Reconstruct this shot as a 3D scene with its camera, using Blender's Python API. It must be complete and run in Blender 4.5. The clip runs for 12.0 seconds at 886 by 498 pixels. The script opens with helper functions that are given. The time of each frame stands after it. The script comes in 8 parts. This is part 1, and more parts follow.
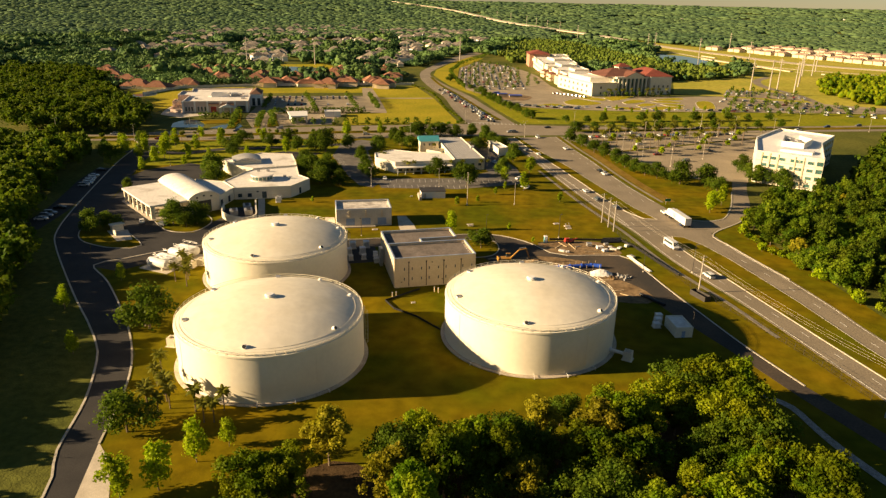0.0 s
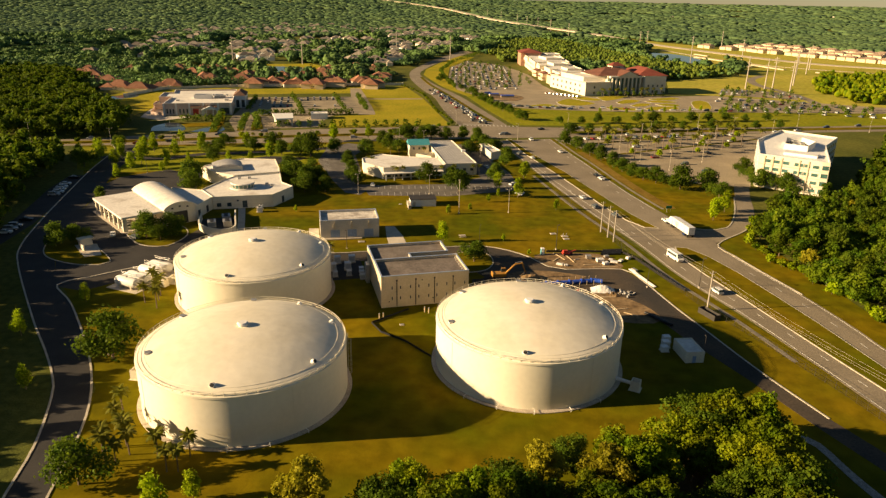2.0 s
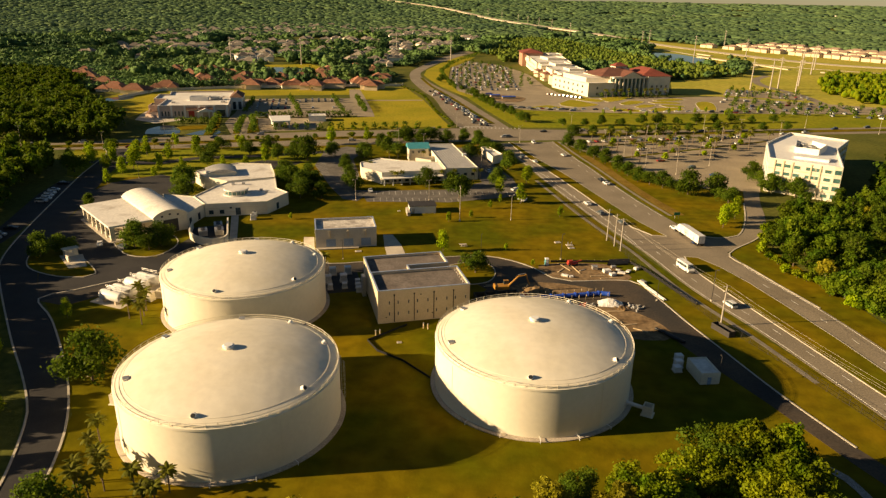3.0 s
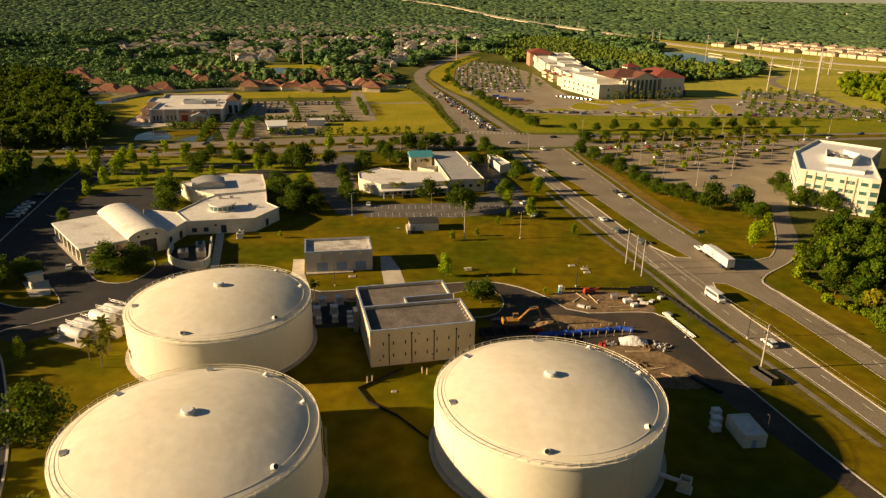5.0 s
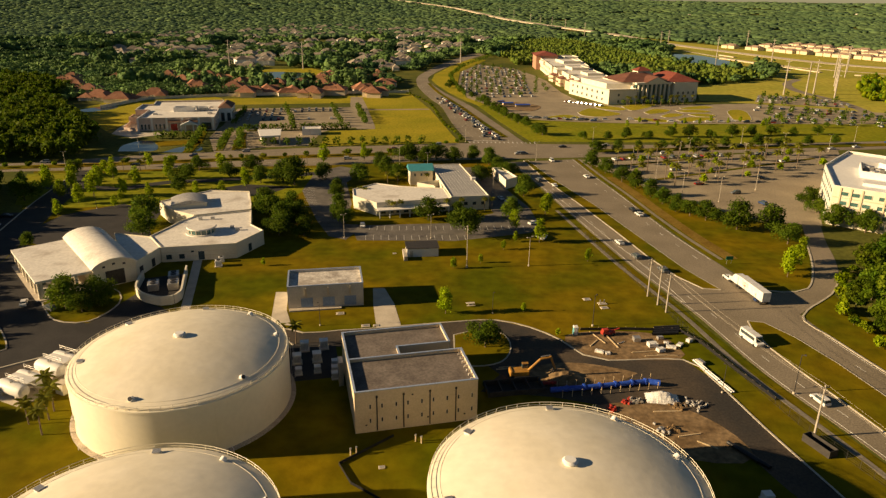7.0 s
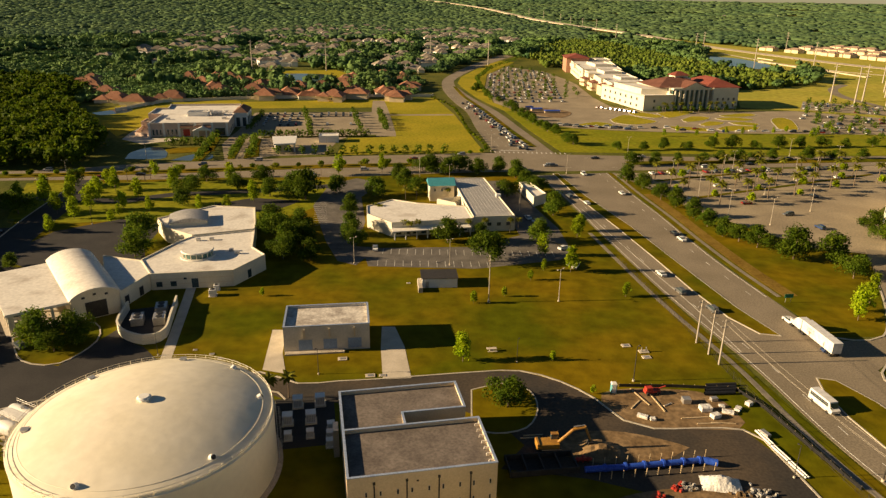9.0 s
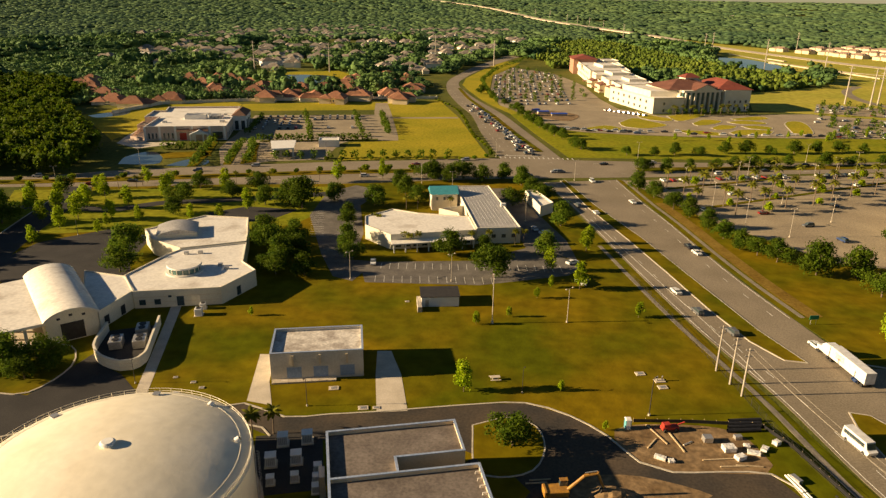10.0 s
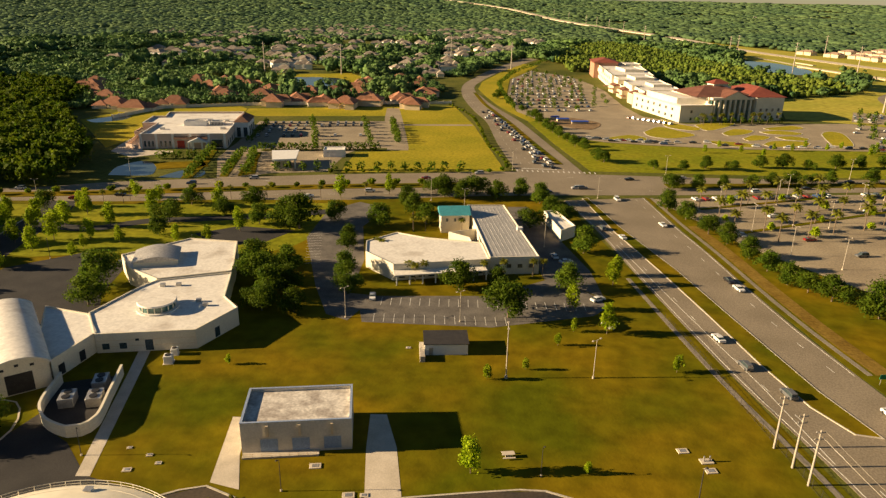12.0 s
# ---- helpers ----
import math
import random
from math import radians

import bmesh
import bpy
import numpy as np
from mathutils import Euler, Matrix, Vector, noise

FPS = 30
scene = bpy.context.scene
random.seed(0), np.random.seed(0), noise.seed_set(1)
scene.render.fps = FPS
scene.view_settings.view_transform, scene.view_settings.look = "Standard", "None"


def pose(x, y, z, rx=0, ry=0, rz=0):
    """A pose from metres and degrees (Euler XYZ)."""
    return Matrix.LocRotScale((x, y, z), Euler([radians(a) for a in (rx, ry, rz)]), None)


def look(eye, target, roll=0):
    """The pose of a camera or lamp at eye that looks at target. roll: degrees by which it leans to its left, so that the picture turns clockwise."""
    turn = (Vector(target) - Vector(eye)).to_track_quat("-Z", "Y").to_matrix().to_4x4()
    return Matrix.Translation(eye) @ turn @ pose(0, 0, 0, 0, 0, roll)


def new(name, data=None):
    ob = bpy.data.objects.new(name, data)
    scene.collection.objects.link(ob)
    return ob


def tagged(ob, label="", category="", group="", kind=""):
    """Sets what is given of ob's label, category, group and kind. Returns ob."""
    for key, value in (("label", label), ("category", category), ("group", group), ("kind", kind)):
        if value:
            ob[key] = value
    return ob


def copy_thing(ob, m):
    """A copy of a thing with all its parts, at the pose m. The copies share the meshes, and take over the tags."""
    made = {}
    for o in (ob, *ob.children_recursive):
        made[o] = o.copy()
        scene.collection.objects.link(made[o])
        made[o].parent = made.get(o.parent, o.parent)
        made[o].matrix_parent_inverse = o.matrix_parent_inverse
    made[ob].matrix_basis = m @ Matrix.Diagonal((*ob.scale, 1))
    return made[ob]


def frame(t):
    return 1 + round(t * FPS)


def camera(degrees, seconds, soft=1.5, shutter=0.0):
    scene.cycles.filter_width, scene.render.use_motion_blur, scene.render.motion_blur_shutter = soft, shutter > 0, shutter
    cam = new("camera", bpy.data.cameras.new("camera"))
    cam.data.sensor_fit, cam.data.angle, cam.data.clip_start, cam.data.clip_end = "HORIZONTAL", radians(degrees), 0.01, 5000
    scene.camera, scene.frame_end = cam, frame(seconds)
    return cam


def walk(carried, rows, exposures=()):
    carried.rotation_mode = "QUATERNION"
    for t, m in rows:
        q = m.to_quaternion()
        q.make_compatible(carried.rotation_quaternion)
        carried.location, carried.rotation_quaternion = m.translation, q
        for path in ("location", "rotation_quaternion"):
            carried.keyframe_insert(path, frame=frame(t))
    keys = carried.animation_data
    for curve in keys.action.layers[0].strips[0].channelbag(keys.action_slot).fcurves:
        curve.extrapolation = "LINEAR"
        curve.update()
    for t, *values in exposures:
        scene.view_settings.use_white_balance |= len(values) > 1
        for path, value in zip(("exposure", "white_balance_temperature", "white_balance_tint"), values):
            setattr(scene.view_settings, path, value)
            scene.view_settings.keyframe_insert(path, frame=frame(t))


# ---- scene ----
cam = camera(65.6, 12.0, soft=1.35)
PATH = [
    (0, (5.767, -1.231, 82.326), (1.598, 36.172, 68.632), 1.2),
    (0.5, (5.394, 1.994, 82.247), (1.506, 39.416, 68.533), 1.2),
    (1, (4.997, 5.575, 82.216), (1.308, 42.996, 68.481), 1.2),
    (1.5, (4.605, 9.636, 82.212), (0.937, 47.057, 68.457), 1.1),
    (2, (4.239, 14.091, 82.229), (0.57, 51.512, 68.454), 1.1),
    (2.5, (3.879, 18.931, 82.208), (0.191, 56.352, 68.433), 1.0),
    (3, (3.512, 24.216, 82.21), (-0.216, 61.637, 68.415), 1.0),
    (5, (2.086, 47.758, 82.353), (-1.983, 85.081, 68.478), 0.9),
    (5.5, (1.841, 54.113, 82.413), (-2.289, 91.456, 68.559), 0.8),
    (6, (1.534, 60.497, 82.479), (-2.596, 97.82, 68.625), 0.7),
    (6.5, (1.149, 66.774, 82.506), (-3.001, 104.118, 68.652), 0.7),
    (7, (0.763, 73.184, 82.505), (-3.607, 110.509, 68.691), 0.7),
    (7.2, (0.622, 75.791, 82.517), (-3.908, 113.077, 68.663), 0.7),
    (9, (-0.746, 99.271, 82.721), (-6.579, 136.384, 68.887), 0.8),
    (9.5, (-1.112, 105.94, 82.782), (-7.085, 143.034, 68.928), 0.8),
    (10, (-1.597, 112.665, 82.834), (-7.75, 149.74, 68.98), 0.8),
    (10.5, (-2.255, 119.423, 82.91), (-8.568, 156.459, 69.075), 0.9),
    (11, (-2.967, 126.242, 82.983), (-9.481, 163.239, 69.148), 0.9),
    (11.5, (-3.708, 133.142, 83.049), (-10.482, 170.1, 69.214), 1.0),
    (12, (-4.426, 140.033, 83.125), (-11.441, 176.953, 69.27), 1.0),
]
walk(cam, [(t, look(e, g, r)) for t, e, g, r in PATH], exposures=[(t, s, k, 10) for t, s, k in ((0, 1.44, 8050), (2.5, 1.22, 8150), (5, 0.96, 8200), (6.5, 0.9, 8150), (9, 1.1, 7850), (12, 1.3, 7600))])

# ---- world, sun ----
SUN_AZ = radians(193.5)      # the sun stands in the west-south-west
SUN_EL = radians(17.5)
world = bpy.data.worlds.new("sky")
scene.world = world
world.use_nodes = True
wn = world.node_tree.nodes
sky = wn.new("ShaderNodeTexSky")
sky.sky_type = "NISHITA"
sky.sun_disc = False
sky.sun_elevation = SUN_EL
sky.sun_rotation = radians(90) - SUN_AZ
sky.dust_density = 0.0
sky.air_density = 1.0
sky.ozone_density = 4.0
wn["Background"].inputs["Strength"].default_value = 0.027
world.node_tree.links.new(sky.outputs[0], wn["Background"].inputs["Color"])
sun_data = bpy.data.lights.new("sun", "SUN")
sun_data.energy = 4.8
sun_data.angle = radians(0.6)
sun_data.color = (1.0, 0.80, 0.55)
sun = new("sun", sun_data)
sun_dir = Vector((math.cos(SUN_AZ) * math.cos(SUN_EL), math.sin(SUN_AZ) * math.cos(SUN_EL), math.sin(SUN_EL)))
sun.matrix_world = look(sun_dir * 500, (0, 0, 0))

# ---- materials ----


def mat(name, c1, c2=None, rough=0.75, scale=0.5, scale2=6.0, metal=0.0, bump=0.0, bscale=8.0, rnd=0.0, island=0.0, spec=0.3, fine=0.25, edges=(0.35, 0.65)):
    """Two colours mixed by broad noise, varied by a fine one; rnd varies whole objects, island single pieces."""
    c2 = c2 or tuple(v * 0.8 for v in c1)
    m = bpy.data.materials.new(name)
    m.use_nodes = True
    nt = m.node_tree
    n, L = nt.nodes, nt.links.new
    p = n["Principled BSDF"]
    p.inputs["Roughness"].default_value = rough
    p.inputs["Metallic"].default_value = metal
    p.inputs["Specular IOR Level"].default_value = spec
    geo = n.new("ShaderNodeNewGeometry")
    big = n.new("ShaderNodeTexNoise")
    big.inputs["Scale"].default_value = scale
    big.inputs["Detail"].default_value = 4
    L(geo.outputs["Position"], big.inputs["Vector"])
    ramp = n.new("ShaderNodeValToRGB")
    ramp.color_ramp.elements[0].position, ramp.color_ramp.elements[1].position = edges
    ramp.color_ramp.elements[0].color, ramp.color_ramp.elements[1].color = (*c1, 1), (*c2, 1)
    L(big.outputs["Fac"], ramp.inputs["Fac"])
    small = n.new("ShaderNodeTexNoise")
    small.inputs["Scale"].default_value = scale2
    small.inputs["Detail"].default_value = 3
    L(geo.outputs["Position"], small.inputs["Vector"])
    rng = n.new("ShaderNodeMapRange")
    rng.inputs["From Min"].default_value, rng.inputs["From Max"].default_value = 0.3, 0.7
    rng.inputs["To Min"].default_value, rng.inputs["To Max"].default_value = 1 - fine, 1 + fine
    L(small.outputs["Fac"], rng.inputs["Value"])
    value = rng.outputs["Result"]
    for source, amount in ((("Object", rnd)), (("Island", island))):
        if amount:
            out = n.new("ShaderNodeObjectInfo").outputs["Random"] if source == "Object" else geo.outputs["Random Per Island"]
            r2 = n.new("ShaderNodeMapRange")
            r2.inputs["To Min"].default_value, r2.inputs["To Max"].default_value = 1 - amount, 1 + amount
            L(out, r2.inputs["Value"])
            mul = n.new("ShaderNodeMath")
            mul.operation = "MULTIPLY"
            L(value, mul.inputs[0])
            L(r2.outputs["Result"], mul.inputs[1])
            value = mul.outputs[0]
    mix = n.new("ShaderNodeVectorMath")
    mix.operation = "SCALE"
    L(ramp.outputs["Color"], mix.inputs[0])
    L(value, mix.inputs["Scale"])
    L(mix.outputs[0], p.inputs["Base Color"])
    if bump:
        b = n.new("ShaderNodeBump")
        b.inputs["Strength"].default_value = bump
        b.inputs["Distance"].default_value = 0.3
        tex = n.new("ShaderNodeTexNoise")
        tex.inputs["Scale"].default_value = bscale
        tex.inputs["Detail"].default_value = 5
        L(geo.outputs["Position"], tex.inputs["Vector"])
        L(tex.outputs["Fac"], b.inputs["Height"])
        L(b.outputs["Normal"], p.inputs["Normal"])
    return m


def leaf(name, c1, c2, rnd=0.25, scale=0.35, scale2=2.0, fine=0.25, island=0.24, thin=0.42):
    """Foliage: varied leaf by leaf and tree by tree, and light shines through it."""
    m = mat(name, c1, c2, rough=0.6, scale=scale, scale2=scale2, rnd=rnd, island=island, spec=0.05, fine=fine)
    nt = m.node_tree
    n, L = nt.nodes, nt.links.new
    p = n["Principled BSDF"]
    tr = n.new("ShaderNodeBsdfTranslucent")
    L(p.inputs["Base Color"].links[0].from_socket, tr.inputs["Color"])
    mx = n.new("ShaderNodeMixShader")
    mx.inputs[0].default_value = thin
    L(p.outputs[0], mx.inputs[1])
    L(tr.outputs[0], mx.inputs[2])
    L(mx.outputs[0], n["Material Output"].inputs["Surface"])
    return m


GRASS = mat("mown_grass", (0.084, 0.091, 0.0045), (0.178, 0.120, 0.007), rough=0.95, scale=0.032, scale2=0.22, bump=0.14, bscale=1.2, spec=0.03, fine=0.26)
MEADOW = mat("meadow_grass", (0.25, 0.228, 0.02), (0.35, 0.28, 0.028), rough=0.95, scale=0.03, scale2=0.6, bump=0.5, bscale=2.0, spec=0.05)
MEADOW_DEEP = mat("green_lawn_grass", (0.165, 0.185, 0.013), (0.235, 0.22, 0.018), rough=0.95, scale=0.04, scale2=0.4, bump=0.2, bscale=2.0, spec=0.04)
DRY_GRASS = mat("dry_brown_grass", (0.17, 0.105, 0.022), (0.23, 0.15, 0.035), rough=0.95, scale=0.15, scale2=1.0, bump=0.2, bscale=3.0, spec=0.03)
FIELD_RIGHT = mat("rough_field", (0.30, 0.29, 0.045), (0.42, 0.35, 0.065), rough=0.95, scale=0.012, scale2=0.2, spec=0.05)
FOREST_FLOOR = mat("ground_cover", (0.07, 0.085, 0.018), (0.14, 0.135, 0.03), rough=0.95, scale=0.02, scale2=0.5, bump=0.5, bscale=2.0, spec=0.05)
ASPHALT = mat("asphalt", (0.027, 0.0255, 0.025), (0.04, 0.037, 0.035), rough=0.85, scale=0.15, scale2=5, bump=0.1, bscale=20, spec=0.3)
ROAD = mat("worn_road_asphalt", (0.205, 0.168, 0.117), (0.255, 0.21, 0.15), rough=0.85, scale=0.06, scale2=2.5, bump=0.1, bscale=20)
LOT = mat("grey_parking_asphalt", (0.255, 0.205, 0.138), (0.33, 0.27, 0.182), rough=0.9, scale=0.06, scale2=1.5)
OLD_LOT = mat("old_parking_asphalt", (0.10, 0.09, 0.08), (0.16, 0.145, 0.125), rough=0.9, scale=0.2, scale2=2.5)
CONCRETE = mat("pale_concrete", (0.48, 0.42, 0.33), (0.58, 0.51, 0.41), rough=0.85, scale=0.3, scale2=4, fine=0.12)
KERB = mat("kerb_concrete", (0.42, 0.38, 0.31), (0.52, 0.47, 0.38), rough=0.85, scale=0.5, scale2=4)
SANDY = mat("sand_stained_asphalt", (0.036, 0.032, 0.028), (0.088, 0.064, 0.042), rough=0.9, scale=0.07, scale2=1.8)
WALK = mat("grey_sidewalk", (0.19, 0.165, 0.13), (0.25, 0.215, 0.165), rough=0.9, scale=0.3, scale2=3)
PAINT_LINE = mat("road_paint", (0.72, 0.70, 0.64), (0.58, 0.56, 0.50), rough=0.7, scale=1.5, scale2=8)
DIRT = mat("bare_earth", (0.15, 0.092, 0.042), (0.25, 0.165, 0.085), rough=0.95, scale=0.22, scale2=0.9, bump=0.2, bscale=1.6, fine=0.35)
GRAVEL = mat("grey_gravel", (0.24, 0.225, 0.205), (0.36, 0.34, 0.31), rough=0.95, scale=1.0, scale2=6, bump=0.6, bscale=5, fine=0.4)
TANK = mat("cream_tank_paint", (0.75, 0.69, 0.54), (0.79, 0.73, 0.585), rough=0.65, scale=0.10, scale2=0.9, bump=0.02, bscale=1.2, fine=0.03)
DOME = mat("dome_coating", (0.72, 0.655, 0.51), (0.78, 0.72, 0.585), rough=0.6, scale=0.12, scale2=0.6, bump=0.22, bscale=0.24, fine=0.05)
FOOTING = mat("tank_footing", (0.50, 0.43, 0.34), (0.38, 0.32, 0.25), rough=0.9, scale=0.3, scale2=3)
GALV = mat("galvanised_steel", (0.55, 0.54, 0.52), (0.45, 0.44, 0.42), rough=0.45, metal=0.7, scale=0.5, scale2=6)
DARK = mat("dark_opening", (0.02, 0.02, 0.022), (0.03, 0.03, 0.03), rough=0.5, scale=1, scale2=5)
GLASS = mat("window_glass", (0.03, 0.045, 0.05), (0.05, 0.07, 0.075), rough=0.08, scale=0.5, scale2=2, spec=0.8)
GREEN_GLASS = mat("green_window_glass", (0.05, 0.12, 0.11), (0.07, 0.16, 0.14), rough=0.08, scale=0.5, scale2=2, spec=0.8)
STUCCO = mat("tan_stucco", (0.60, 0.49, 0.33), (0.66, 0.545, 0.38), rough=0.9, scale=0.25, scale2=3, bump=0.1, fine=0.08)
STUCCO_GREY = mat("grey_stucco", (0.55, 0.515, 0.44), (0.62, 0.58, 0.50), rough=0.9, scale=0.4, scale2=3, bump=0.1, fine=0.1)
CREAM = mat("cream_render", (0.66, 0.60, 0.47), (0.72, 0.66, 0.53), rough=0.85, scale=0.25, scale2=3, fine=0.08)
WHITE = mat("white_paint", (0.78, 0.77, 0.73), (0.72, 0.70, 0.66), rough=0.5, scale=0.6, scale2=5, fine=0.06)
MEMBRANE = mat("white_roof_membrane", (0.72, 0.685, 0.62), (0.47, 0.42, 0.36), rough=0.7, scale=0.13, scale2=1.1, fine=0.12, edges=(0.52, 0.74))
ROOF_BROWN = mat("weathered_roof_gravel", (0.115, 0.095, 0.082), (0.19, 0.16, 0.138), rough=0.95, scale=0.22, scale2=2.0, bump=0.2)
ROOF_STAIN = mat("stained_pale_roof", (0.60, 0.56, 0.50), (0.36, 0.32, 0.28), rough=0.85, scale=0.3, scale2=1.6, edges=(0.46, 0.62))
METAL_ROOF = mat("grey_metal_roof", (0.46, 0.44, 0.41), (0.38, 0.365, 0.34), rough=0.45, metal=0.2, scale=0.2, scale2=2)
BLUE_TRIM = mat("blue_grey_coping", (0.22, 0.29, 0.42), (0.28, 0.34, 0.46), rough=0.6, scale=0.5, scale2=4)
BLUE_DOOR = mat("blue_shutter", (0.21, 0.30, 0.45), (0.25, 0.35, 0.5), rough=0.5, scale=1.5, scale2=6)
BLUE_PIPE = mat("blue_pipe_coating", (0.02, 0.075, 0.42), (0.03, 0.10, 0.50), rough=0.4, scale=1, scale2=4)
TEAL = mat("teal_metal_roof", (0.05, 0.26, 0.30), (0.06, 0.31, 0.35), rough=0.4, scale=1, scale2=5)
TERRACOTTA = mat("terracotta_tiles", (0.25, 0.11, 0.062), (0.33, 0.155, 0.09), rough=0.85, scale=0.3, scale2=2.0, rnd=0.22, bump=0.2)
RED_ROOF = mat("red_tile_roof", (0.20, 0.05, 0.035), (0.26, 0.07, 0.045), rough=0.8, scale=0.2, scale2=2)
GREY_SHINGLE = mat("grey_brown_shingles", (0.20, 0.165, 0.13), (0.31, 0.265, 0.21), rough=0.9, scale=0.3, scale2=2, rnd=0.3)
BARK = mat("bark", (0.14, 0.10, 0.07), (0.20, 0.155, 0.11), rough=0.95, scale=1.2, scale2=8, bump=0.4)
TYRE = mat("tyre_rubber", (0.02, 0.02, 0.02), (0.03, 0.03, 0.03), rough=0.9, scale=2, scale2=9)
STEEL_DARK = mat("dark_painted_steel", (0.035, 0.032, 0.03), (0.05, 0.045, 0.04), rough=0.6, scale=1, scale2=6)
BLACK_PIPE = mat("black_plastic_pipe", (0.015, 0.015, 0.016), (0.022, 0.022, 0.024), rough=0.45, scale=1, scale2=5)
WOOD_POLE = mat("weathered_pole", (0.36, 0.32, 0.26), (0.44, 0.39, 0.32), rough=0.9, scale=1, scale2=6)
LUMBER = mat("pale_lumber", (0.50, 0.38, 0.22), (0.60, 0.47, 0.30), rough=0.85, scale=1, scale2=6, rnd=0.2)
YELLOW = mat("machine_yellow", (0.42, 0.21, 0.035), (0.30, 0.15, 0.04), rough=0.5, scale=1, scale2=5)
RED_PAINT = mat("red_paint", (0.45, 0.05, 0.03), (0.38, 0.04, 0.03), rough=0.5, scale=1, scale2=5)
BLUE_PLASTIC = mat("pale_blue_plastic", (0.10, 0.33, 0.38), (0.12, 0.38, 0.42), rough=0.5, scale=1, scale2=5)
GREEN_SIGN = mat("green_sign_sheet", (0.01, 0.20, 0.10), (0.012, 0.23, 0.12), rough=0.4, scale=1, scale2=5)
TARP = mat("white_tarpaulin", (0.70, 0.69, 0.66), (0.62, 0.60, 0.56), rough=0.6, scale=0.8, scale2=3, bump=0.8, bscale=1.5)
WATER = mat("pond_water", (0.05, 0.075, 0.085), (0.06, 0.09, 0.10), rough=0.06, scale=0.05, scale2=0.5, spec=0.8, bump=0.02, bscale=1.0)
SAND = mat("pale_sand", (0.52, 0.43, 0.30), (0.60, 0.51, 0.37), rough=0.95, scale=0.01, scale2=0.2)
CAR_PAINTS = [mat("car_paint_" + n, c, None, rough=0.25, scale=1, scale2=4, fine=0.04, spec=0.6) for n, c in (
    ("white", (0.75, 0.74, 0.71)), ("silver", (0.42, 0.42, 0.42)), ("black", (0.02, 0.02, 0.025)),
    ("grey", (0.13, 0.135, 0.14)), ("red", (0.25, 0.02, 0.02)), ("blue", (0.03, 0.06, 0.16)))]

OAK_LEAF = leaf("oak_leaves", (0.056, 0.106, 0.010), (0.108, 0.152, 0.014))
BRIGHT_LEAF = leaf("spring_leaves", (0.205, 0.295, 0.013), (0.29, 0.36, 0.022))
WOOD_LEAF = leaf("woodland_leaves", (0.07, 0.135, 0.007), (0.205, 0.23, 0.013), rnd=0.42, scale=0.16)
FOREST_LEAF = leaf("forest_leaves", (0.058, 0.118, 0.009), (0.14, 0.185, 0.014), rnd=0.35, scale=0.16)
OLIVE_LEAF = leaf("olive_leaves", (0.19, 0.18, 0.012), (0.27, 0.24, 0.025), rnd=0.35)
# the bluish cast of distance haze is mixed into these leaf colours
FAR_LEAF_HAZE = leaf("distant_leaves_haze_tint", (0.048, 0.105, 0.038), (0.13, 0.208, 0.06), scale=0.008, scale2=0.06, fine=0.4, island=0.12, thin=0.1)
# bluer still: horizon haze is painted into the leaf colour
HORIZON_LEAF_HAZE = leaf("horizon_leaves_haze_tint", (0.064, 0.115, 0.050), (0.104, 0.160, 0.062), scale=0.004, scale2=0.02, fine=0.2, island=0.06, thin=0.05)
COPSE_LEAF = leaf("copse_leaves", (0.12, 0.19, 0.03), (0.20, 0.255, 0.042), scale=0.02, scale2=0.12, fine=0.3, island=0.12, thin=0.2)
PALM_LEAF = leaf("palm_fronds", (0.125, 0.14, 0.018), (0.19, 0.185, 0.026))

# ---- mesh helpers ----


def part(name, bm, material, parent=None, label=""):
    """Link a bmesh as one mesh object, under a thing or a part if one is given."""
    me = bpy.data.meshes.new(name)
    bm.to_mesh(me)
    bm.free()
    return piece(name, me, material, parent, label)


def piece(name, me, material=None, parent=None, label="", m=None):
    if material and not me.materials:
        me.materials.append(material)
    ob = new(name, me)
    if parent:
        ob.parent = parent
    if m is not None:
        ob.matrix_basis = m
    if label:
        ob["label"] = label
    return ob


def thing(name, label, category, m=None, group="", kind=""):
    ob = new(name)
    ob.empty_display_size = 0.5
    if m is not None:
        ob.matrix_basis = m
    return tagged(ob, label, category, group, kind)


def setting(name, bm, material, label, category="ground"):
    return tagged(part(name, bm, material), label, category, kind="structure")


def box(bm, x0, x1, y0, y1, z0, z1, m=None, taper=0.0, bevel=0.0):
    """A box with optional taper of its top; bevel cuts its upright edges and its top."""
    t = taper
    pts = [(x0, y0, z0), (x1, y0, z0), (x1, y1, z0), (x0, y1, z0), (x0 + t, y0 + t, z1), (x1 - t, y0 + t, z1), (x1 - t, y1 - t, z1), (x0 + t, y1 - t, z1)]
    vs = [bm.verts.new(Vector(p)) for p in pts]
    fs = [bm.faces.new([vs[i] for i in f]) for f in ((0, 3, 2, 1), (4, 5, 6, 7), (0, 1, 5, 4), (1, 2, 6, 5), (2, 3, 7, 6), (3, 0, 4, 7))]
    if bevel:
        es = list({e for f in fs[1:] for e in f.edges if e.verts[0] not in vs[:4] or e.verts[1] not in vs[:4]})
        r = bmesh.ops.bevel(bm, geom=es, offset=bevel, segments=1, affect="EDGES", profile=0.5)
        vs = list({v for v in vs if v.is_valid} | {v for f in r["faces"] for v in f.verts})
    if m is not None:
        bmesh.ops.transform(bm, matrix=m, verts=vs)
    return bm


def boxed(*args, **kw):
    return box(bmesh.new(), *args, **kw)


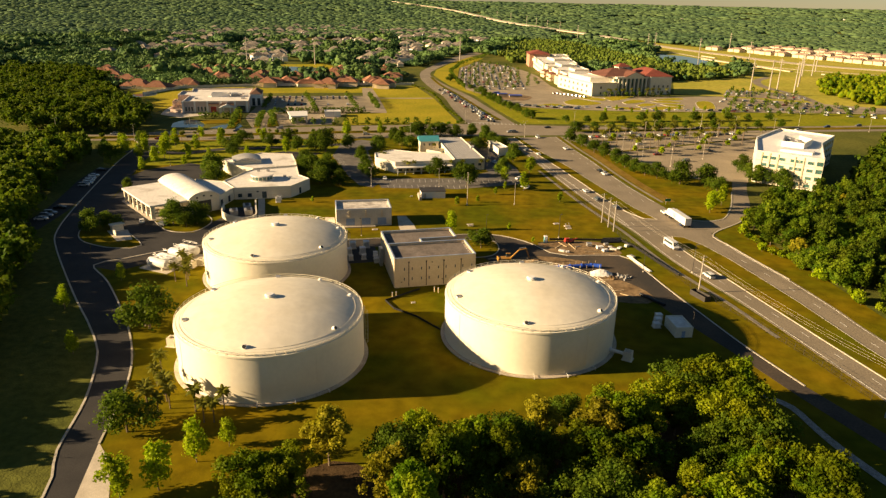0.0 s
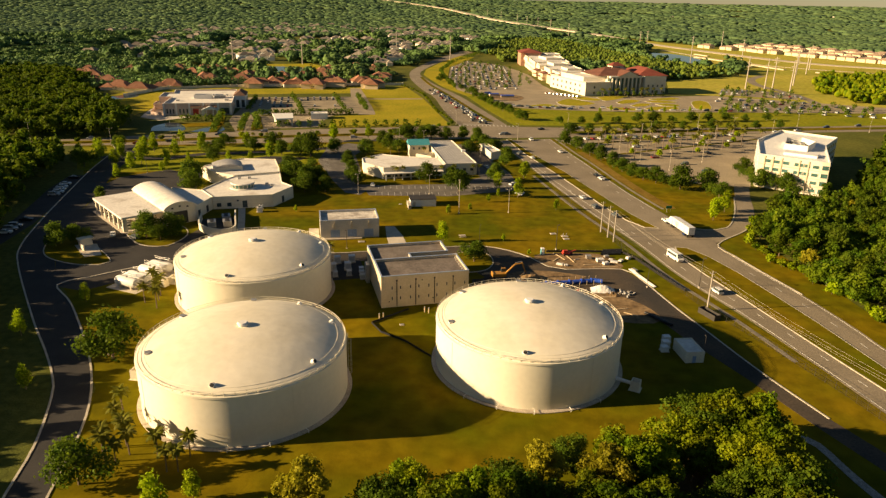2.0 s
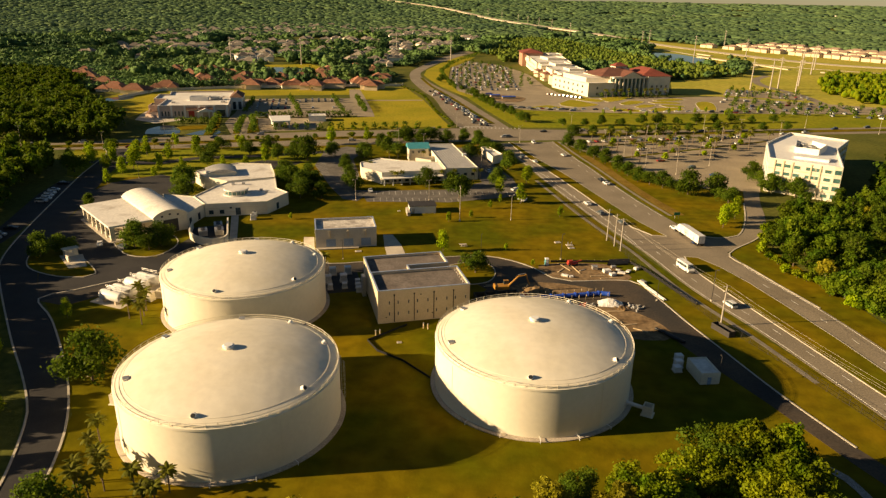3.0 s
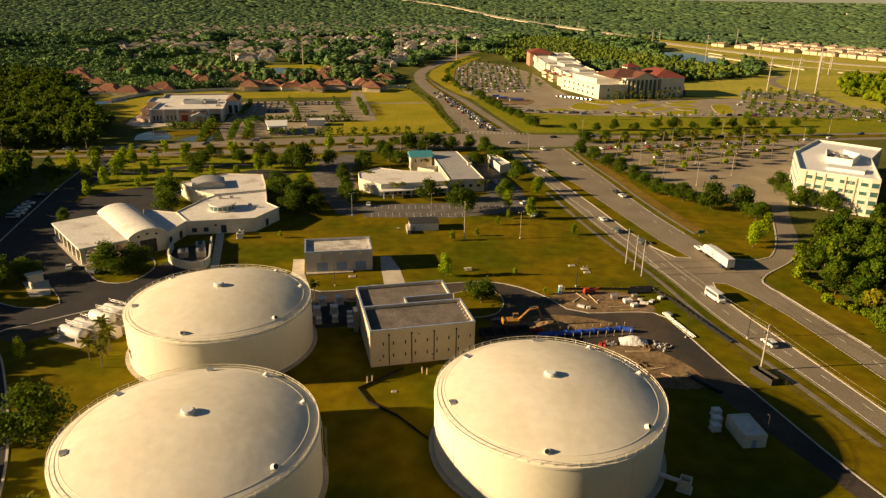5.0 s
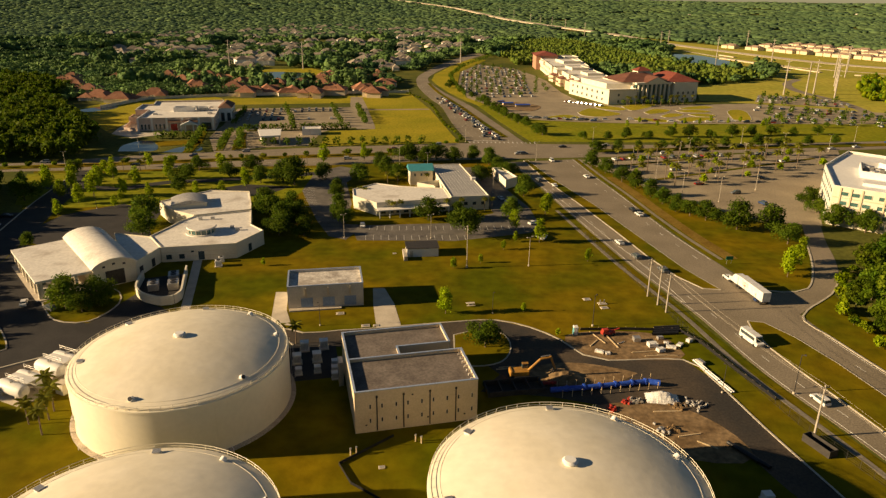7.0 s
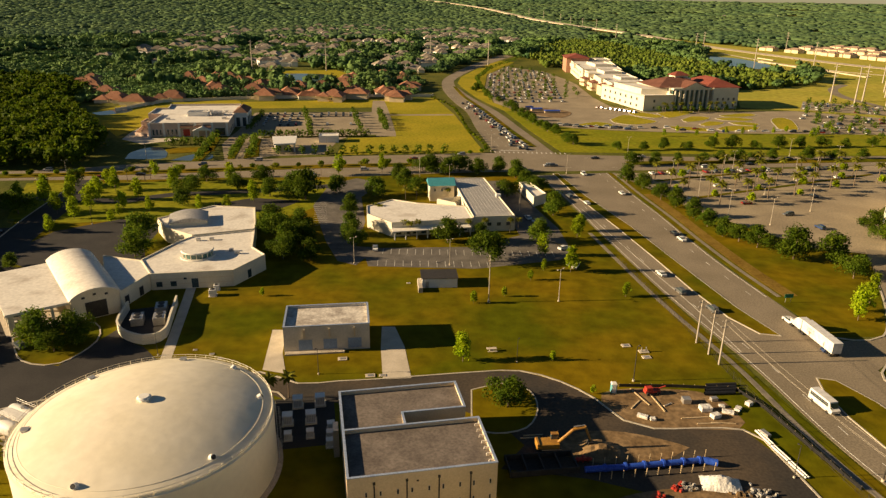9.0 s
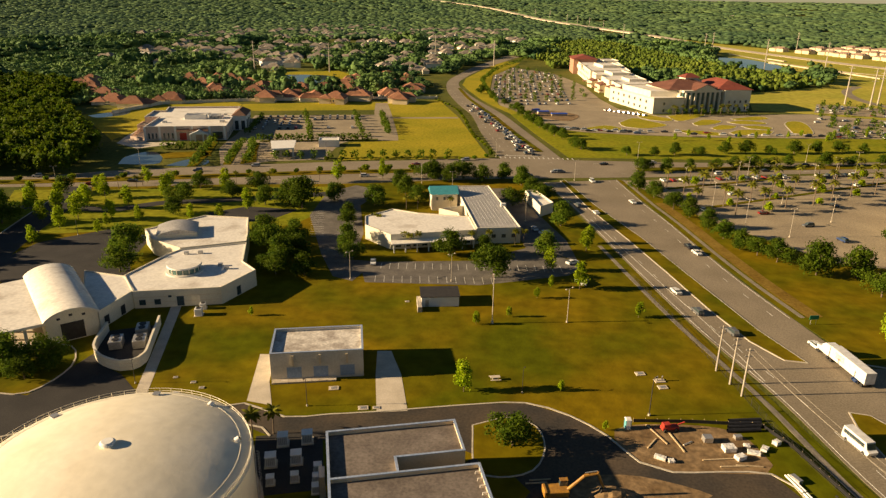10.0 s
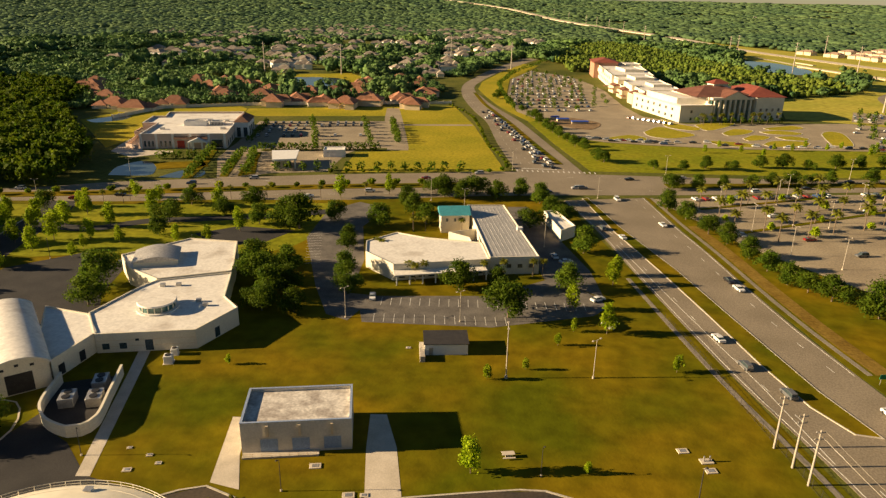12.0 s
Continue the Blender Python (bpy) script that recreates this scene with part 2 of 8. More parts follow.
def cyl(bm, r0, r1, z0, z1, seg=16, m=None, caps=True):
    a = [(math.cos(i * math.tau / seg), math.sin(i * math.tau / seg)) for i in range(seg)]
    m = m or Matrix()
    lo = [bm.verts.new(m @ Vector((c * r0, s * r0, z0))) for c, s in a]
    hi = [bm.verts.new(m @ Vector((c * r1, s * r1, z1))) for c, s in a]
    for i in range(seg):
        bm.faces.new((lo[i], lo[(i + 1) % seg], hi[(i + 1) % seg], hi[i])).smooth = seg > 11
    if caps:
        for f in (bm.faces.new(hi), bm.faces.new(lo[::-1])):
            for e in f.edges:
                e.smooth = False
    return bm


def tube(bm, p0, p1, r, seg=6, r1=None):
    d = Vector(p1) - Vector(p0)
    m = Matrix.Translation(p0) @ d.to_track_quat("Z", "Y").to_matrix().to_4x4()
    return cyl(bm, r, r if r1 is None else r1, 0, d.length, seg, m)


def revolve(bm, profile, seg=96, a0=0.0, a1=math.tau, smooth=True):
    closed = abs(a1 - a0 - math.tau) < 1e-6
    n = seg if closed else seg + 1
    rings = [[bm.verts.new((r * math.cos(a0 + (a1 - a0) * i / seg), r * math.sin(a0 + (a1 - a0) * i / seg), z)) for i in range(n)] if r > 1e-6 else [bm.verts.new((0, 0, z))] for r, z in profile]
    for lo, hi in zip(rings, rings[1:]):
        for i in range(seg):
            j = (i + 1) % n
            if len(hi) == 1:
                f = bm.faces.new((lo[i], lo[j], hi[0]))
            elif len(lo) == 1:
                f = bm.faces.new((lo[0], hi[j], hi[i]))
            else:
                f = bm.faces.new((lo[i], lo[j], hi[j], hi[i]))
            f.smooth = smooth
    for (ra, za), (rb, zb), (rc, zc), rg in zip(profile, profile[1:], profile[2:], rings[1:]):
        turn = abs(math.atan2(zb - za, rb - ra) - math.atan2(zc - zb, rc - rb))
        if len(rg) > 1 and min(turn, math.tau - turn) > 0.5:
            for i in range(len(rg)):
                e = bm.edges.get((rg[i], rg[(i + 1) % len(rg)]))
                if e:
                    e.smooth = False
    return bm


def spline(pts, step=4.0):
    """A smooth line through the points (Catmull-Rom)."""
    p = [Vector((*q, 0)) for q in pts]
    p = [2 * p[0] - p[1], *p, 2 * p[-1] - p[-2]]
    out = []
    for a, b, c, d in zip(p, p[1:], p[2:], p[3:]):
        n = max(1, int((c - b).length / step))
        for i in range(n):
            t = i / n
            out.append(0.5 * (2 * b + (c - a) * t + (2 * a - 5 * b + 4 * c - d) * t * t + (3 * b - a - 3 * c + d) * t ** 3))
    return out + [p[-2]]


def along(line, n):
    """n points evenly along a line."""
    d = np.cumsum([0.0] + [(b - a).length for a, b in zip(line, line[1:])])
    xs = np.linspace(0, d[-1], n)
    arr = np.array([tuple(v) for v in line])
    return [Vector([float(np.interp(x, d, arr[:, k])) for k in range(3)]) for x in xs]


def between(left, right, z, n=60, thick=0.3):
    """A road surface between two edge lines."""
    bm = bmesh.new()
    l, r = along(spline(left), n), along(spline(right), n)
    rows = [[bm.verts.new((v.x, v.y, zz)) for v, zz in ((a, z - thick), (a, z), (b, z), (b, z - thick))] for a, b in zip(l, r)]
    for p, q in zip(rows, rows[1:]):
        for k in range(3):
            bm.faces.new((p[k], p[k + 1], q[k + 1], q[k]))
    bmesh.ops.recalc_face_normals(bm, faces=bm.faces)
    return bm


def strip(bm, pts, w, z0, z1, smooth=True, step=4.0):
    """A band of width w along a line."""
    line = spline(pts, step) if smooth else [Vector((*q, 0)) for q in pts]
    rows = []
    for i, v in enumerate(line):
        t = (line[min(i + 1, len(line) - 1)] - line[max(i - 1, 0)]).normalized()
        s = Vector((-t.y, t.x, 0)) * w / 2
        rows.append([bm.verts.new((q.x, q.y, z)) for q, z in ((v + s, z0), (v + s, z1), (v - s, z1), (v - s, z0))])
    for p, q in zip(rows, rows[1:]):
        for k in range(3):
            bm.faces.new((p[k], q[k], q[k + 1], p[k + 1]))
    for e in (rows[0], rows[-1][::-1]):
        bm.faces.new(e)
    return bm


def slab(pts, z0, z1, bm=None):
    """A flat plate with the given outline."""
    bm = bm or bmesh.new()
    area = sum(a[0] * b[1] - b[0] * a[1] for a, b in zip(pts, pts[1:] + pts[:1]))
    pts = pts if area > 0 else pts[::-1]
    lo = [bm.verts.new((x, y, z0)) for x, y in pts]
    hi = [bm.verts.new((x, y, z1)) for x, y in pts]
    bm.faces.new(hi)
    for i in range(len(pts)):
        j = (i + 1) % len(pts)
        bm.faces.new((lo[i], lo[j], hi[j], hi[i]))
    return bm


def curve_slab(pts, z0, z1):
    line = spline(pts + pts[:1], 3.0)[:-1]
    return slab([(v.x, v.y) for v in line], z0, z1)


def inside(x, y, poly):
    hit = False
    for (ax, ay), (bx, by) in zip(poly, poly[1:] + poly[:1]):
        if (ay > y) != (by > y) and x < (bx - ax) * (y - ay) / (by - ay) + ax:
            hit = not hit
    return hit


def quads(name, v, material, parent=None, label=""):
    """Loose four-cornered pieces from an array (n, 4, 3)."""
    me = bpy.data.meshes.new(name)
    n = len(v)
    me.vertices.add(n * 4)
    me.vertices.foreach_set("co", np.ascontiguousarray(v, dtype=np.float32).ravel())
    me.loops.add(n * 4)
    me.loops.foreach_set("vertex_index", np.arange(n * 4, dtype=np.int32))
    me.polygons.add(n)
    me.polygons.foreach_set("loop_start", np.arange(n, dtype=np.int32) * 4)
    me.update(calc_edges=True)
    me.validate()
    return piece(name, me, material, parent, label)


def inset(pts, d):
    """The outline moved inwards by d (counter-clockwise outlines)."""
    out = []
    n = len(pts)
    for i in range(n):
        a, b, c = (Vector(pts[(i + k - 1) % n]) for k in range(3))
        u, v = (b - a).normalized(), (c - b).normalized()
        nu, nv = Vector((-u.y, u.x)), Vector((-v.y, v.x))
        k = (nu + nv) / (1 + nu.dot(nv))
        out.append(tuple(b + k * d))
    return out


def ring(pts, d, z0, z1):
    """A wall of thickness d along an outline, from z0 to z1."""
    area = sum(a[0] * b[1] - b[0] * a[1] for a, b in zip(pts, pts[1:] + pts[:1]))
    pts = pts if area > 0 else pts[::-1]
    inn = inset(pts, d)
    bm = bmesh.new()
    rows = [[bm.verts.new((*p, z)) for p in q] for q, z in ((pts, z0), (pts, z1), (inn, z1), (inn, z0))]
    n = len(pts)
    for a, b in zip(rows, rows[1:]):
        for i in range(n):
            bm.faces.new((a[i], a[(i + 1) % n], b[(i + 1) % n], b[i]))
    return bm


def rect(x, y, ang, w, d):
    """The outline of a rectangle from its front left corner."""
    c, s = math.cos(radians(ang)), math.sin(radians(ang))
    return [(x, y), (x + c * w, y + s * w), (x + c * w - s * d, y + s * w + c * d), (x - s * d, y + c * d)]


def building(name, label, pts, h, wall_m, roof_m, parapet=0.7, coping=None, group="", z0=0.0, parent=None):
    """Walls with a parapet round a flat roof, and a coping on top."""
    b = parent or thing(name, label, "building", group=group)
    part("wall", ring(pts, 0.3, z0, h + parapet), wall_m, b)
    part("roof", slab(inset(pts if sum(p[0] * q[1] - q[0] * p[1] for p, q in zip(pts, pts[1:] + pts[:1])) > 0 else pts[::-1], 0.28), h - 0.3, h), roof_m, b)
    if coping:
        part("coping", ring(inset(pts, -0.06), 0.46, h + parapet, h + parapet + 0.1), coping, b)
    return b


def opening(parent, a, b, u, z, w, h, frame_m, pane_m, name="window", depth=0.08, label=""):
    """A window or door on the wall from a to b, u metres from a, with its frame and pane."""
    a, b = Vector(a), Vector(b)
    ang = math.atan2(b.y - a.y, b.x - a.x)
    p = a + (b - a).normalized() * u
    m = Matrix.Translation((p.x, p.y, z)) @ Matrix.Rotation(ang, 4, "Z")
    t = min(0.14, w * 0.14)
    bm = bmesh.new()
    box(bm, 0, w, -depth, 0.05, 0, t)
    box(bm, 0, w, -depth, 0.05, h - t, h)
    box(bm, 0, t, -depth, 0.05, t, h - t)
    box(bm, w - t, w, -depth, 0.05, t, h - t)
    ob = part(name, bm, frame_m, parent, label)
    ob.matrix_basis = m
    part("pane", boxed(t * 0.9, w - t * 0.9, -depth * 0.45, 0.04, t * 0.9, h - t * 0.9), pane_m, ob)
    return ob


def hip(pts, z, h, k=0.5):
    """A hip roof over four corners; the ridge runs along the longer side."""
    bm = bmesh.new()
    e = [Vector(q) for q in pts]
    if (e[1] - e[0]).length < (e[2] - e[1]).length:
        e = e[1:] + e[:1]
    m1, m2 = (e[0] + e[3]) / 2, (e[1] + e[2]) / 2
    w_ = (e[3] - e[0]).length / 2
    d_ = (m2 - m1).normalized()
    L_ = (m2 - m1).length
    k_ = min(w_ * 2 * k, L_ * 0.48)
    lo = [bm.verts.new((v.x, v.y, z)) for v in e]
    r = [bm.verts.new((*(m1 + d_ * k_), z + h)), bm.verts.new((*(m2 - d_ * k_), z + h))]
    for f in ((lo[0], lo[1], r[1], r[0]), (lo[1], lo[2], r[1]), (lo[2], lo[3], r[0], r[1]), (lo[3], lo[0], r[0]), (lo[0], lo[3], lo[2], lo[1])):
        bm.faces.new(f)
    return bm

# ---- ground and roads ----


def rise(x, y):
    r = math.hypot(x, y)
    return 69.0 * (max(0.0, r - 2000.0) / 2800.0) ** 1.7


bm = bmesh.new()
rows = []
for r in [0, 300, 700, 1200, 2000, 2400, 2800, 3200, 3600, 4000, 4300, 4600, 4850]:
    if r == 0:
        rows.append([bm.verts.new((0, 0, 0))])
    else:
        rows.append([bm.verts.new((r * math.cos(a * math.tau / 72), r * math.sin(a * math.tau / 72), rise(r, 0))) for a in range(72)])
for lo, hi in zip(rows, rows[1:]):
    for i in range(72):
        j = (i + 1) % 72
        bm.faces.new((lo[0], hi[i], hi[j]) if len(lo) == 1 else (lo[i], hi[i], hi[j], lo[j]))
setting("ground", bm, FOREST_FLOOR, "dark green and brown ground cover running to the horizon")

LAWN = [(-238, 378), (-192, 386), (-149, 401), (-101, 411), (-65, 425), (-28, 438), (-7, 432), (19, 350), (37, 290), (59, 224), (80, 172), (100, 110), (112, 60), (-62, 60), (-73, 104), (-84, 137), (-116, 178), (-160, 226), (-195, 310)]
setting("lawn", slab(LAWN, -0.2, 0.03), GRASS, "mown olive green lawn with dry golden patches", "lawn")
setting("verge", slab([(28, 448), (52, 349), (66, 300), (72, 284), (76, 275), (90, 278), (106, 325), (110, 345), (95, 345), (60, 386), (38, 440)], -0.2, 0.035), GRASS, "mown grass verge beside the divided road", "lawn")
setting("verge_south", slab([(80, 257), (84, 264), (95, 274), (112, 180), (135, 110), (118, 110), (104, 172), (93, 214)], -0.2, 0.035), GRASS, "mown grass verge between road and woodland", "lawn")

MAIN_L = [(108, 82), (89.6, 142), (79.7, 171.9), (71.5, 195.3), (59.9, 223), (51.3, 252.4), (46.1, 266.9), (37.5, 290.2), (29.2, 316.6), (19.3, 350), (6, 397), (-7, 434)]
MAIN_R = [(127, 92), (104, 172), (99.5, 192), (93.5, 214), (87, 232), (82.5, 246), (79, 262), (73.9, 274.5), (66, 299), (58.5, 323), (52, 348), (44.7, 379), (37, 408), (28, 447)]
setting("road_main", between(MAIN_L, MAIN_R, 0.06, 90), ROAD, "worn grey brown divided asphalt road with turning lanes", "road")
SIDE_L = [(74, 273), (80, 273.5), (89, 277.5), (97.5, 297), (105, 324), (112, 350)]
SIDE_R = [(78, 256), (83, 262), (94.5, 275), (102, 288), (107.5, 305), (112, 325), (119, 350)]
setting("road_side", between(SIDE_L, SIDE_R, 0.062, 30), ROAD, "grey asphalt side street entering the divided road", "road")
CROSS_N = [(-420, 318), (-330, 346), (-237, 375), (-192, 385.5), (-149, 399), (-101, 411), (-65, 424), (-31, 436), (26, 451), (69, 463), (141, 486), (280, 526), (420, 566)]
CROSS_F = [(-435, 335), (-345, 362), (-251, 391), (-212, 413), (-166, 433), (-117, 453), (-74, 467), (-36, 480), (20, 487), (75, 495), (148, 511), (287, 551), (427, 591)]
setting("road_cross", between(CROSS_N, CROSS_F, 0.07, 90), ROAD, "wide grey brown cross road with grassed median", "road")
FAR_L = [(-31, 478), (-50, 550), (-65.5, 619), (-80, 662), (-95, 711), (-108, 763), (-117.5, 826), (-117, 890), (-108, 1012), (-79.5, 1205), (-40, 1330)]
FAR_R = [(3, 482), (-20.5, 558), (-42, 626), (-58.8, 669), (-72, 702), (-88, 750), (-102, 799), (-105.5, 851), (-97.4, 959), (-67.3, 1148), (-28, 1320)]
setting("road_far", between(FAR_L, FAR_R, 0.065, 80), ROAD, "grey road running north past the parking areas", "road")

DRIVE_L = [(-69, 60), (-72.6, 87.2), (-78.4, 99.4), (-83.6, 116.3), (-91, 132.4), (-96, 140.2), (-105.5, 151.5), (-120.3, 167.8), (-148.9, 201.6), (-160, 218), (-171.4, 245), (-186, 285), (-200, 325), (-212, 365), (-222, 381)]
DRIVE_R = [(-62, 60), (-66, 84), (-72, 102), (-77.9, 121.8), (-84.5, 136.2), (-95.8, 153.1), (-115.6, 177.2), (-127.8, 189.3), (-139, 205), (-150, 222), (-160, 246), (-173, 285), (-187, 325), (-200, 370), (-209, 384)]
setting("drive_west", between(DRIVE_L, DRIVE_R, 0.05, 80), ASPHALT, "dark asphalt service drive with pale kerbs", "road")
YARD = [(-127, 188), (-112, 206), (-100, 215), (-86, 219), (-72, 226), (-64, 231), (-53.6, 227.8), (-45, 230.4), (-36, 233), (-15, 240), (-4.4, 242.5), (5, 239.4), (12.5, 233.5), (18, 226.2), (24, 224.3), (42, 227.1), (47, 218.6), (53, 200), (58, 186), (66, 164), (74, 146), (84, 128),
        (81, 122), (71, 141), (62, 160), (51, 181), (44, 197), (36, 201), (10, 206), (-6, 206), (-2, 214), (-8, 221), (-22, 226), (-40, 222), (-54, 221), (-62, 224), (-92, 213), (-99, 206), (-108, 198), (-118, 186)]
setting("yard_drive", slab(YARD, -0.1, 0.052), SANDY, "dark asphalt plant drive stained with sand", "road")
setting("forecourt", slab([(-127, 187), (-150, 222), (-161, 248), (-170, 278), (-150, 278), (-132, 236), (-121, 225.5), (-111.5, 225), (-109, 246), (-104, 240), (-97, 237), (-87, 229), (-72, 227), (-86, 218), (-100, 214), (-112, 205)], -0.1, 0.056), ASPHALT, "dark asphalt forecourt before the service building", "road")
for k, pts in enumerate(([(-155, 225.5), (-150, 215), (-143, 208.5), (-130.4, 204.9), (-122.6, 209), (-139, 225), (-150, 232)], [(-132, 235), (-121.6, 225.5), (-112, 226), (-110.3, 238), (-117, 247), (-126, 244)])):
    line = [(v.x, v.y) for v in spline(pts + pts[:1], 3)[:-1]]
    setting("island_%d" % (k + 1), slab(line, 0.0, 0.16), GRASS, "kerbed planted island of grass in the forecourt", "lawn")
    setting("island_kerb_%d" % (k + 1), ring(inset(line, -0.05), 0.35, 0, 0.2), KERB, "pale concrete kerb round a planted island", "kerb")
setting("kerb_west_1", strip(bmesh.new(), [(x - 0.2, y) for x, y in DRIVE_L], 0.45, 0, 0.18), KERB, "pale concrete kerb along the service drive", "kerb")
setting("kerb_west_2", strip(bmesh.new(), [(-72, 102.5), *DRIVE_R[3:8], (-122, 196), (-112, 206), (-100, 215)], 0.45, 0, 0.18), KERB, "pale concrete kerb along the service drive", "kerb")
setting("kerb_yard", strip(bmesh.new(), YARD[4:21], 0.4, 0, 0.17), KERB, "pale concrete kerb edging the plant drive", "kerb")
setting("kerb_yard_2", strip(bmesh.new(), [YARD[22], *YARD[23:38]][12:], 0.4, 0, 0.17), KERB, "pale concrete kerb edging the plant drive", "kerb")
setting("apron", slab([(-72.3, 103), (-66.2, 97), (-61.2, 88), (-58, 60), (-62, 60), (-66, 84)], -0.1, 0.058), CONCRETE, "pale concrete apron beside the service drive", "pavement")
setting("earth_patch", curve_slab([(16, 226), (14, 236), (24, 240), (38, 240), (43, 230), (41, 227), (24, 224.6)], -0.1, 0.045), DIRT, "trampled brown construction earth", "ground")
setting("earth_patch_2", curve_slab([(12, 200), (22, 205), (34, 207), (44, 200), (48, 190), (40, 187), (26, 191)], -0.1, 0.062), DIRT, "brown spoil and mud on the building site", "ground")
setting("earth_patch_3", curve_slab([(2, 213), (8, 220), (18, 222), (30, 219), (26, 215), (12, 211)], -0.1, 0.066), DIRT, "orange brown earth spread over the drive", "ground")
SOIL = mat("dark_woodland_soil", (0.055, 0.036, 0.02), (0.11, 0.07, 0.036), rough=0.95, scale=0.12, scale2=1.2, bump=0.4, bscale=3.0, spec=0.03)
setting("wood_floor", curve_slab([(-44, 60), (-40, 84), (-30, 101), (-22, 104), (-12, 99), (-4, 108), (28, 123), (50, 132), (62, 118), (70, 96), (84, 60)], -0.1, 0.05), SOIL, "dark brown woodland soil with leaf litter", "ground")
setting("gravel_bank", between([(60, 140), (66.5, 137), (70, 125), (75, 113), (86, 92)], [(61.5, 142), (68, 138), (71.5, 126.5), (76.8, 114.2), (88, 93)], 0.10, 20), GRAVEL, "pale grey gravel bank by the woodland", "ground")

# grassed medians with kerbs
M1 = [(61.8, 273.2), (54.5, 289.4), (48.4, 307.9), (41.7, 328.1), (31.4, 360), (15.4, 401), (3.2, 440), (1.2, 438.6), (13, 396), (26.5, 357), (36.2, 327), (44.4, 300), (51, 282.2), (57, 273.4)]
M2 = [(64.2, 251.6), (68, 251.2), (73.5, 243), (79, 230), (84.5, 213), (90, 195), (97, 168), (106, 140), (118, 100), (110, 98), (96, 148), (88, 170), (80, 193), (73.5, 212), (68.5, 226), (65.4, 236), (63.8, 246)]
for k, pts in enumerate((M1, M2)):
    setting("median_%d" % (k + 1), slab(pts, 0, 0.20), GRASS, "grassed road median of dry olive grass", "lawn")
    setting("median_kerb_%d" % (k + 1), ring(pts, -0.3, 0, 0.22), KERB, "pale kerb round the grassed median", "kerb")


def median(name, pts, w):
    setting(name, strip(bmesh.new(), pts, w, 0, 0.22), GRASS, "long strip of grass in the road", "lawn")


median("median_3", [(-420, 327), (-330, 355), (-242, 383), (-196, 399), (-158, 413.5), (-112, 430.5), (-62, 446), (-46, 451)], 8)
median("median_4", [(40, 471), (75, 480), (144, 499), (283, 539)], 8)
median("median_5", [(-11, 503), (-29, 556), (-49, 619), (-66, 668), (-81, 712), (-98, 775)], 3.2)


def dashes(name, line, start, end, gap=12.2, length=3.0):
    """Broken lane line: each dash is a piece of the road's paint."""
    p = spline(line, 1.0)
    d = np.cumsum([0.0] + [(b - a).length for a, b in zip(p, p[1:])])
    arr = np.array([tuple(v) for v in p])
    owner = thing(name, "broken white lane line of worn road paint", "road marking", kind="structure")
    me = bpy.data.meshes.new("dash")
    b = boxed(-0.08, 0.08, 0, length, 0, 0.012)
    b.to_mesh(me)
    b.free()
    s = start
    while s < min(end, d[-1]):
        x, y = (float(np.interp(s, d, arr[:, k])) for k in (0, 1))
        x1, y1 = (float(np.interp(s + 1, d, arr[:, k])) for k in (0, 1))
        piece("dash", me, PAINT_LINE, owner, m=pose(x, y, 0.085, 0, 0, math.degrees(math.atan2(y1 - y, x1 - x)) - 90))
        s += gap


def mixl(a, b, t, n=40):
    p, q = along(spline(a), n), along(spline(b), n)
    return [(u.x + (v.x - u.x) * t, u.y + (v.y - u.y) * t) for u, v in zip(p, q)]


def offset(line, d):
    p = [Vector(q) for q in line]
    out = []
    for i, v in enumerate(p):
        t = (p[min(i + 1, len(p) - 1)] - p[max(i - 1, 0)]).normalized()
        out.append((v.x + t.y * d, v.y - t.x * d))
    return out


def lane(name, line, w=0.13, mat_=PAINT_LINE, z=0.085):
    setting(name, strip(bmesh.new(), line, w, z - 0.02, z + 0.008), mat_, "solid white edge line of road paint", "road marking")


dashes("lane_line", offset(MAIN_L, 4.6), 20, 400)
lane("edge_line_1", offset(MAIN_L, 0.8))
lane("edge_line_2", offset(MAIN_R[:6], -0.7))
lane("edge_line_3", offset(MAIN_R[8:], -0.7))
dashes("lane_line", offset(MAIN_R[:6], -4.4), 20, 150)
dashes("lane_line", offset(MAIN_R[8:], -4.6), 2, 160)
lane("edge_line_4", [(57, 236), (49.6, 262), (42, 290), (34.5, 313), (24, 346), (13.5, 380)][1:])
dashes("lane_line", mixl(CROSS_N, CROSS_F, 0.2), 60, 900, 24.4)
dashes("lane_line", mixl(CROSS_N, CROSS_F, 0.8), 60, 900, 24.4)
dashes("lane_line", mixl(FAR_L, FAR_R, 0.3), 10, 300, 12.2)
dashes("lane_line", mixl(FAR_L, FAR_R, 0.16), 10, 300, 12.2)
dashes("lane_line", mixl(FAR_L, FAR_R, 0.75), 10, 300, 12.2)
cw = thing("crosswalk", "white ladder crosswalk over the road", "road marking", kind="structure")
for i in range(16):
    part("bar", boxed(-0.3, 0.3, -1.6, 1.6, 0, 0.012), PAINT_LINE, cw).matrix_basis = pose(-32 + i * 2.6, 484 + i * 0.28, 0.085, 0, 0, 12)
lane("stop_line", [(-30, 489), (-12, 491)], 0.6)
setting("sidewalk_main", strip(bmesh.new(), offset(MAIN_L, -3.8)[2:10], 1.4, 0, 0.06), WALK, "pale concrete sidewalk beside the road", "pavement")
setting("sidewalk_east", strip(bmesh.new(), offset(MAIN_R, 3.2)[8:], 1.4, 0, 0.06), WALK, "pale concrete sidewalk beside the road", "pavement")
setting("verge_dry", strip(bmesh.new(), offset(MAIN_R, 7.0)[8:13], 4.6, 0, 0.055), DRY_GRASS, "dry reddish brown grass beside the road", "lawn")
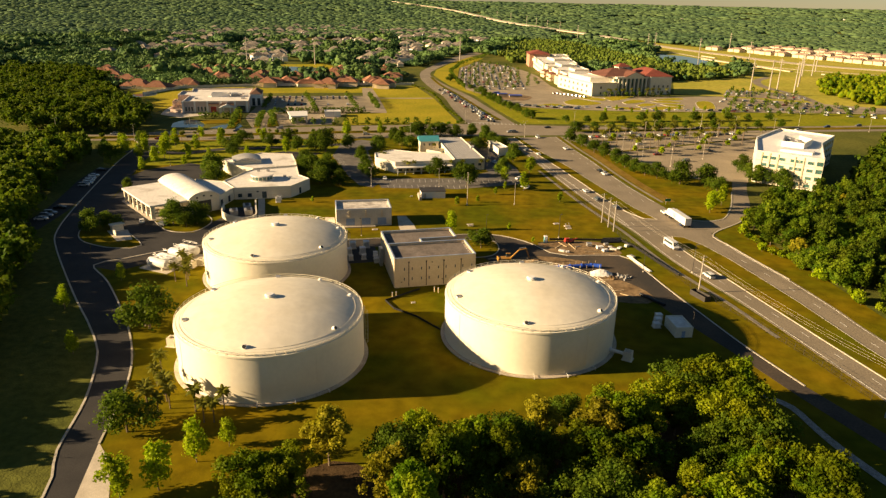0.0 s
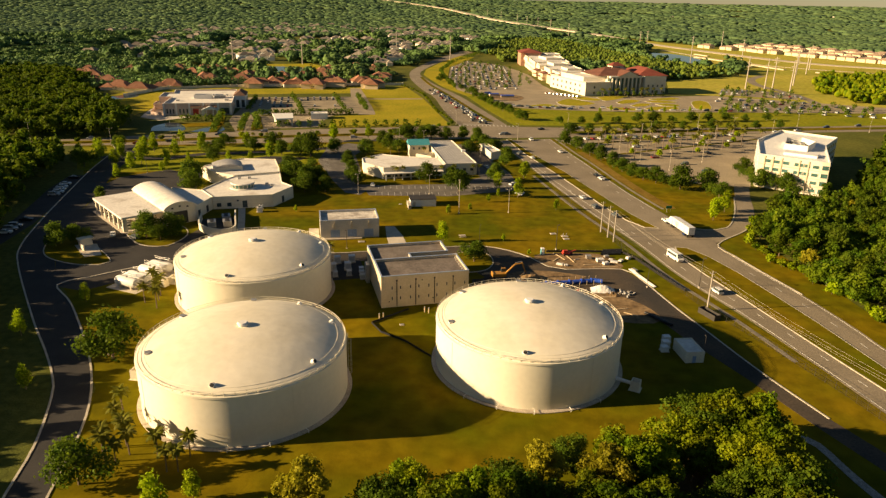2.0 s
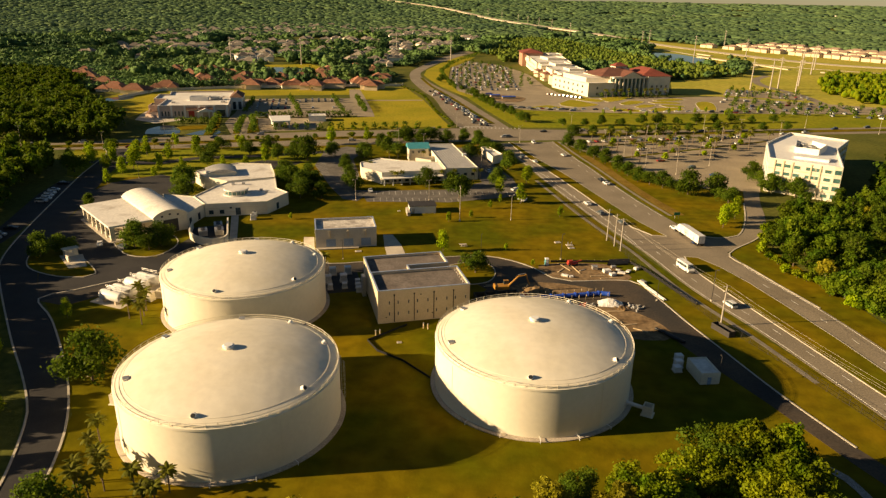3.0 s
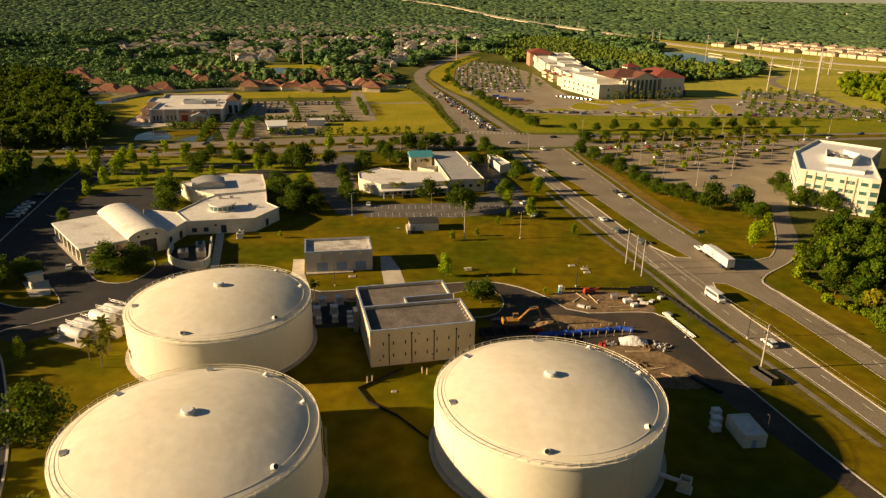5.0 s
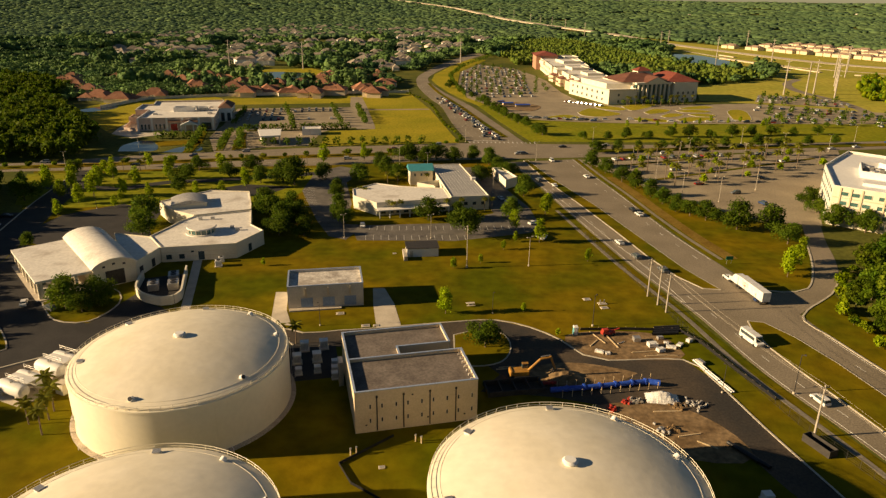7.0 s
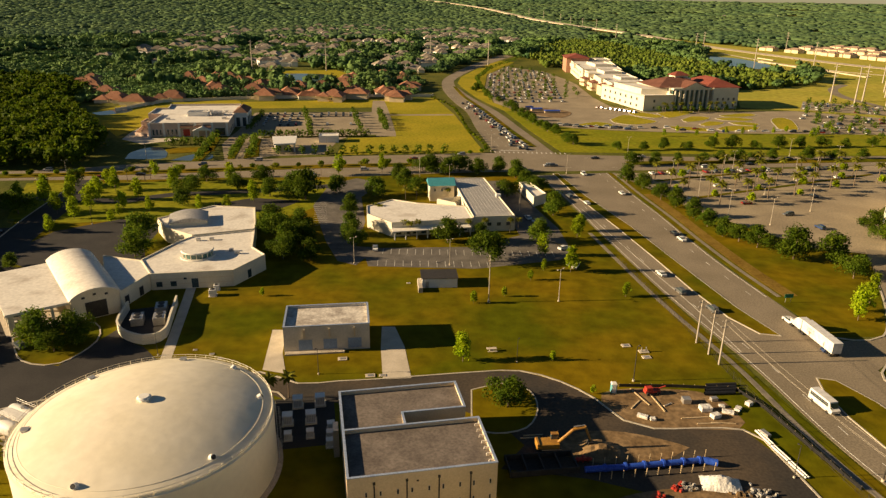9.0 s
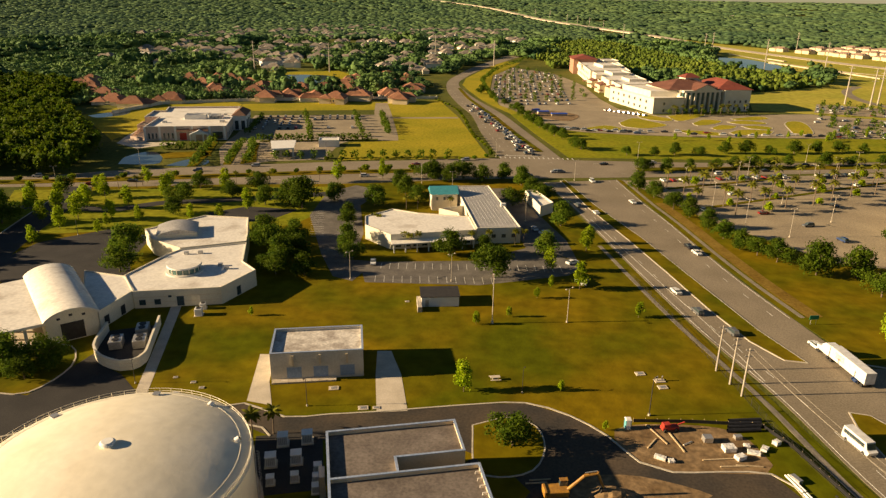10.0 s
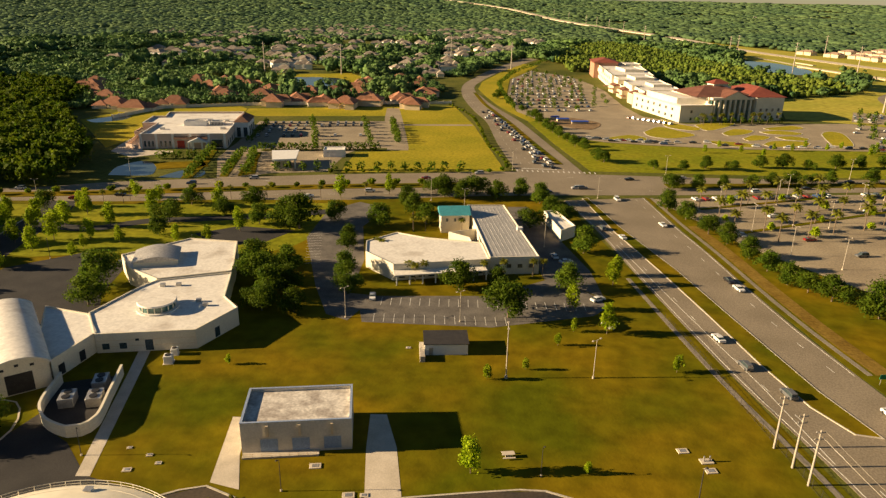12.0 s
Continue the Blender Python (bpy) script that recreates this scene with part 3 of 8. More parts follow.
setting("kerb_corner", strip(bmesh.new(), [(71.5, 284), (74.2, 275), (80, 274), (89, 278), (97.3, 297), (104.8, 324)], 0.5, 0, 0.2), KERB, "pale kerb turning into the side street", "kerb")
setting("kerb_corner_2", strip(bmesh.new(), [(93.6, 214), (87.2, 232), (82.6, 246), (79.6, 254), (83, 261.5), (94.6, 274.6), (102.2, 288)], 0.5, 0, 0.2), KERB, "pale kerb turning into the side street", "kerb")

# walks and aprons round the small service building
setting("walk_court", between([(-88.6, 228.5), (-100.3, 260), (-105.6, 273.8)], [(-86, 229), (-97.8, 261), (-102.7, 274)], 0.065, 12), CONCRETE, "pale concrete footpath to a door", "pavement")
setting("walk_service", slab([(-64, 232.1), (-69.6, 251.9), (-66, 252.5), (-62.4, 240.5), (-58, 231.4)], -0.1, 0.066), CONCRETE, "pale concrete driveway beside the service building", "pavement")
setting("walk_service_2", slab([(-35.3, 233), (-29, 234.8), (-33.7, 249.2), (-38.6, 259.6), (-42, 259), (-39.4, 247.5)], -0.1, 0.066), CONCRETE, "pale concrete driveway beside the service building", "pavement")

# parking areas
setting("lot_church", slab([(-60.9, 310.6), (-56.9, 300.4), (-22, 305), (4.7, 318.3), (8.7, 325), (6.5, 331), (-1.9, 339), (-10, 341), (-26.3, 325), (-58.7, 317.5)], -0.1, 0.06), OLD_LOT, "worn old asphalt parking bays with white lines", "parking lot")
setting("lot_church_2", slab([(-58, 318), (-61, 300.5), (-68, 303), (-78, 321), (-97, 362), (-101, 396), (-92, 410), (-78, 404), (-81, 379), (-70, 345), (-66, 318)], -0.1, 0.058), OLD_LOT, "worn old asphalt drive with parking bays", "parking lot")
setting("lot_church_3", slab([(-10, 341), (-2, 339), (8, 331), (4, 352), (-8, 384), (-22, 420), (-30, 418), (-26, 400)], -0.1, 0.059), OLD_LOT, "dark asphalt drive beside the church hall", "parking lot")
setting("lot_palms", slab([(32, 446), (36, 438), (60, 389), (93, 348), (118, 344), (135, 400), (165, 440), (185, 500), (140, 482), (69, 459)], -0.1, 0.06), LOT, "large grey parking lot lined with palms", "parking lot")
setting("lot_centre", slab([(-218, 581), (-132.4, 606), (-106, 521), (-124, 513), (-128, 498), (-124, 457), (-150, 447), (-160, 435), (-170, 432), (-190, 470), (-196, 494), (-199, 510)], -0.1, 0.055), LOT, "grey asphalt parking lot before the recreation building", "parking lot")
setting("drive_centre", between([(-109, 513), (-113, 530), (-136, 606), (-150, 662)], [(-97, 516), (-101, 532), (-124, 610), (-141, 665)], 0.06, 20), LOT, "grey asphalt drive between lot and meadow", "road")
setting("drive_centre_2", strip(bmesh.new(), [(-124, 594), (-100, 600), (-74, 607)], 5.5, -0.1, 0.059), LOT, "pale path across the meadow", "road")
setting("lot_hospital", slab([(-50, 676), (-68, 776), (-77, 893), (-64, 992), (-15, 944), (9, 869), (20, 826), (32, 733), (44, 680), (72, 655), (190, 690), (330, 640), (320, 612), (178, 588), (90, 572), (40, 570), (14, 572), (-8, 582), (-30, 640)], -0.1, 0.05), LOT, "huge grey hospital parking lot with planted rows", "parking lot")
SCHOOL = [(-178, 285), (-178, 312), (-163, 330), (-142, 321), (-136, 301), (-130, 292), (-126, 283), (-137, 281), (-150, 272)]
setting("lot_school", slab(SCHOOL, -0.1, 0.06), ASPHALT, "dark asphalt parking lot beside the low buildings", "parking lot")
setting("drive_north", strip(bmesh.new(), [(-222, 345), (-200, 352), (-178, 352), (-163, 365), (-146, 372), (-118, 384), (-96, 396)], 6.5, -0.1, 0.062), ASPHALT, "dark asphalt drive winding through the lawn", "road")
setting("lot_north", slab([(-138, 356), (-126, 368), (-104, 368), (-110, 352), (-124, 346)], -0.1, 0.061), ASPHALT, "small dark asphalt parking area by the lawn", "parking lot")
MEADOWS = [
    [(-117, 457), (-38, 482), (-70, 594), (-105, 582), (-94, 520), (-124, 503)],
    [(-109, 588), (-72, 600), (-100, 682), (-134, 665)],
    [(-239, 597), (-137, 628), (-147, 668), (-250, 630)],
    [(-262, 478), (-335, 552), (-330, 606), (-262, 640), (-250, 628), (-240, 596), (-270, 560)],
]
for k, pts in enumerate(MEADOWS):
    setting("meadow_%d" % (k + 1), slab(pts, -0.2, 0.045), MEADOW, "bright yellow green mown meadow", "lawn")
setting("meadow_7", slab([(-146, 668), (-122, 600), (-99, 517), (-60, 560), (-74, 610), (-102, 690)], -0.2, 0.041), MEADOW, "bright yellow green mown meadow beside the drive", "lawn")
setting("pond_bank", slab([(-350, 842), (-256, 894), (-222, 850), (-212, 734), (-232, 722), (-320, 787)], -0.2, 0.04), MEADOW, "mown green bank round the housing pond", "lawn")
setting("lawn_north", slab([(-236, 370), (-194, 380), (-150, 394), (-104, 405), (-90, 384), (-98, 352), (-108, 340), (-140, 336), (-178, 322), (-206, 322)], -0.2, 0.04), MEADOW_DEEP, "sunlit green lawn between winding drives", "lawn")
setting("meadow_5", slab([(5, 492), (150, 514), (330, 560), (330, 614), (178, 588), (90, 570), (40, 568), (14, 570), (-8, 580), (-30, 638), (-38, 632), (-17, 560)], -0.2, 0.048), MEADOW_DEEP, "bright green lawn along the cross road", "lawn")
setting("meadow_6", slab([(-37, 632), (-31, 641), (-51, 677), (-69, 777), (-78, 893), (-64, 993), (-58, 1060), (-80, 1080), (-95, 975), (-103, 860), (-99, 803), (-85, 754), (-69, 705), (-56, 673)], -0.2, 0.048), MEADOW, "grass strip along the curving road", "lawn")
FIELD = [(150, 1800), (205, 1560), (232, 1300), (262, 1190), (300, 1000), (284, 939), (262, 860), (252, 804), (255, 740), (210, 590), (330, 565), (640, 760), (800, 1000), (800, 1150), (585, 1120), (400, 1420), (300, 1600), (200, 1850)]
setting("field_east", slab(FIELD, -0.2, 0.04), FIELD_RIGHT, "wide golden grass field under power lines", "field")
setting("field_hospital", slab([(150, 700), (190, 692), (330, 642), (335, 700), (318, 880), (262, 884), (171, 813)], -0.2, 0.042), FIELD_RIGHT, "dry grass behind the hospital", "field")
setting("lot_hospital_east", slab([(196, 700), (262, 680), (276, 730), (214, 752)], -0.1, 0.06), LOT, "grey parking lot behind the hospital", "parking lot")
setting("road_hospital", strip(bmesh.new(), [(270, 660), (272, 720), (262, 790), (272, 850), (300, 900)], 9, -0.1, 0.058), ROAD, "grey service road behind the hospital", "road")
setting("parking_strip_west", strip(bmesh.new(), [(-172.5, 218), (-175, 232), (-178, 246), (-187.5, 274), (-193, 290), (-198, 312)], 9, -0.1, 0.036), ASPHALT, "dark asphalt strip of parking bays beside the drive", "parking lot")
ISLE = [(-14.6, 232), (-7.7, 236), (-2, 234), (0, 227), (-2, 220), (-8, 217), (-12.5, 219)]
setting("oak_island", curve_slab(ISLE, 0, 0.2), GRASS, "kerbed grass island round the oak", "lawn")
setting("oak_island_kerb", ring([(v.x, v.y) for v in spline(ISLE + ISLE[:1], 2.0)][:-1], -0.3, 0, 0.22), KERB, "pale kerb round the oak's grass island", "kerb")
LOOPS = [[(78, 652), (93, 668), (107, 667), (98, 648), (83, 631)], [(92, 625), (103, 643), (114, 640), (107, 625), (94, 615)],
         [(101.5, 607.6), (111, 622), (120, 619), (114, 607), (103.5, 600.6)], [(110, 591.5), (120, 605), (138, 607), (137, 595.6), (115, 584)],
         [(124, 620), (134.7, 625), (143.6, 619.6), (139.5, 611), (128, 611.3)], [(118, 636.7), (132.7, 645), (145, 638), (137.7, 630), (122, 629.4)], [(40.5, 614), (52, 637), (63.5, 625), (72.5, 611), (56.5, 595), (43, 599)],
         [(-28, 652), (-10, 658), (12, 640), (4, 612), (-18, 626)], [(57, 670), (67, 653), (80, 639), (73, 628), (57.5, 639)], [(78.5, 593.6), (94, 594), (107, 587), (100.5, 578.5), (82, 582)],
         [(152, 600), (158, 640), (168, 652), (172, 640), (164, 600)], [(124, 652), (146, 668), (152, 660), (140, 649), (126, 646)], [(14, 584), (30, 600), (40, 592), (36, 580), (20, 577)]]
for k, pts in enumerate(LOOPS):
    setting("lawn_loop_%d" % (k + 1), curve_slab(pts, 0, 0.2), DIRT if k == 7 else MEADOW, "bare earth of the building site beside the lot" if k == 7 else "kerbed lawn bed in the hospital forecourt", "ground" if k == 7 else "lawn")
    if k != 7:
        setting("loop_kerb_%d" % (k + 1), ring([tuple(v)[:2] for v in spline(pts + pts[:1], 4.0)][:-1], -0.5, 0, 0.22), KERB, "pale kerb round the lawn bed", "kerb")
setting("pond_far", curve_slab([(200, 1215), (234, 1248), (268, 1222), (285, 1120), (255, 1059), (230, 1123)], -0.4, 0.07), WATER, "long blue pond in the golden field", "water")
ENTRY = [[(-181, 428), (-190, 462), (-200, 489), (-204, 488), (-195, 460), (-186, 427)], [(-170, 434), (-180.5, 467), (-184.7, 484), (-181.5, 482), (-173, 456), (-166, 435)],
         [(-162, 437), (-172, 466), (-178, 489), (-174, 490), (-167, 470), (-156, 444)], [(-176, 493), (-115, 511), (-114, 514), (-176, 497)], [(-206, 440), (-185, 452), (-194, 462), (-216, 452)]]
for k, pts in enumerate(ENTRY):
    setting("entry_bed_%d" % (k + 1), slab(pts, 0, 0.2), GRASS, "kerbed planted bed beside the entry drive", "lawn")
TOLL = [(-820, 4400), (-370, 3560), (-62, 2540), (172, 1916), (269, 1522), (341, 1308), (415, 1136), (512, 1050), (800, 960)]
bm = bmesh.new()
strip(bm, TOLL, 24, -2, 0.3, step=40)
for v in bm.verts:
    v.co.z += rise(v.co.x, v.co.y) + 6 * min(1.0, max(0.0, (v.co.y - 1500) / 900))
setting("road_toll", bm, SAND, "pale sandy corridor of a far highway", "road")
for k, (a_, b_) in enumerate((((285, 1175), (318, 1085)), ((330, 1060), (356, 985)), ((385, 960), (420, 935)), ((300, 1240), (312, 1200)), ((372, 905), (410, 880)))):
    setting("berm_%d" % (k + 1), strip(bmesh.new(), [a_, b_], 5, -0.2, 1.2), SAND, "low pale sand berm in the golden field", "ground")
setting("trail_sand", strip(bmesh.new(), [(262, 1330), (318, 1120), (400, 1010), (620, 900)], 6, -0.2, 0.2), SAND, "pale sandy track over the field", "road")
for k, pts in enumerate(([(-222, 424), (-228, 440), (-224, 454), (-214, 450), (-206, 438), (-204, 428)], [(-197, 426), (-194, 440), (-186, 446), (-179, 437), (-181, 429)], [(-305, 818), (-299, 836), (-277, 845), (-252, 843), (-233, 812), (-227, 772), (-228, 738), (-240, 734), (-267, 772), (-284, 785)], [(205, 1150), (238, 1190), (270, 1120), (262, 1080), (232, 1060)], [(420, 900), (520, 860), (620, 880), (560, 930), (450, 935)], [(-330, 552), (-322, 572), (-312, 575), (-308, 560), (-318, 546)])):
    setting("pond_%d" % (k + 1), curve_slab(pts, -0.4, 0.06 if k != 3 else 0.09), WATER, "still dark pond reflecting the sky", "water")

# ---- water tanks ----
R_TANK, H_TANK, RISE = 21.8, 11.4, 3.9
bm = bmesh.new()
cyl(bm, 0.045, 0.045, 0, 1.1, 5)
POST = bpy.data.meshes.new("post")
bm.to_mesh(POST)
bm.free()
R_DOME = (R_TANK ** 2 + RISE ** 2) / (2 * RISE)


def dome_z(r):
    return H_TANK + 0.25 + math.sqrt(R_DOME ** 2 - r * r) - (R_DOME - RISE)


def hatch(parent, r, a, kind):
    m = Matrix.Rotation(a, 4, "Z") @ Matrix.Translation((r, 0, dome_z(r) - 0.1))
    if kind == "vent":
        bm = bmesh.new()
        cyl(bm, 0.55, 0.5, 0, 0.75, 14, Matrix.Rotation(radians(58), 4, "Y"))
        cyl(bm, 0.7, 0.7, -0.1, 0.12, 14)
        ob = part("roof_vent", bm, WHITE, parent, "small white goose-neck roof vent")
        part("vent_mesh", cyl(bmesh.new(), 0.42, 0.42, 0, 0.78, 12, Matrix.Rotation(radians(58), 4, "Y")), DARK, ob)
    else:
        ob = part("roof_hatch", boxed(-0.55, 0.55, -0.55, 0.55, 0, 0.4, bevel=0.06), WHITE, parent, "square white roof hatch")
        part("lid", boxed(-0.62, 0.62, -0.62, 0.62, 0.4, 0.5), GALV, ob)
    ob.matrix_basis = m


def water_tank(x, y, turn, ladder, box_at, label):
    t = thing("water_tank", label, "water tank", pose(x, y, 0), group="water tanks")
    part("footing", revolve(bmesh.new(), [(R_TANK + 1.0, -0.2), (R_TANK + 1.0, 0.22), (R_TANK + 0.75, 0.3), (R_TANK - 0.2, 0.32)], 96), FOOTING, t, "stained concrete ring footing")
    bm = revolve(bmesh.new(), [(R_TANK, -0.1), (R_TANK, H_TANK - 0.5), (R_TANK + 0.12, H_TANK - 0.42), (R_TANK + 0.12, H_TANK), (R_TANK - 0.3, H_TANK + 0.12)], 128)
    part("tank_wall", bm, TANK, t)
    for a in (-2.45, -0.9, 0.9):
        part("conduit", boxed(R_TANK - 0.02, R_TANK + 0.06, -0.05, 0.05, 0.3, H_TANK - 0.5), TANK, t).matrix_basis = Matrix.Rotation(a + turn, 4, "Z")
    prof = [(R_TANK - 0.3, H_TANK + 0.1)] + [(r, dome_z(r)) for r in np.linspace(R_TANK - 0.3, 0, 26)]
    bm = revolve(bmesh.new(), [(float(r), float(z)) for r, z in prof], 128)
    part("dome", bm, DOME, t, "faintly rippled pale dome roof")
    bm = bmesh.new()
    cyl(bm, 0.95, 0.95, dome_z(0) - 0.2, dome_z(0) + 0.45, 24)
    cyl(bm, 1.25, 0.9, dome_z(0) + 0.45, dome_z(0) + 0.75, 24)
    part("centre_vent", bm, WHITE, t, "round white centre vent")
    part("rim_band", revolve(bmesh.new(), [(R_TANK - 1.9, dome_z(R_TANK - 1.9) + 0.02), (R_TANK - 1.85, dome_z(R_TANK - 1.85) + 0.06), (R_TANK - 1.8, dome_z(R_TANK - 1.8) + 0.02)], 128), TANK, t)
    for a, kind in ((-1.62, "vent"), (-0.55, "vent"), (-2.75, "hatch"), (0.42, "vent"), (1.7, "hatch"), (2.6, "hatch"), (1.1, "vent")):
        hatch(t, R_TANK - 2.6, a + turn, kind)
    rr = R_TANK - 0.15
    for z, nm in ((1.1, "top_rail"), (0.58, "mid_rail")):
        part(nm, revolve(bmesh.new(), [(rr - 0.05, H_TANK + z), (rr, H_TANK + z - 0.05), (rr + 0.05, H_TANK + z), (rr, H_TANK + z + 0.05), (rr - 0.05, H_TANK + z)], 80), TANK, t)
    for i in range(64):
        a = i * math.tau / 64
        piece("post", POST, TANK, t, m=pose(rr * math.cos(a), rr * math.sin(a), H_TANK))
    la = ladder
    bm = bmesh.new()
    for s in (-0.25, 0.25):
        tube(bm, (R_TANK + 0.35, s, 0.4), (R_TANK + 0.35, s, H_TANK + 1.3), 0.035)
    for i in range(36):
        tube(bm, (R_TANK + 0.35, -0.25, 0.6 + i * 0.32), (R_TANK + 0.35, 0.25, 0.6 + i * 0.32), 0.02, 4)
    lad = part("ladder", bm, GALV, t, "steel ladder with safety cage")
    lad.matrix_basis = Matrix.Rotation(la, 4, "Z")
    bm = bmesh.new()
    for i in range(9):
        for k in range(8):
            a0, a1 = (math.pi * (k / 8 - 0.5), math.pi * ((k + 1) / 8 - 0.5))
            tube(bm, (R_TANK + 0.35 + 0.75 * math.cos(a0), 0.42 * math.sin(a0), 3 + i * 1.05), (R_TANK + 0.35 + 0.75 * math.cos(a1), 0.42 * math.sin(a1), 3 + i * 1.05), 0.02, 4)
    for k in range(5):
        a0 = math.pi * (k / 4 - 0.5)
        tube(bm, (R_TANK + 0.35 + 0.75 * math.cos(a0), 0.42 * math.sin(a0), 3), (R_TANK + 0.35 + 0.75 * math.cos(a0), 0.42 * math.sin(a0), 11.4), 0.02, 4)
    part("cage", bm, GALV, lad)
    bm = bmesh.new()
    tube(bm, (R_TANK - 0.1, 0, 1.5), (R_TANK + 4.0, 0, 1.3), 0.42, 16)
    cyl(bm, 0.55, 0.55, -0.1, 0.1, 16, Matrix.Translation((R_TANK + 0.15, 0, 1.5)) @ Matrix.Rotation(radians(90), 4, "Y"))
    pipe = part("overflow_pipe", bm, WHITE, t, "white overflow pipe into a square box")
    pipe.matrix_basis = Matrix.Rotation(box_at, 4, "Z")
    bm = ring(rect(R_TANK + 3.6, -1.0, 0, 2.0, 2.0), 0.18, -0.2, 2.3)
    box(bm, R_TANK + 3.3, R_TANK + 5.9, -1.3, 1.3, -0.1, 0.1)
    part("overflow_box", bm, CREAM, pipe)
    for i in range(5):
        a = -2.2 + i * 0.35 + turn
        bm = bmesh.new()
        tube(bm, (R_TANK + 1.3, 0, 0), (R_TANK + 1.3, 0, 0.75), 0.07, 8)
        tube(bm, (R_TANK + 1.3, 0, 0.7), (R_TANK - 0.1, 0, 0.7), 0.06, 8)
        part("drain_pipe", bm, WHITE, t).matrix_basis = Matrix.Rotation(a, 4, "Z")
    return t


water_tank(10.3, 162.6, 0.0, radians(75), radians(-22), "round cream water tank with rippled pale dome, beside woodland")
water_tank(-51.0, 141.6, 0.12, radians(12), radians(178), "round cream water tank with pale dome, beside palms")
water_tank(-68.3, 193.8, 0.05, radians(20), radians(176), "round cream water tank with pale dome, beside chemical tanks")

# ---- pump building ----
c20 = 20.0
F1 = rect(-29.7, 186.8, c20, 25.2, 13.6)
pb = building("pump_building", "two-part tan stucco pump building with brown flat roofs", F1, 8.7, STUCCO, ROOF_BROWN, 0.75, BLUE_TRIM)
u = Vector((math.cos(radians(c20)), math.sin(radians(c20))))
w = Vector((-u.y, u.x))
o = Vector(F1[3])
F2 = [tuple(o + w * 0.004), tuple(o + u * 11.6 + w * 0.004), tuple(o + u * 11.6 + w * 4.2), tuple(o + u * 23.6 + w * 4.2), tuple(o + u * 23.6 + w * 13.6), tuple(o + w * 13.6)]
building("", "", F2, 8.3, STUCCO, ROOF_BROWN, 0.75, BLUE_TRIM, parent=pb)
for i in range(9):
    for z in (2.2, 5.4):
        opening(pb, F1[0], F1[1], 2.6 + i * 2.62 + (0.0 if i % 2 else 0.25), z, 0.42, 1.05, STUCCO_GREY, DARK, "window")
for i in range(4):
    p = Vector(F1[0]) + u * (4.4 + i * 5.4)
    bm = boxed(-0.11, 0.11, -0.12, 0.02, 0.3, 7.9)
    box(bm, -0.2, 0.2, -0.24, 0.02, 7.9, 8.3)
    part("downpipe", bm, STEEL_DARK, pb, "dark downpipe with hopper").matrix_basis = Matrix.Translation((p.x, p.y, 0)) @ Matrix.Rotation(radians(c20), 4, "Z")
for i, (uu, z) in enumerate(((2.2, 1.7), (11.6, 7.6), (14.8, 1.9), (22.5, 1.6))):
    p = Vector(F1[0]) + u * uu
    part("wall_light", boxed(-0.18, 0.18, -0.16, 0, 0, 0.22), STEEL_DARK, pb).matrix_basis = Matrix.Translation((p.x, p.y, z)) @ Matrix.Rotation(radians(c20), 4, "Z")
for k in range(7):
    p = Vector(F1[1]) + w * (1.4 + k * 1.75)
    part("roof_scupper", boxed(-0.9, 0, -0.12, 0.12, 0, 0.5, taper=0.04), MEMBRANE, pb).matrix_basis = Matrix.Translation((p.x - u.x * 0.3, p.y - u.y * 0.3, 8.7)) @ Matrix.Rotation(radians(c20), 4, "Z")
p = o + u * 23.6 + w * 6
ex = thing("ventilation_unit", "grey rooftop-style ventilation unit beside the wall", "air conditioner", Matrix.Translation((p.x + 1.2, p.y, 0)) @ Matrix.Rotation(radians(c20), 4, "Z"))
part("casing", boxed(0, 2.6, 0, 3.4, 0, 3.0, bevel=0.1), STEEL_DARK, ex)
part("hood", boxed(0.2, 2.4, 0.3, 3.1, 3.0, 3.9, taper=0.4), STEEL_DARK, ex)
p = o - u * 1.6 + w * 8
ex = thing("exhaust_stack", "pale steel duct standing against the wall", "duct", Matrix.Translation((p.x, p.y, 0)) @ Matrix.Rotation(radians(c20), 4, "Z"))
bm = bmesh.new()
box(bm, 0, 1.1, -3.0, 0, 0, 6.0, bevel=0.08)
part("duct", bm, GALV, ex)

# white pump motor cabinets in the side yard
YARD_UNITS = [(-50.4, 219), (-46, 220.6), (-50.2, 212.6), (-45.8, 214.2), (-48.2, 207.6), (-44.2, 209.2), (-41, 212.5), (-40.2, 209.6), (-39.4, 207)]
unit = thing("equipment_cabinet", "pale louvred equipment cabinet on a plinth", "cabinet", pose(*YARD_UNITS[0], 0, 0, 0, 20), group="yard cabinets")
part("plinth", boxed(-1.2, 1.2, -1.2, 1.2, 0, 0.3), CONCRETE, unit)
part("casing", boxed(-0.95, 0.95, -0.9, 0.9, 0.3, 2.3, bevel=0.06), WHITE, unit)
part("top", boxed(-1.05, 1.05, -1.0, 1.0, 2.3, 2.42), WHITE, unit)
for i in range(5):
    part("louvre", boxed(-0.8 + i * 0.34, -0.6 + i * 0.34, -0.95, -0.9, 0.6, 2.1), GALV, unit)
for k, (x, y) in enumerate(YARD_UNITS[1:]):
    q = copy_thing(unit, pose(x, y, 0, 0, 0, 20))
    if k >= 3:
        q.scale = (0.72, 0.72, 0.72)
setting("yard_slab", slab(rect(-50.5, 203.5, 20, 13, 18), -0.1, 0.06), ASPHALT, "dark paved equipment yard", "pavement")

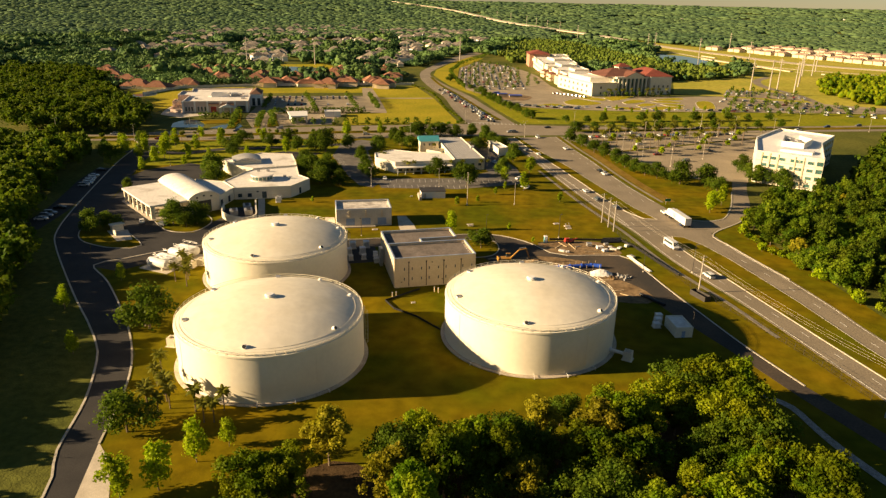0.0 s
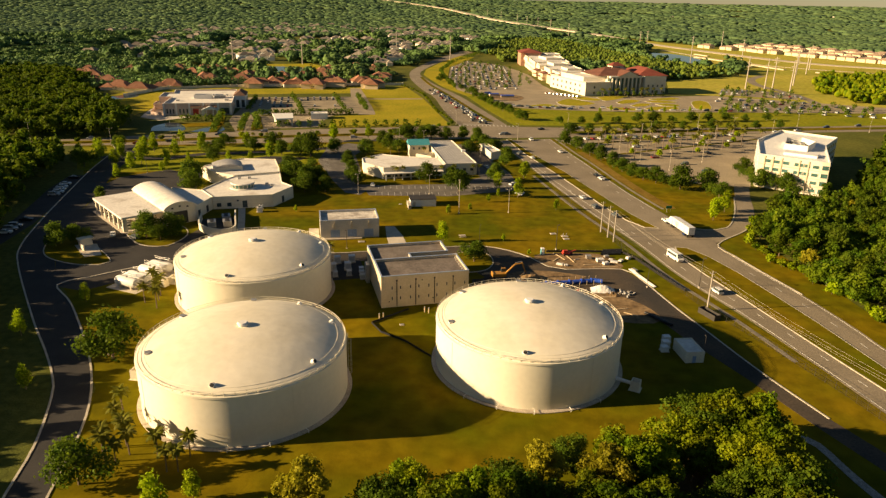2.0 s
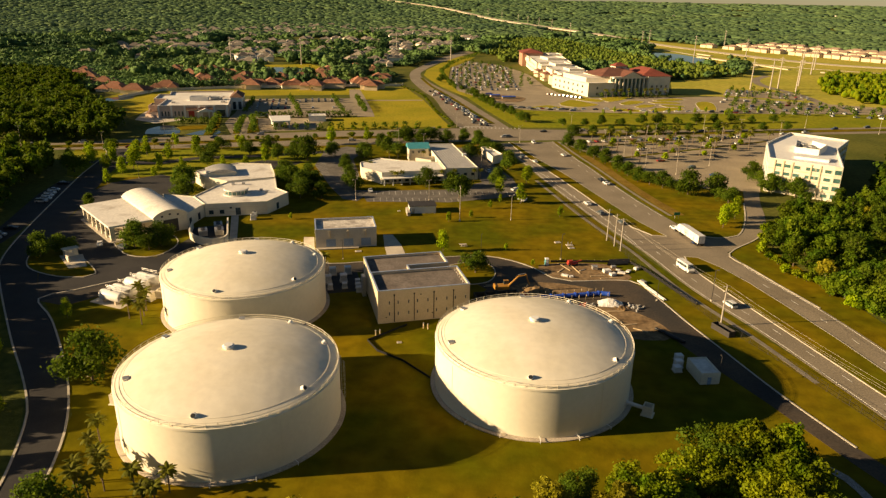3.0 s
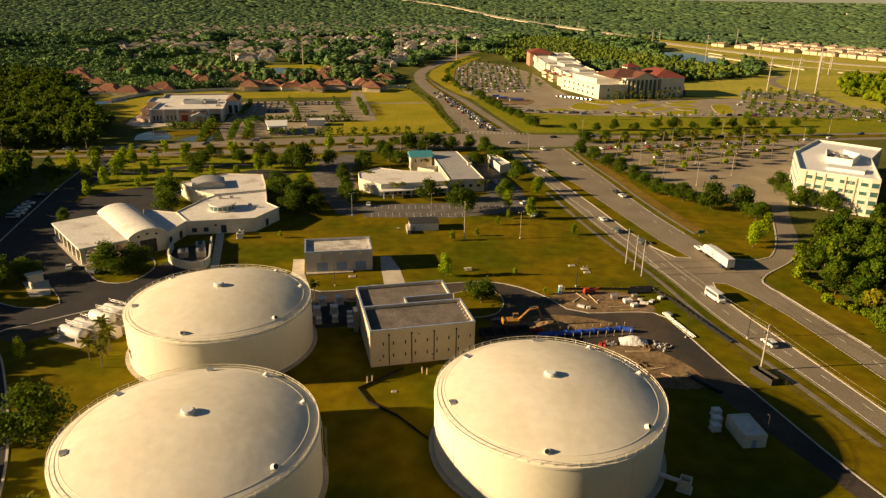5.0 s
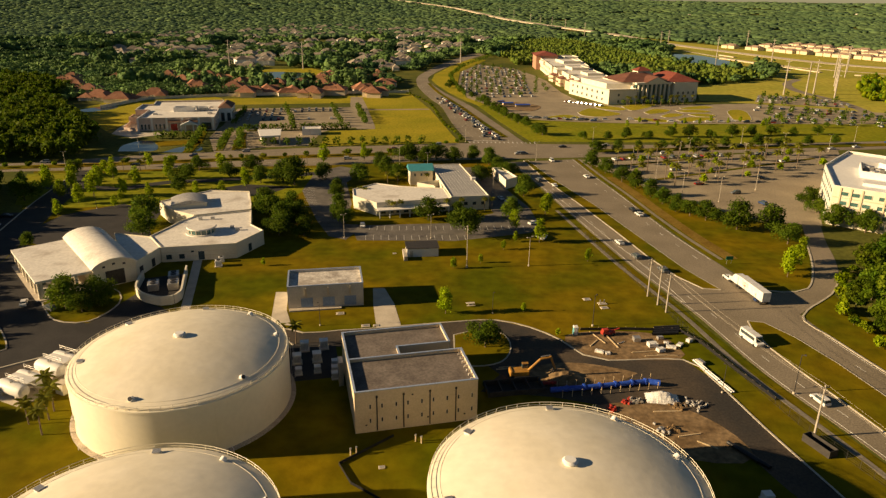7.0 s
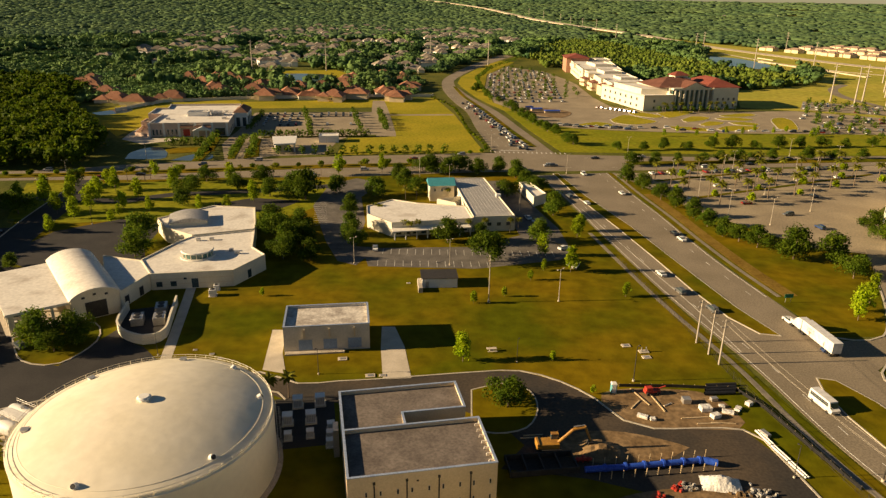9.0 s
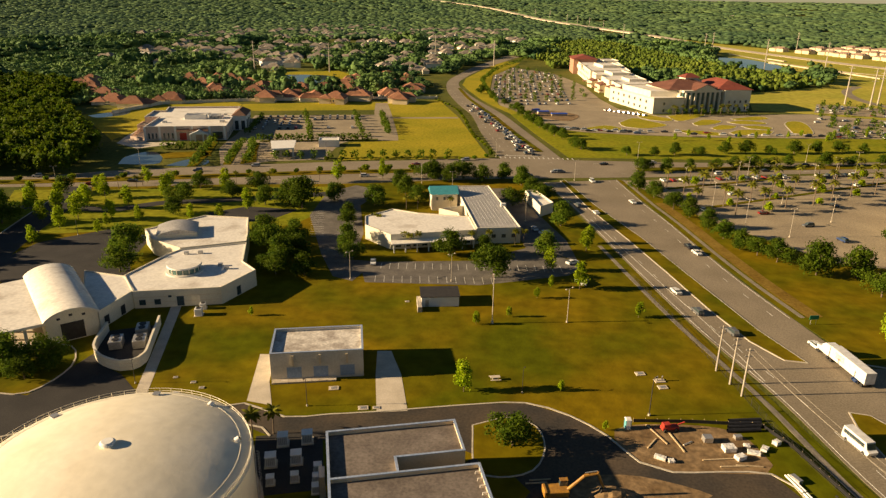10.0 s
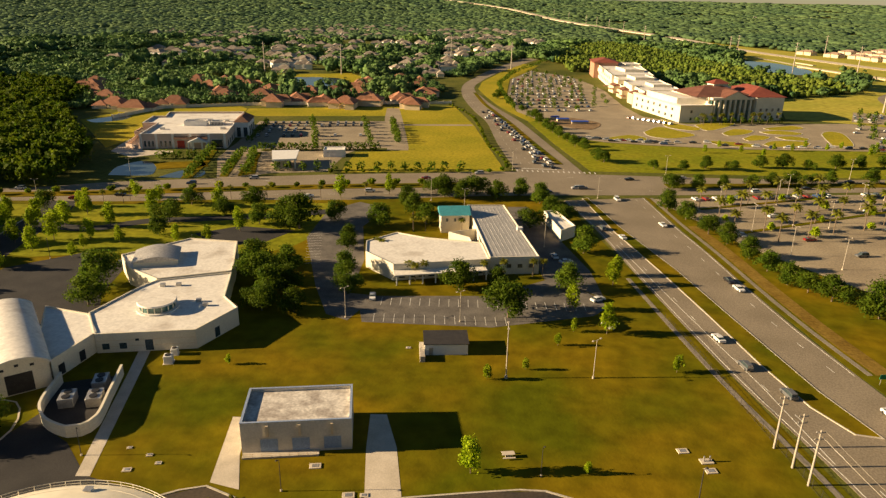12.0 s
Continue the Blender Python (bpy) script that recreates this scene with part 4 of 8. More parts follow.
# ---- small service building ----
S1 = rect(-62.0, 240.8, 17.0, 20.9, 12.4)
sb = building("service_building", "small grey stucco building with three blue shutters", S1, 6.2, STUCCO_GREY, ROOF_STAIN, 0.7, BLUE_TRIM)
for i in range(3):
    opening(sb, S1[0], S1[1], 3.4 + i * 6.0, 0.4, 3.6, 3.0, STUCCO_GREY, BLUE_DOOR, "shutter", label="blue roller shutter")
us = Vector((math.cos(radians(17)), math.sin(radians(17))))
for i in range(3):
    p = Vector(S1[0]) + us * (5.0 + i * 6.1)
    bm = boxed(-0.22, 0.22, -0.45, 0.02, 3.9, 6.3)
    part("pilaster", bm, STUCCO, sb).matrix_basis = Matrix.Translation((p.x, p.y, 0)) @ Matrix.Rotation(radians(17), 4, "Z")
ramp_rail = thing("handrail", "yellowish pipe handrail by the service ramp", "railing", Matrix.Translation((S1[0][0], S1[0][1], 0.03)) @ Matrix.Rotation(radians(17), 4, "Z"))
for i in range(9):
    part("post", cyl(bmesh.new(), 0.035, 0.035, 0, 1.1, 6), LUMBER, ramp_rail).matrix_basis = pose(0.5 + i * 1.7, -1.6, 0)
for z in (0.6, 1.05):
    part("rail", tube(bmesh.new(), (0.5, -1.6, z), (14.1, -1.6, z), 0.03), LUMBER, ramp_rail)
part("ramp", boxed(0.2, 14.6, -1.7, -0.06, -0.1, 0.35), CONCRETE, ramp_rail)

# ---- shed ----
sh = thing("shed", "small white shed with a dark shingle roof", "shed", pose(-36.3, 286.3, 0, 0, 0, 14))
part("wall", ring(rect(0, 0, 0, 10.6, 7.0), 0.15, 0, 3.0), WHITE, sh)
bm = slab(rect(-0.3, -0.3, 0, 11.2, 7.6), 3.0, 3.15)
part("roof", bm, STEEL_DARK, sh, "dark flat-pitched shingle roof")
part("door", boxed(1.0, 2.0, -0.05, 0, 0.05, 2.1), GALV, sh)
part("lean_to", boxed(-1.3, -0.02, -3.5, 4.0, 0, 1.6, bevel=0.05), WOOD_POLE, sh)

# ---- service complex with the vaulted hall ----
cx = thing("service_complex", "low cream complex with a white vaulted hall and flat roofs", "building")
CP = [(-158.5, 259), (-133.8, 236.3), (-122.5, 247.6), (-148, 271.2)]
part("canopy_roof", slab(CP, 5.0, 5.7), MEMBRANE, cx, "white flat carport roof")
for k in range(7):
    p = Vector(CP[0]).lerp(Vector(CP[1]), 0.03 + k / 6 * 0.94) + Vector((0.5, 0.6))
    part("column", boxed(-0.35, 0.35, -0.35, 0.35, 0, 5.0), CREAM, cx).matrix_basis = pose(p.x, p.y, 0, 0, 0, -42)
for k in range(4):
    p = Vector(CP[1]).lerp(Vector(CP[2]), 0.1 + k / 3 * 0.85) + Vector((-0.6, 0.4))
    part("column", boxed(-0.35, 0.35, -0.35, 0.35, 0, 5.0), CREAM, cx).matrix_basis = pose(p.x, p.y, 0, 0, 0, 45)
part("rear_wall", ring([(-147.6, 270.6), (-136, 259.8), (-128, 268), (-139, 279)], 0.3, 0, 4.99), CREAM, cx)
setting("carport_floor", slab(inset(CP, -0.6), -0.1, 0.09), CONCRETE, "pale concrete carport floor", "pavement")
ax = Vector((-0.72, 0.694))
sd = Vector((0.694, 0.72))
v0 = Vector((-118.4, 250.4))
VW, VL = 6.1, 36.0
arch = [(VW * math.cos(a), 6.0 + 2.5 * math.sin(a) ** 1.5) for a in [math.pi * i / 24 for i in range(25)]]
bm = bmesh.new()
ro = [[bm.verts.new((*(v0 + sd * s * k1 + ax * l), 0)) for s, z in arch] for l, k1 in ((-0.6, 1.06), (VL, 1.06))]
ri = [[bm.verts.new((*(v0 + sd * s + ax * l), 0)) for s, z in arch] for l, k1 in ((-0.6, 1), (VL, 1))]
for rw, dz in ((ro, 0.25), (ri, 0.0)):
    for line in rw:
        for vv, (s, z) in zip(line, arch):
            vv.co.z = z + dz
for i in range(24):
    bm.faces.new((ro[0][i], ro[0][i + 1], ro[1][i + 1], ro[1][i])).smooth = True
    bm.faces.new((ri[0][i], ri[1][i], ri[1][i + 1], ri[0][i + 1])).smooth = True
    for k in (0, 1):
        bm.faces.new((ro[k][i], ri[k][i], ri[k][i + 1], ro[k][i + 1]))
for k in (0, 1):
    for i in range(24):
        bm.edges.get((ro[k][i], ro[k][i + 1])).smooth = False
        bm.edges.get((ri[k][i], ri[k][i + 1])).smooth = False
bmesh.ops.recalc_face_normals(bm, faces=bm.faces)
part("vault_roof", bm, MEMBRANE, cx, "smooth white barrel vault roof")
for l, nm in ((0.0, "gable_front"), (VL - 0.4, "gable_back")):
    bm = bmesh.new()
    outline = [(-VW + 0.1, 0.0), (VW - 0.1, 0.0)] + [(s * 0.985, z) for s, z in arch]
    fr = [bm.verts.new((*(v0 + sd * s + ax * l), z)) for s, z in outline]
    bk = [bm.verts.new((*(v0 + sd * s + ax * (l + 0.35)), z)) for s, z in outline]
    bm.faces.new(fr)
    bm.faces.new(bk[::-1])
    for i in range(len(fr)):
        j = (i + 1) % len(fr)
        bm.faces.new((fr[i], bk[i], bk[j], fr[j]))
    bmesh.ops.recalc_face_normals(bm, faces=bm.faces)
    part(nm, bm, CREAM, cx)
for s in (-1, 1):
    a = v0 + sd * (VW - 0.1) * s
    b = a + ax * VL
    part("side_wall", ring([tuple(a), tuple(b), tuple(b - sd * 0.3 * s), tuple(a - sd * 0.3 * s)], 0.1, 0, 6.05), CREAM, cx)
ga, gb = tuple(v0 - sd * VW), tuple(v0 + sd * VW)
for uu, z, ww, hh in ((2.6, 5.9, 1.1, 0.9), (5.4, 6.4, 1.1, 0.9), (8.3, 5.9, 1.1, 0.9)):
    opening(cx, ga, gb, uu, z, ww, hh, CREAM, DARK)
opening(cx, ga, gb, 3.2, 0.05, 5.6, 5.0, CREAM, DARK, "bay_door", label="large dark vehicle bay opening")
MID = [(-115.4, 256.4), (-114.6, 271), (-123, 279.5), (-137, 281), (-128, 268)]
building("", "", MID, 4.9, CREAM, MEMBRANE, 0.3, None, parent=cx)
for uu in (1.5, 8.0):
    opening(cx, MID[0], MID[1], uu, 0.1, 2.2, 3.0, CREAM, DARK, "door")
HEX = [(-114.2, 269.6), (-92, 277.2), (-88, 291.5), (-94.7, 297.3), (-101.0, 313.5), (-119, 303), (-121, 297), (-123.4, 279.8)]
building("", "", HEX, 4.9, CREAM, MEMBRANE, 0.35, None, parent=cx)
for uu, z, ww, hh in ((1.2, 0.8, 2.0, 1.9), (5.2, 0.8, 2.0, 1.9), (9.0, 2.8, 1.2, 0.9), (11.2, 0.1, 2.2, 3.2)):
    opening(cx, HEX[0], HEX[1], uu, z, ww, hh, CREAM, GLASS)
opening(cx, HEX[1], HEX[2], 6.0, 0.1, 2.0, 3.0, CREAM, GLASS, "door")
ab = Vector(HEX[1]) - Vector(HEX[0])
for z in (1.6, 3.2):
    part("band", boxed(0.2, ab.length - 0.2, -0.03, 0, z, z + 0.12), STUCCO, cx).matrix_basis = Matrix.Translation((*HEX[0], 0)) @ Matrix.Rotation(math.atan2(ab.y, ab.x), 4, "Z")
BACK = [(-119, 303.2), (-101.2, 313.8), (-103.5, 320), (-111.5, 338), (-128, 337), (-140.5, 318), (-132, 309)]
building("", "", BACK, 5.3, CREAM, MEMBRANE, 0.35, None, parent=cx)
part("drum_wall", cyl(bmesh.new(), 4.4, 4.4, 4.9, 6.9, 20, Matrix.Translation((-108.3, 287, 0))), GREEN_GLASS, cx, "ring of green clerestory glass")
for i in range(16):
    a = i * math.tau / 16
    part("mullion", boxed(-0.1, 0.1, -0.1, 0.1, 4.9, 6.9), CREAM, cx).matrix_basis = pose(-108.3 + 4.45 * math.cos(a), 287 + 4.45 * math.sin(a), 0, 0, 0, math.degrees(a))
part("drum_roof", cyl(bmesh.new(), 5.0, 4.8, 6.9, 7.3, 24, Matrix.Translation((-108.3, 287, 0))), MEMBRANE, cx)
part("drum_base", revolve(bmesh.new(), [(5.3, 4.9), (5.3, 5.25), (4.3, 5.25)], 24), MEMBRANE, cx).matrix_basis = pose(-108.3, 287, 0)
bm = slab(rect(-130.5, 309.5, 27, 12.5, 11), 5.3, 6.9)
part("pavilion_wall", bm, CREAM, cx)
bm = bmesh.new()
N = 12
P0, du, dv = Vector((-130.8, 309.0)), Vector((math.cos(radians(27)), math.sin(radians(27)))), Vector((-math.sin(radians(27)), math.cos(radians(27))))
g1 = [[bm.verts.new((*(P0 + du * 13.4 * i / N + dv * l), 6.9 + 1.4 * math.sin(math.pi * i / N))) for i in range(N + 1)] for l in (0, 12.0)]
g2 = [[bm.verts.new((*(P0 + du * 13.4 * i / N + dv * l), 6.9 - 0.05)) for i in range(N + 1)] for l in (0, 12.0)]
for i in range(N):
    bm.faces.new((g1[0][i], g1[0][i + 1], g1[1][i + 1], g1[1][i])).smooth = True
    for k in (0, 1):
        bm.faces.new((g2[k][i], g2[k][i + 1], g1[k][i + 1], g1[k][i]))
for k in (0, 1):
    for i in range(N):
        bm.edges.get((g1[k][i], g1[k][i + 1])).smooth = False
bmesh.ops.recalc_face_normals(bm, faces=bm.faces)
part("pavilion_roof", bm, METAL_ROOF, cx, "curved grey metal pavilion roof")
for k, (x, y) in enumerate(((-115, 300), (-111, 301.5), (-100, 293), (-97, 291))):
    part("roof_unit", boxed(-0.7, 0.7, -0.5, 0.5, 4.9, 5.8, bevel=0.05), GALV, cx).matrix_basis = pose(x, y, 0, 0, 0, 20)
COURT = [(-113, 256), (-109.8, 246.5), (-107.4, 242.8), (-103.4, 239.8), (-98, 238.4), (-95.6, 239.4), (-94.6, 243.2), (-98, 252), (-102, 262)]
cw_ = thing("courtyard_wall", "curved cream wall round an equipment yard", "wall")
part("wall", strip(bmesh.new(), COURT, 0.35, 0, 2.6, step=1.5), CREAM, cw_)
part("coping", strip(bmesh.new(), COURT, 0.55, 2.6, 2.75, step=1.5), CREAM, cw_)
for z in (0.9, 1.8):
    part("groove", strip(bmesh.new(), COURT, 0.40, z, z + 0.06, step=1.5), STUCCO, cw_)
setting("court_floor", slab(COURT, -0.1, 0.07), ASPHALT, "dark paved equipment court", "pavement")
chill = thing("chiller", "grey louvred chiller unit with two round fans", "air conditioner", pose(-106, 249, 0.07, 0, 0, 25), group="courtyard chillers")
part("casing", boxed(-1.5, 1.5, -2.2, 2.2, 0.15, 2.2, bevel=0.06), GALV, chill)
part("skid", boxed(-1.6, 1.6, -2.3, 2.3, 0, 0.15), STEEL_DARK, chill)
for s in (-1, 1):
    part("fan", cyl(bmesh.new(), 0.85, 0.85, 2.2, 2.4, 20, Matrix.Translation((0, s * 1.05, 0))), DARK, chill)
copy_thing(chill, pose(-100.6, 250.6, 0.07, 0, 0, 25))
copy_thing(chill, pose(-103.5, 256.5, 0.07, 0, 0, 25))
for x, y, s in ((-95.8, 273.4, 1.0), (-95.0, 269.4, 1.2)):
    ac = thing("condenser", "pale square condenser unit on the lawn", "air conditioner", pose(x, y, 0.03, 0, 0, 20), group="lawn condensers")
    part("casing", boxed(-0.8 * s, 0.8 * s, -0.8 * s, 0.8 * s, 0.1, 1.7 * s, bevel=0.06), WHITE, ac)
    part("pad", boxed(-1.0 * s, 1.0 * s, -1.0 * s, 1.0 * s, -0.05, 0.1), CONCRETE, ac)
    part("fan", cyl(bmesh.new(), 0.6 * s, 0.6 * s, 1.7 * s, 1.78 * s, 18), DARK, ac)

# ---- church hall ----
ch = thing("church_hall", "cream church hall with white and grey roofs", "building")
W1 = [(-27.6, 342.0), (-12.4, 346.4), (-29.8, 401), (-44, 397.4)]
W2 = [(-56, 330.2), (-27.7, 341.6), (-32.4, 356.5), (-52, 357), (-62.6, 360), (-70.4, 349), (-67.6, 339)]
building("", "", W1, 5.6, CREAM, METAL_ROOF, 0.35, None, parent=ch)
building("", "", W2, 5.2, CREAM, MEMBRANE, 0.3, None, parent=ch)
for i in range(11):
    part("roof_seam", boxed(-0.05, 0.05, 0, 55, 5.6, 5.68), METAL_ROOF, ch).matrix_basis = pose(-26.9 + i * 1.3, 342.8 + i * 0.38, 0, 0, 0, 17.2)
bm = slab(rect(-54.6, 326.2, 22, 29, 4.4), 3.0, 3.4)
part("porch_roof", bm, MEMBRANE, ch, "white flat porch roof")
for i in range(8):
    p = Vector((-54.4, 326.6)) + Vector((math.cos(radians(22)), math.sin(radians(22)))) * (0.4 + i * 4.0)
    part("porch_post", boxed(-0.18, 0.18, -0.18, 0.18, 0, 3.0), WHITE, ch).matrix_basis = pose(p.x, p.y, 0, 0, 0, 22)
for i in range(9):
    opening(ch, W2[0], W2[1], 1.5 + i * 3.1, 0.6, 2.2, 1.9, CREAM, GLASS)
for i in range(4):
    opening(ch, W1[0], W1[1], 1.6 + i * 3.6, 2.0, 1.8, 1.6, CREAM, GLASS)
tw = rect(-50.6, 378.5, 17, 10.5, 9)
part("tower_wall", ring(tw, 0.3, 0, 6.8), CREAM, ch)
bm = bmesh.new()
e = [Vector(p) for p in inset(tw, -0.6)]
a, b, c, d = [bm.verts.new((v.x, v.y, 6.8)) for v in e]
r1, r2 = [bm.verts.new((*((p + q) / 2), 9.2)) for p, q in ((e[0], e[3]), (e[1], e[2]))]
for f in ((a, b, r2, r1), (c, d, r1, r2), (b, c, r2), (d, a, r1), (a, d, c, b)):
    bm.faces.new(f)
part("tower_roof", bm, TEAL, ch, "teal metal gable roof")
for i in range(3):
    opening(ch, tw[0], tw[1], 1.6 + i * 3, 4.2, 1.2, 1.6, CREAM, GLASS)
part("plant_screen", ring([(-45.5, 366), (-37.5, 362), (-34.5, 352.5), (-32.8, 357), (-36, 372)], 0.25, 0, 5.0), CREAM, ch)
an = building("annex", "small cream annex with open flat roof", [(-14, 402), (-9.5, 404), (-1.6, 386), (-6.6, 379)], 3.8, CREAM, MEMBRANE, 0.6)
hvac = thing("rooftop_unit", "small white rooftop ventilation unit", "air conditioner", pose(-21, 372, 5.6, 0, 0, 17))
part("casing", boxed(-1, 1, -0.8, 0.8, 0.1, 1.2, bevel=0.05), WHITE, hvac)
part("curb", boxed(-1.1, 1.1, -0.9, 0.9, 0, 0.1), GALV, hvac)

# ---- recreation building ----
BROWN_ROOF = mat("brown_shingles", (0.12, 0.065, 0.045), (0.17, 0.095, 0.065), rough=0.9, scale=0.3, scale2=2)
PINK = mat("pale_rose_render", (0.52, 0.40, 0.33), (0.60, 0.47, 0.39), rough=0.9, scale=0.3, scale2=3, fine=0.08)
Y1 = [(-241.5, 480.5), (-197, 494.6), (-222, 567), (-267.5, 552.5), (-261, 537.6), (-268.4, 535.4), (-260.6, 512), (-251.8, 514.6), (-244.5, 491)]
yb = building("recreation_building", "large white-roofed recreation building with pale rose and white walls", Y1, 7.4, PINK, MEMBRANE, 1.0, WHITE)
yu = (Vector(Y1[1]) - Vector(Y1[0])).normalized()
yv = Vector((-yu.y, yu.x))
ym = Matrix.Rotation(math.atan2(yu.y, yu.x), 4, "Z")
at = lambda a_, b_: Vector(Y1[0]) + yu * a_ + yv * b_
for a_ in (0.2, 8.5, 17.4, 27.0, 37.0, 45.6):
    q = at(a_, 0)
    part("pilaster", boxed(-0.6, 0.6, -0.35, 0.02, 0, 8.3), WHITE, yb).matrix_basis = Matrix.Translation((q.x, q.y, 0)) @ ym
for a_ in (1.6, 3.7, 5.8, 10.2, 12.6, 15.0):
    opening(yb, Y1[0], Y1[1], a_, 1.0, 1.5, 3.6, WHITE, GLASS, depth=0.25)
opening(yb, Y1[0], Y1[1], 19.4, 0.1, 4.4, 4.6, WHITE, RED_PAINT, "shopfront", label="red glazed shopfront")
opening(yb, Y1[0], Y1[1], 38.4, 0.4, 6.2, 4.8, WHITE, GLASS, "window", depth=0.3)
for a_, w_ in ((18.2, 7.4), (26.6, 9.8)):
    q = at(a_, 0)
    bm = bmesh.new()
    pv = [bm.verts.new(v) for v in ((0, -1.6, 5.6), (w_, -1.6, 5.6), (w_, -0.02, 6.9), (0, -0.02, 6.9), (0, -0.02, 5.6), (w_, -0.02, 5.6))]
    for f in ((0, 1, 2, 3), (0, 3, 4), (1, 5, 2), (0, 4, 5, 1)):
        bm.faces.new([pv[k] for k in f])
    part("front_roof", bm, BROWN_ROOF, yb, "brown shingled pent roof").matrix_basis = Matrix.Translation((q.x, q.y, 0)) @ ym
q = at(31.4, -2.2)
bm = bmesh.new()
pv = [bm.verts.new(v) for v in ((-5.6, -2.2, 4.2), (5.6, -2.2, 4.2), (0, -2.2, 6.6), (-5.6, 2.2, 4.2), (5.6, 2.2, 4.2), (0, 2.2, 6.6))]
for f in ((0, 1, 2), (5, 4, 3), (0, 2, 5, 3), (2, 1, 4, 5), (0, 3, 4, 1)):
    bm.faces.new([pv[k] for k in f])
part("porch_gable", bm, WHITE, yb, "white gabled porch").matrix_basis = Matrix.Translation((q.x, q.y, 0)) @ ym
for a_ in (-5, -2.4, 2.4, 5):
    part("porch_column", boxed(a_ - 0.35, a_ + 0.35, -2.1, -1.4, 0, 4.2), WHITE, yb).matrix_basis = Matrix.Translation((q.x, q.y, 0)) @ ym
for a_ in range(9):
    opening(yb, Y1[1], Y1[2], 3 + a_ * 7.4, 0.6, 3.4, 3.6, WHITE, GLASS)
for a_, b_, w_, d_, z0_, h_, m_ in ((17, 30, 13, 7, 7.3, 10.2, WHITE), (31.5, 31, 8, 8, 7.3, 9.6, WHITE), (20, 46, 10, 3, 7.3, 8.6, GALV), (40, 18, 3, 2.4, 7.3, 8.5, GALV), (6, 18, 2.4, 2.4, 7.3, 8.4, GALV), (38, 44, 2.6, 2.2, 7.3, 8.5, GALV)):
    q = at(a_, b_)
    bm = ring(rect(0, 0, 0, w_, d_), 0.25, z0_, h_) if m_ is WHITE else boxed(0, w_, 0, d_, z0_, h_, bevel=0.08)
    part("roof_screen" if m_ is WHITE else "roof_unit", bm, m_, yb).matrix_basis = Matrix.Translation((q.x, q.y, 0)) @ ym
for k in range(9):
    q = at(32.2 + k * 0.85, 30.9)
    part("screen_louvre", boxed(0, 0.35, -0.12, 0, 7.5, 9.4), STEEL_DARK, yb).matrix_basis = Matrix.Translation((q.x, q.y, 0)) @ ym
TWR = [(-207.5, 524.5), (-199.5, 527), (-206, 548.5), (-214.2, 546)]
part("entrance_wing", ring(TWR, 0.4, 0, 9.2), WHITE, yb)
part("entrance_roof", hip(inset(TWR, -0.6), 9.2, 3.2), BROWN_ROOF, yb, "hipped brown entrance roof")
for a_ in (1.2, 5.2):
    opening(yb, TWR[0], TWR[1], a_, 0.2, 2.6, 6.0, WHITE, GLASS, depth=0.2)
for a_ in (2.0, 8.6, 15.6):
    opening(yb, TWR[1], TWR[2], a_, 0.2, 5.0, 6.4, WHITE, GLASS, depth=0.2)
setting("terrace", slab([(-253.7, 470.6), (-260.2, 489.4), (-266, 514), (-244, 492), (-240, 478), (-222, 480), (-220, 476.4), (-234, 460)], -0.1, 0.12), CONCRETE, "pale paved terrace beside the pond", "pavement")
part("terrace_wall", strip(bmesh.new(), [(-243, 480), (-252, 482), (-262, 508), (-262, 520)], 0.4, 0, 2.2, smooth=False), PINK, yb)
part("annex_wall", ring([(-262, 505), (-253, 508), (-257, 521), (-266, 518)], 0.3, 0, 4.4), PINK, yb)
part("annex_roof", slab(inset([(-262, 505), (-253, 508), (-257, 521), (-266, 518)], 0.28), 3.6, 3.9), OLD_LOT, yb)
gs = thing("drive_through_bank", "small white drive-through canopy building", "building")
part("canopy", slab([(-160, 473), (-147, 478), (-140.5, 458), (-151, 453)], 4.6, 5.4), WHITE, gs)
part("core", slab([(-157, 468), (-149, 471), (-145, 459), (-151, 456)], 0, 4.6), STUCCO_GREY, gs)
for q in ((-158.6, 472), (-148, 476), (-142, 460), (-150.4, 455)):
    part("column", boxed(-0.4, 0.4, -0.4, 0.4, 0, 4.6), WHITE, gs).matrix_basis = pose(*q, 0, 0, 0, 20)
bk = building("kiosk_building", "small white flat-roofed kiosk building", [(-137, 487), (-126, 490.5), (-128.5, 499), (-139.5, 495.5)], 3.6, WHITE, MEMBRANE, 0.4)

# ---- hospital ----
BROWN_TILE = mat("brown_red_roof_tiles", (0.13, 0.052, 0.036), (0.18, 0.075, 0.05), rough=0.85, scale=0.2, scale2=2)
hp = thing("hospital", "long cream hospital with red tiled hip roofs", "building")
P, Q = Vector((68, 660)), Vector((146, 694))
hu = (Q - P).normalized()
hv = Vector((-hu.y, hu.x))
HB = [tuple(P), tuple(P + hu * 26), tuple(P + hu * 26 + hv * 60), tuple(P + hv * 72)]
part("wall", ring(HB, 0.4, 0, 12.2), CREAM, hp)
part("cornice", ring(inset(HB, -0.35), 0.4, 11.3, 11.9), STUCCO, hp, "tan stone cornice band")
part("roof", slab(inset(HB, 0.3), 10.4, 11.0), MEMBRANE, hp)
UP = [tuple(P + hu * 6 + hv * 16), tuple(P + hu * 25.9 + hv * 10), tuple(P + hu * 25.9 + hv * 58), tuple(P + hu * 6 + hv * 62)]
part("upper_wall", ring(UP, 0.4, 10.9, 15.2), CREAM, hp)
part("upper_roof", slab(inset(UP, 0.3), 13.8, 14.4), MEMBRANE, hp)
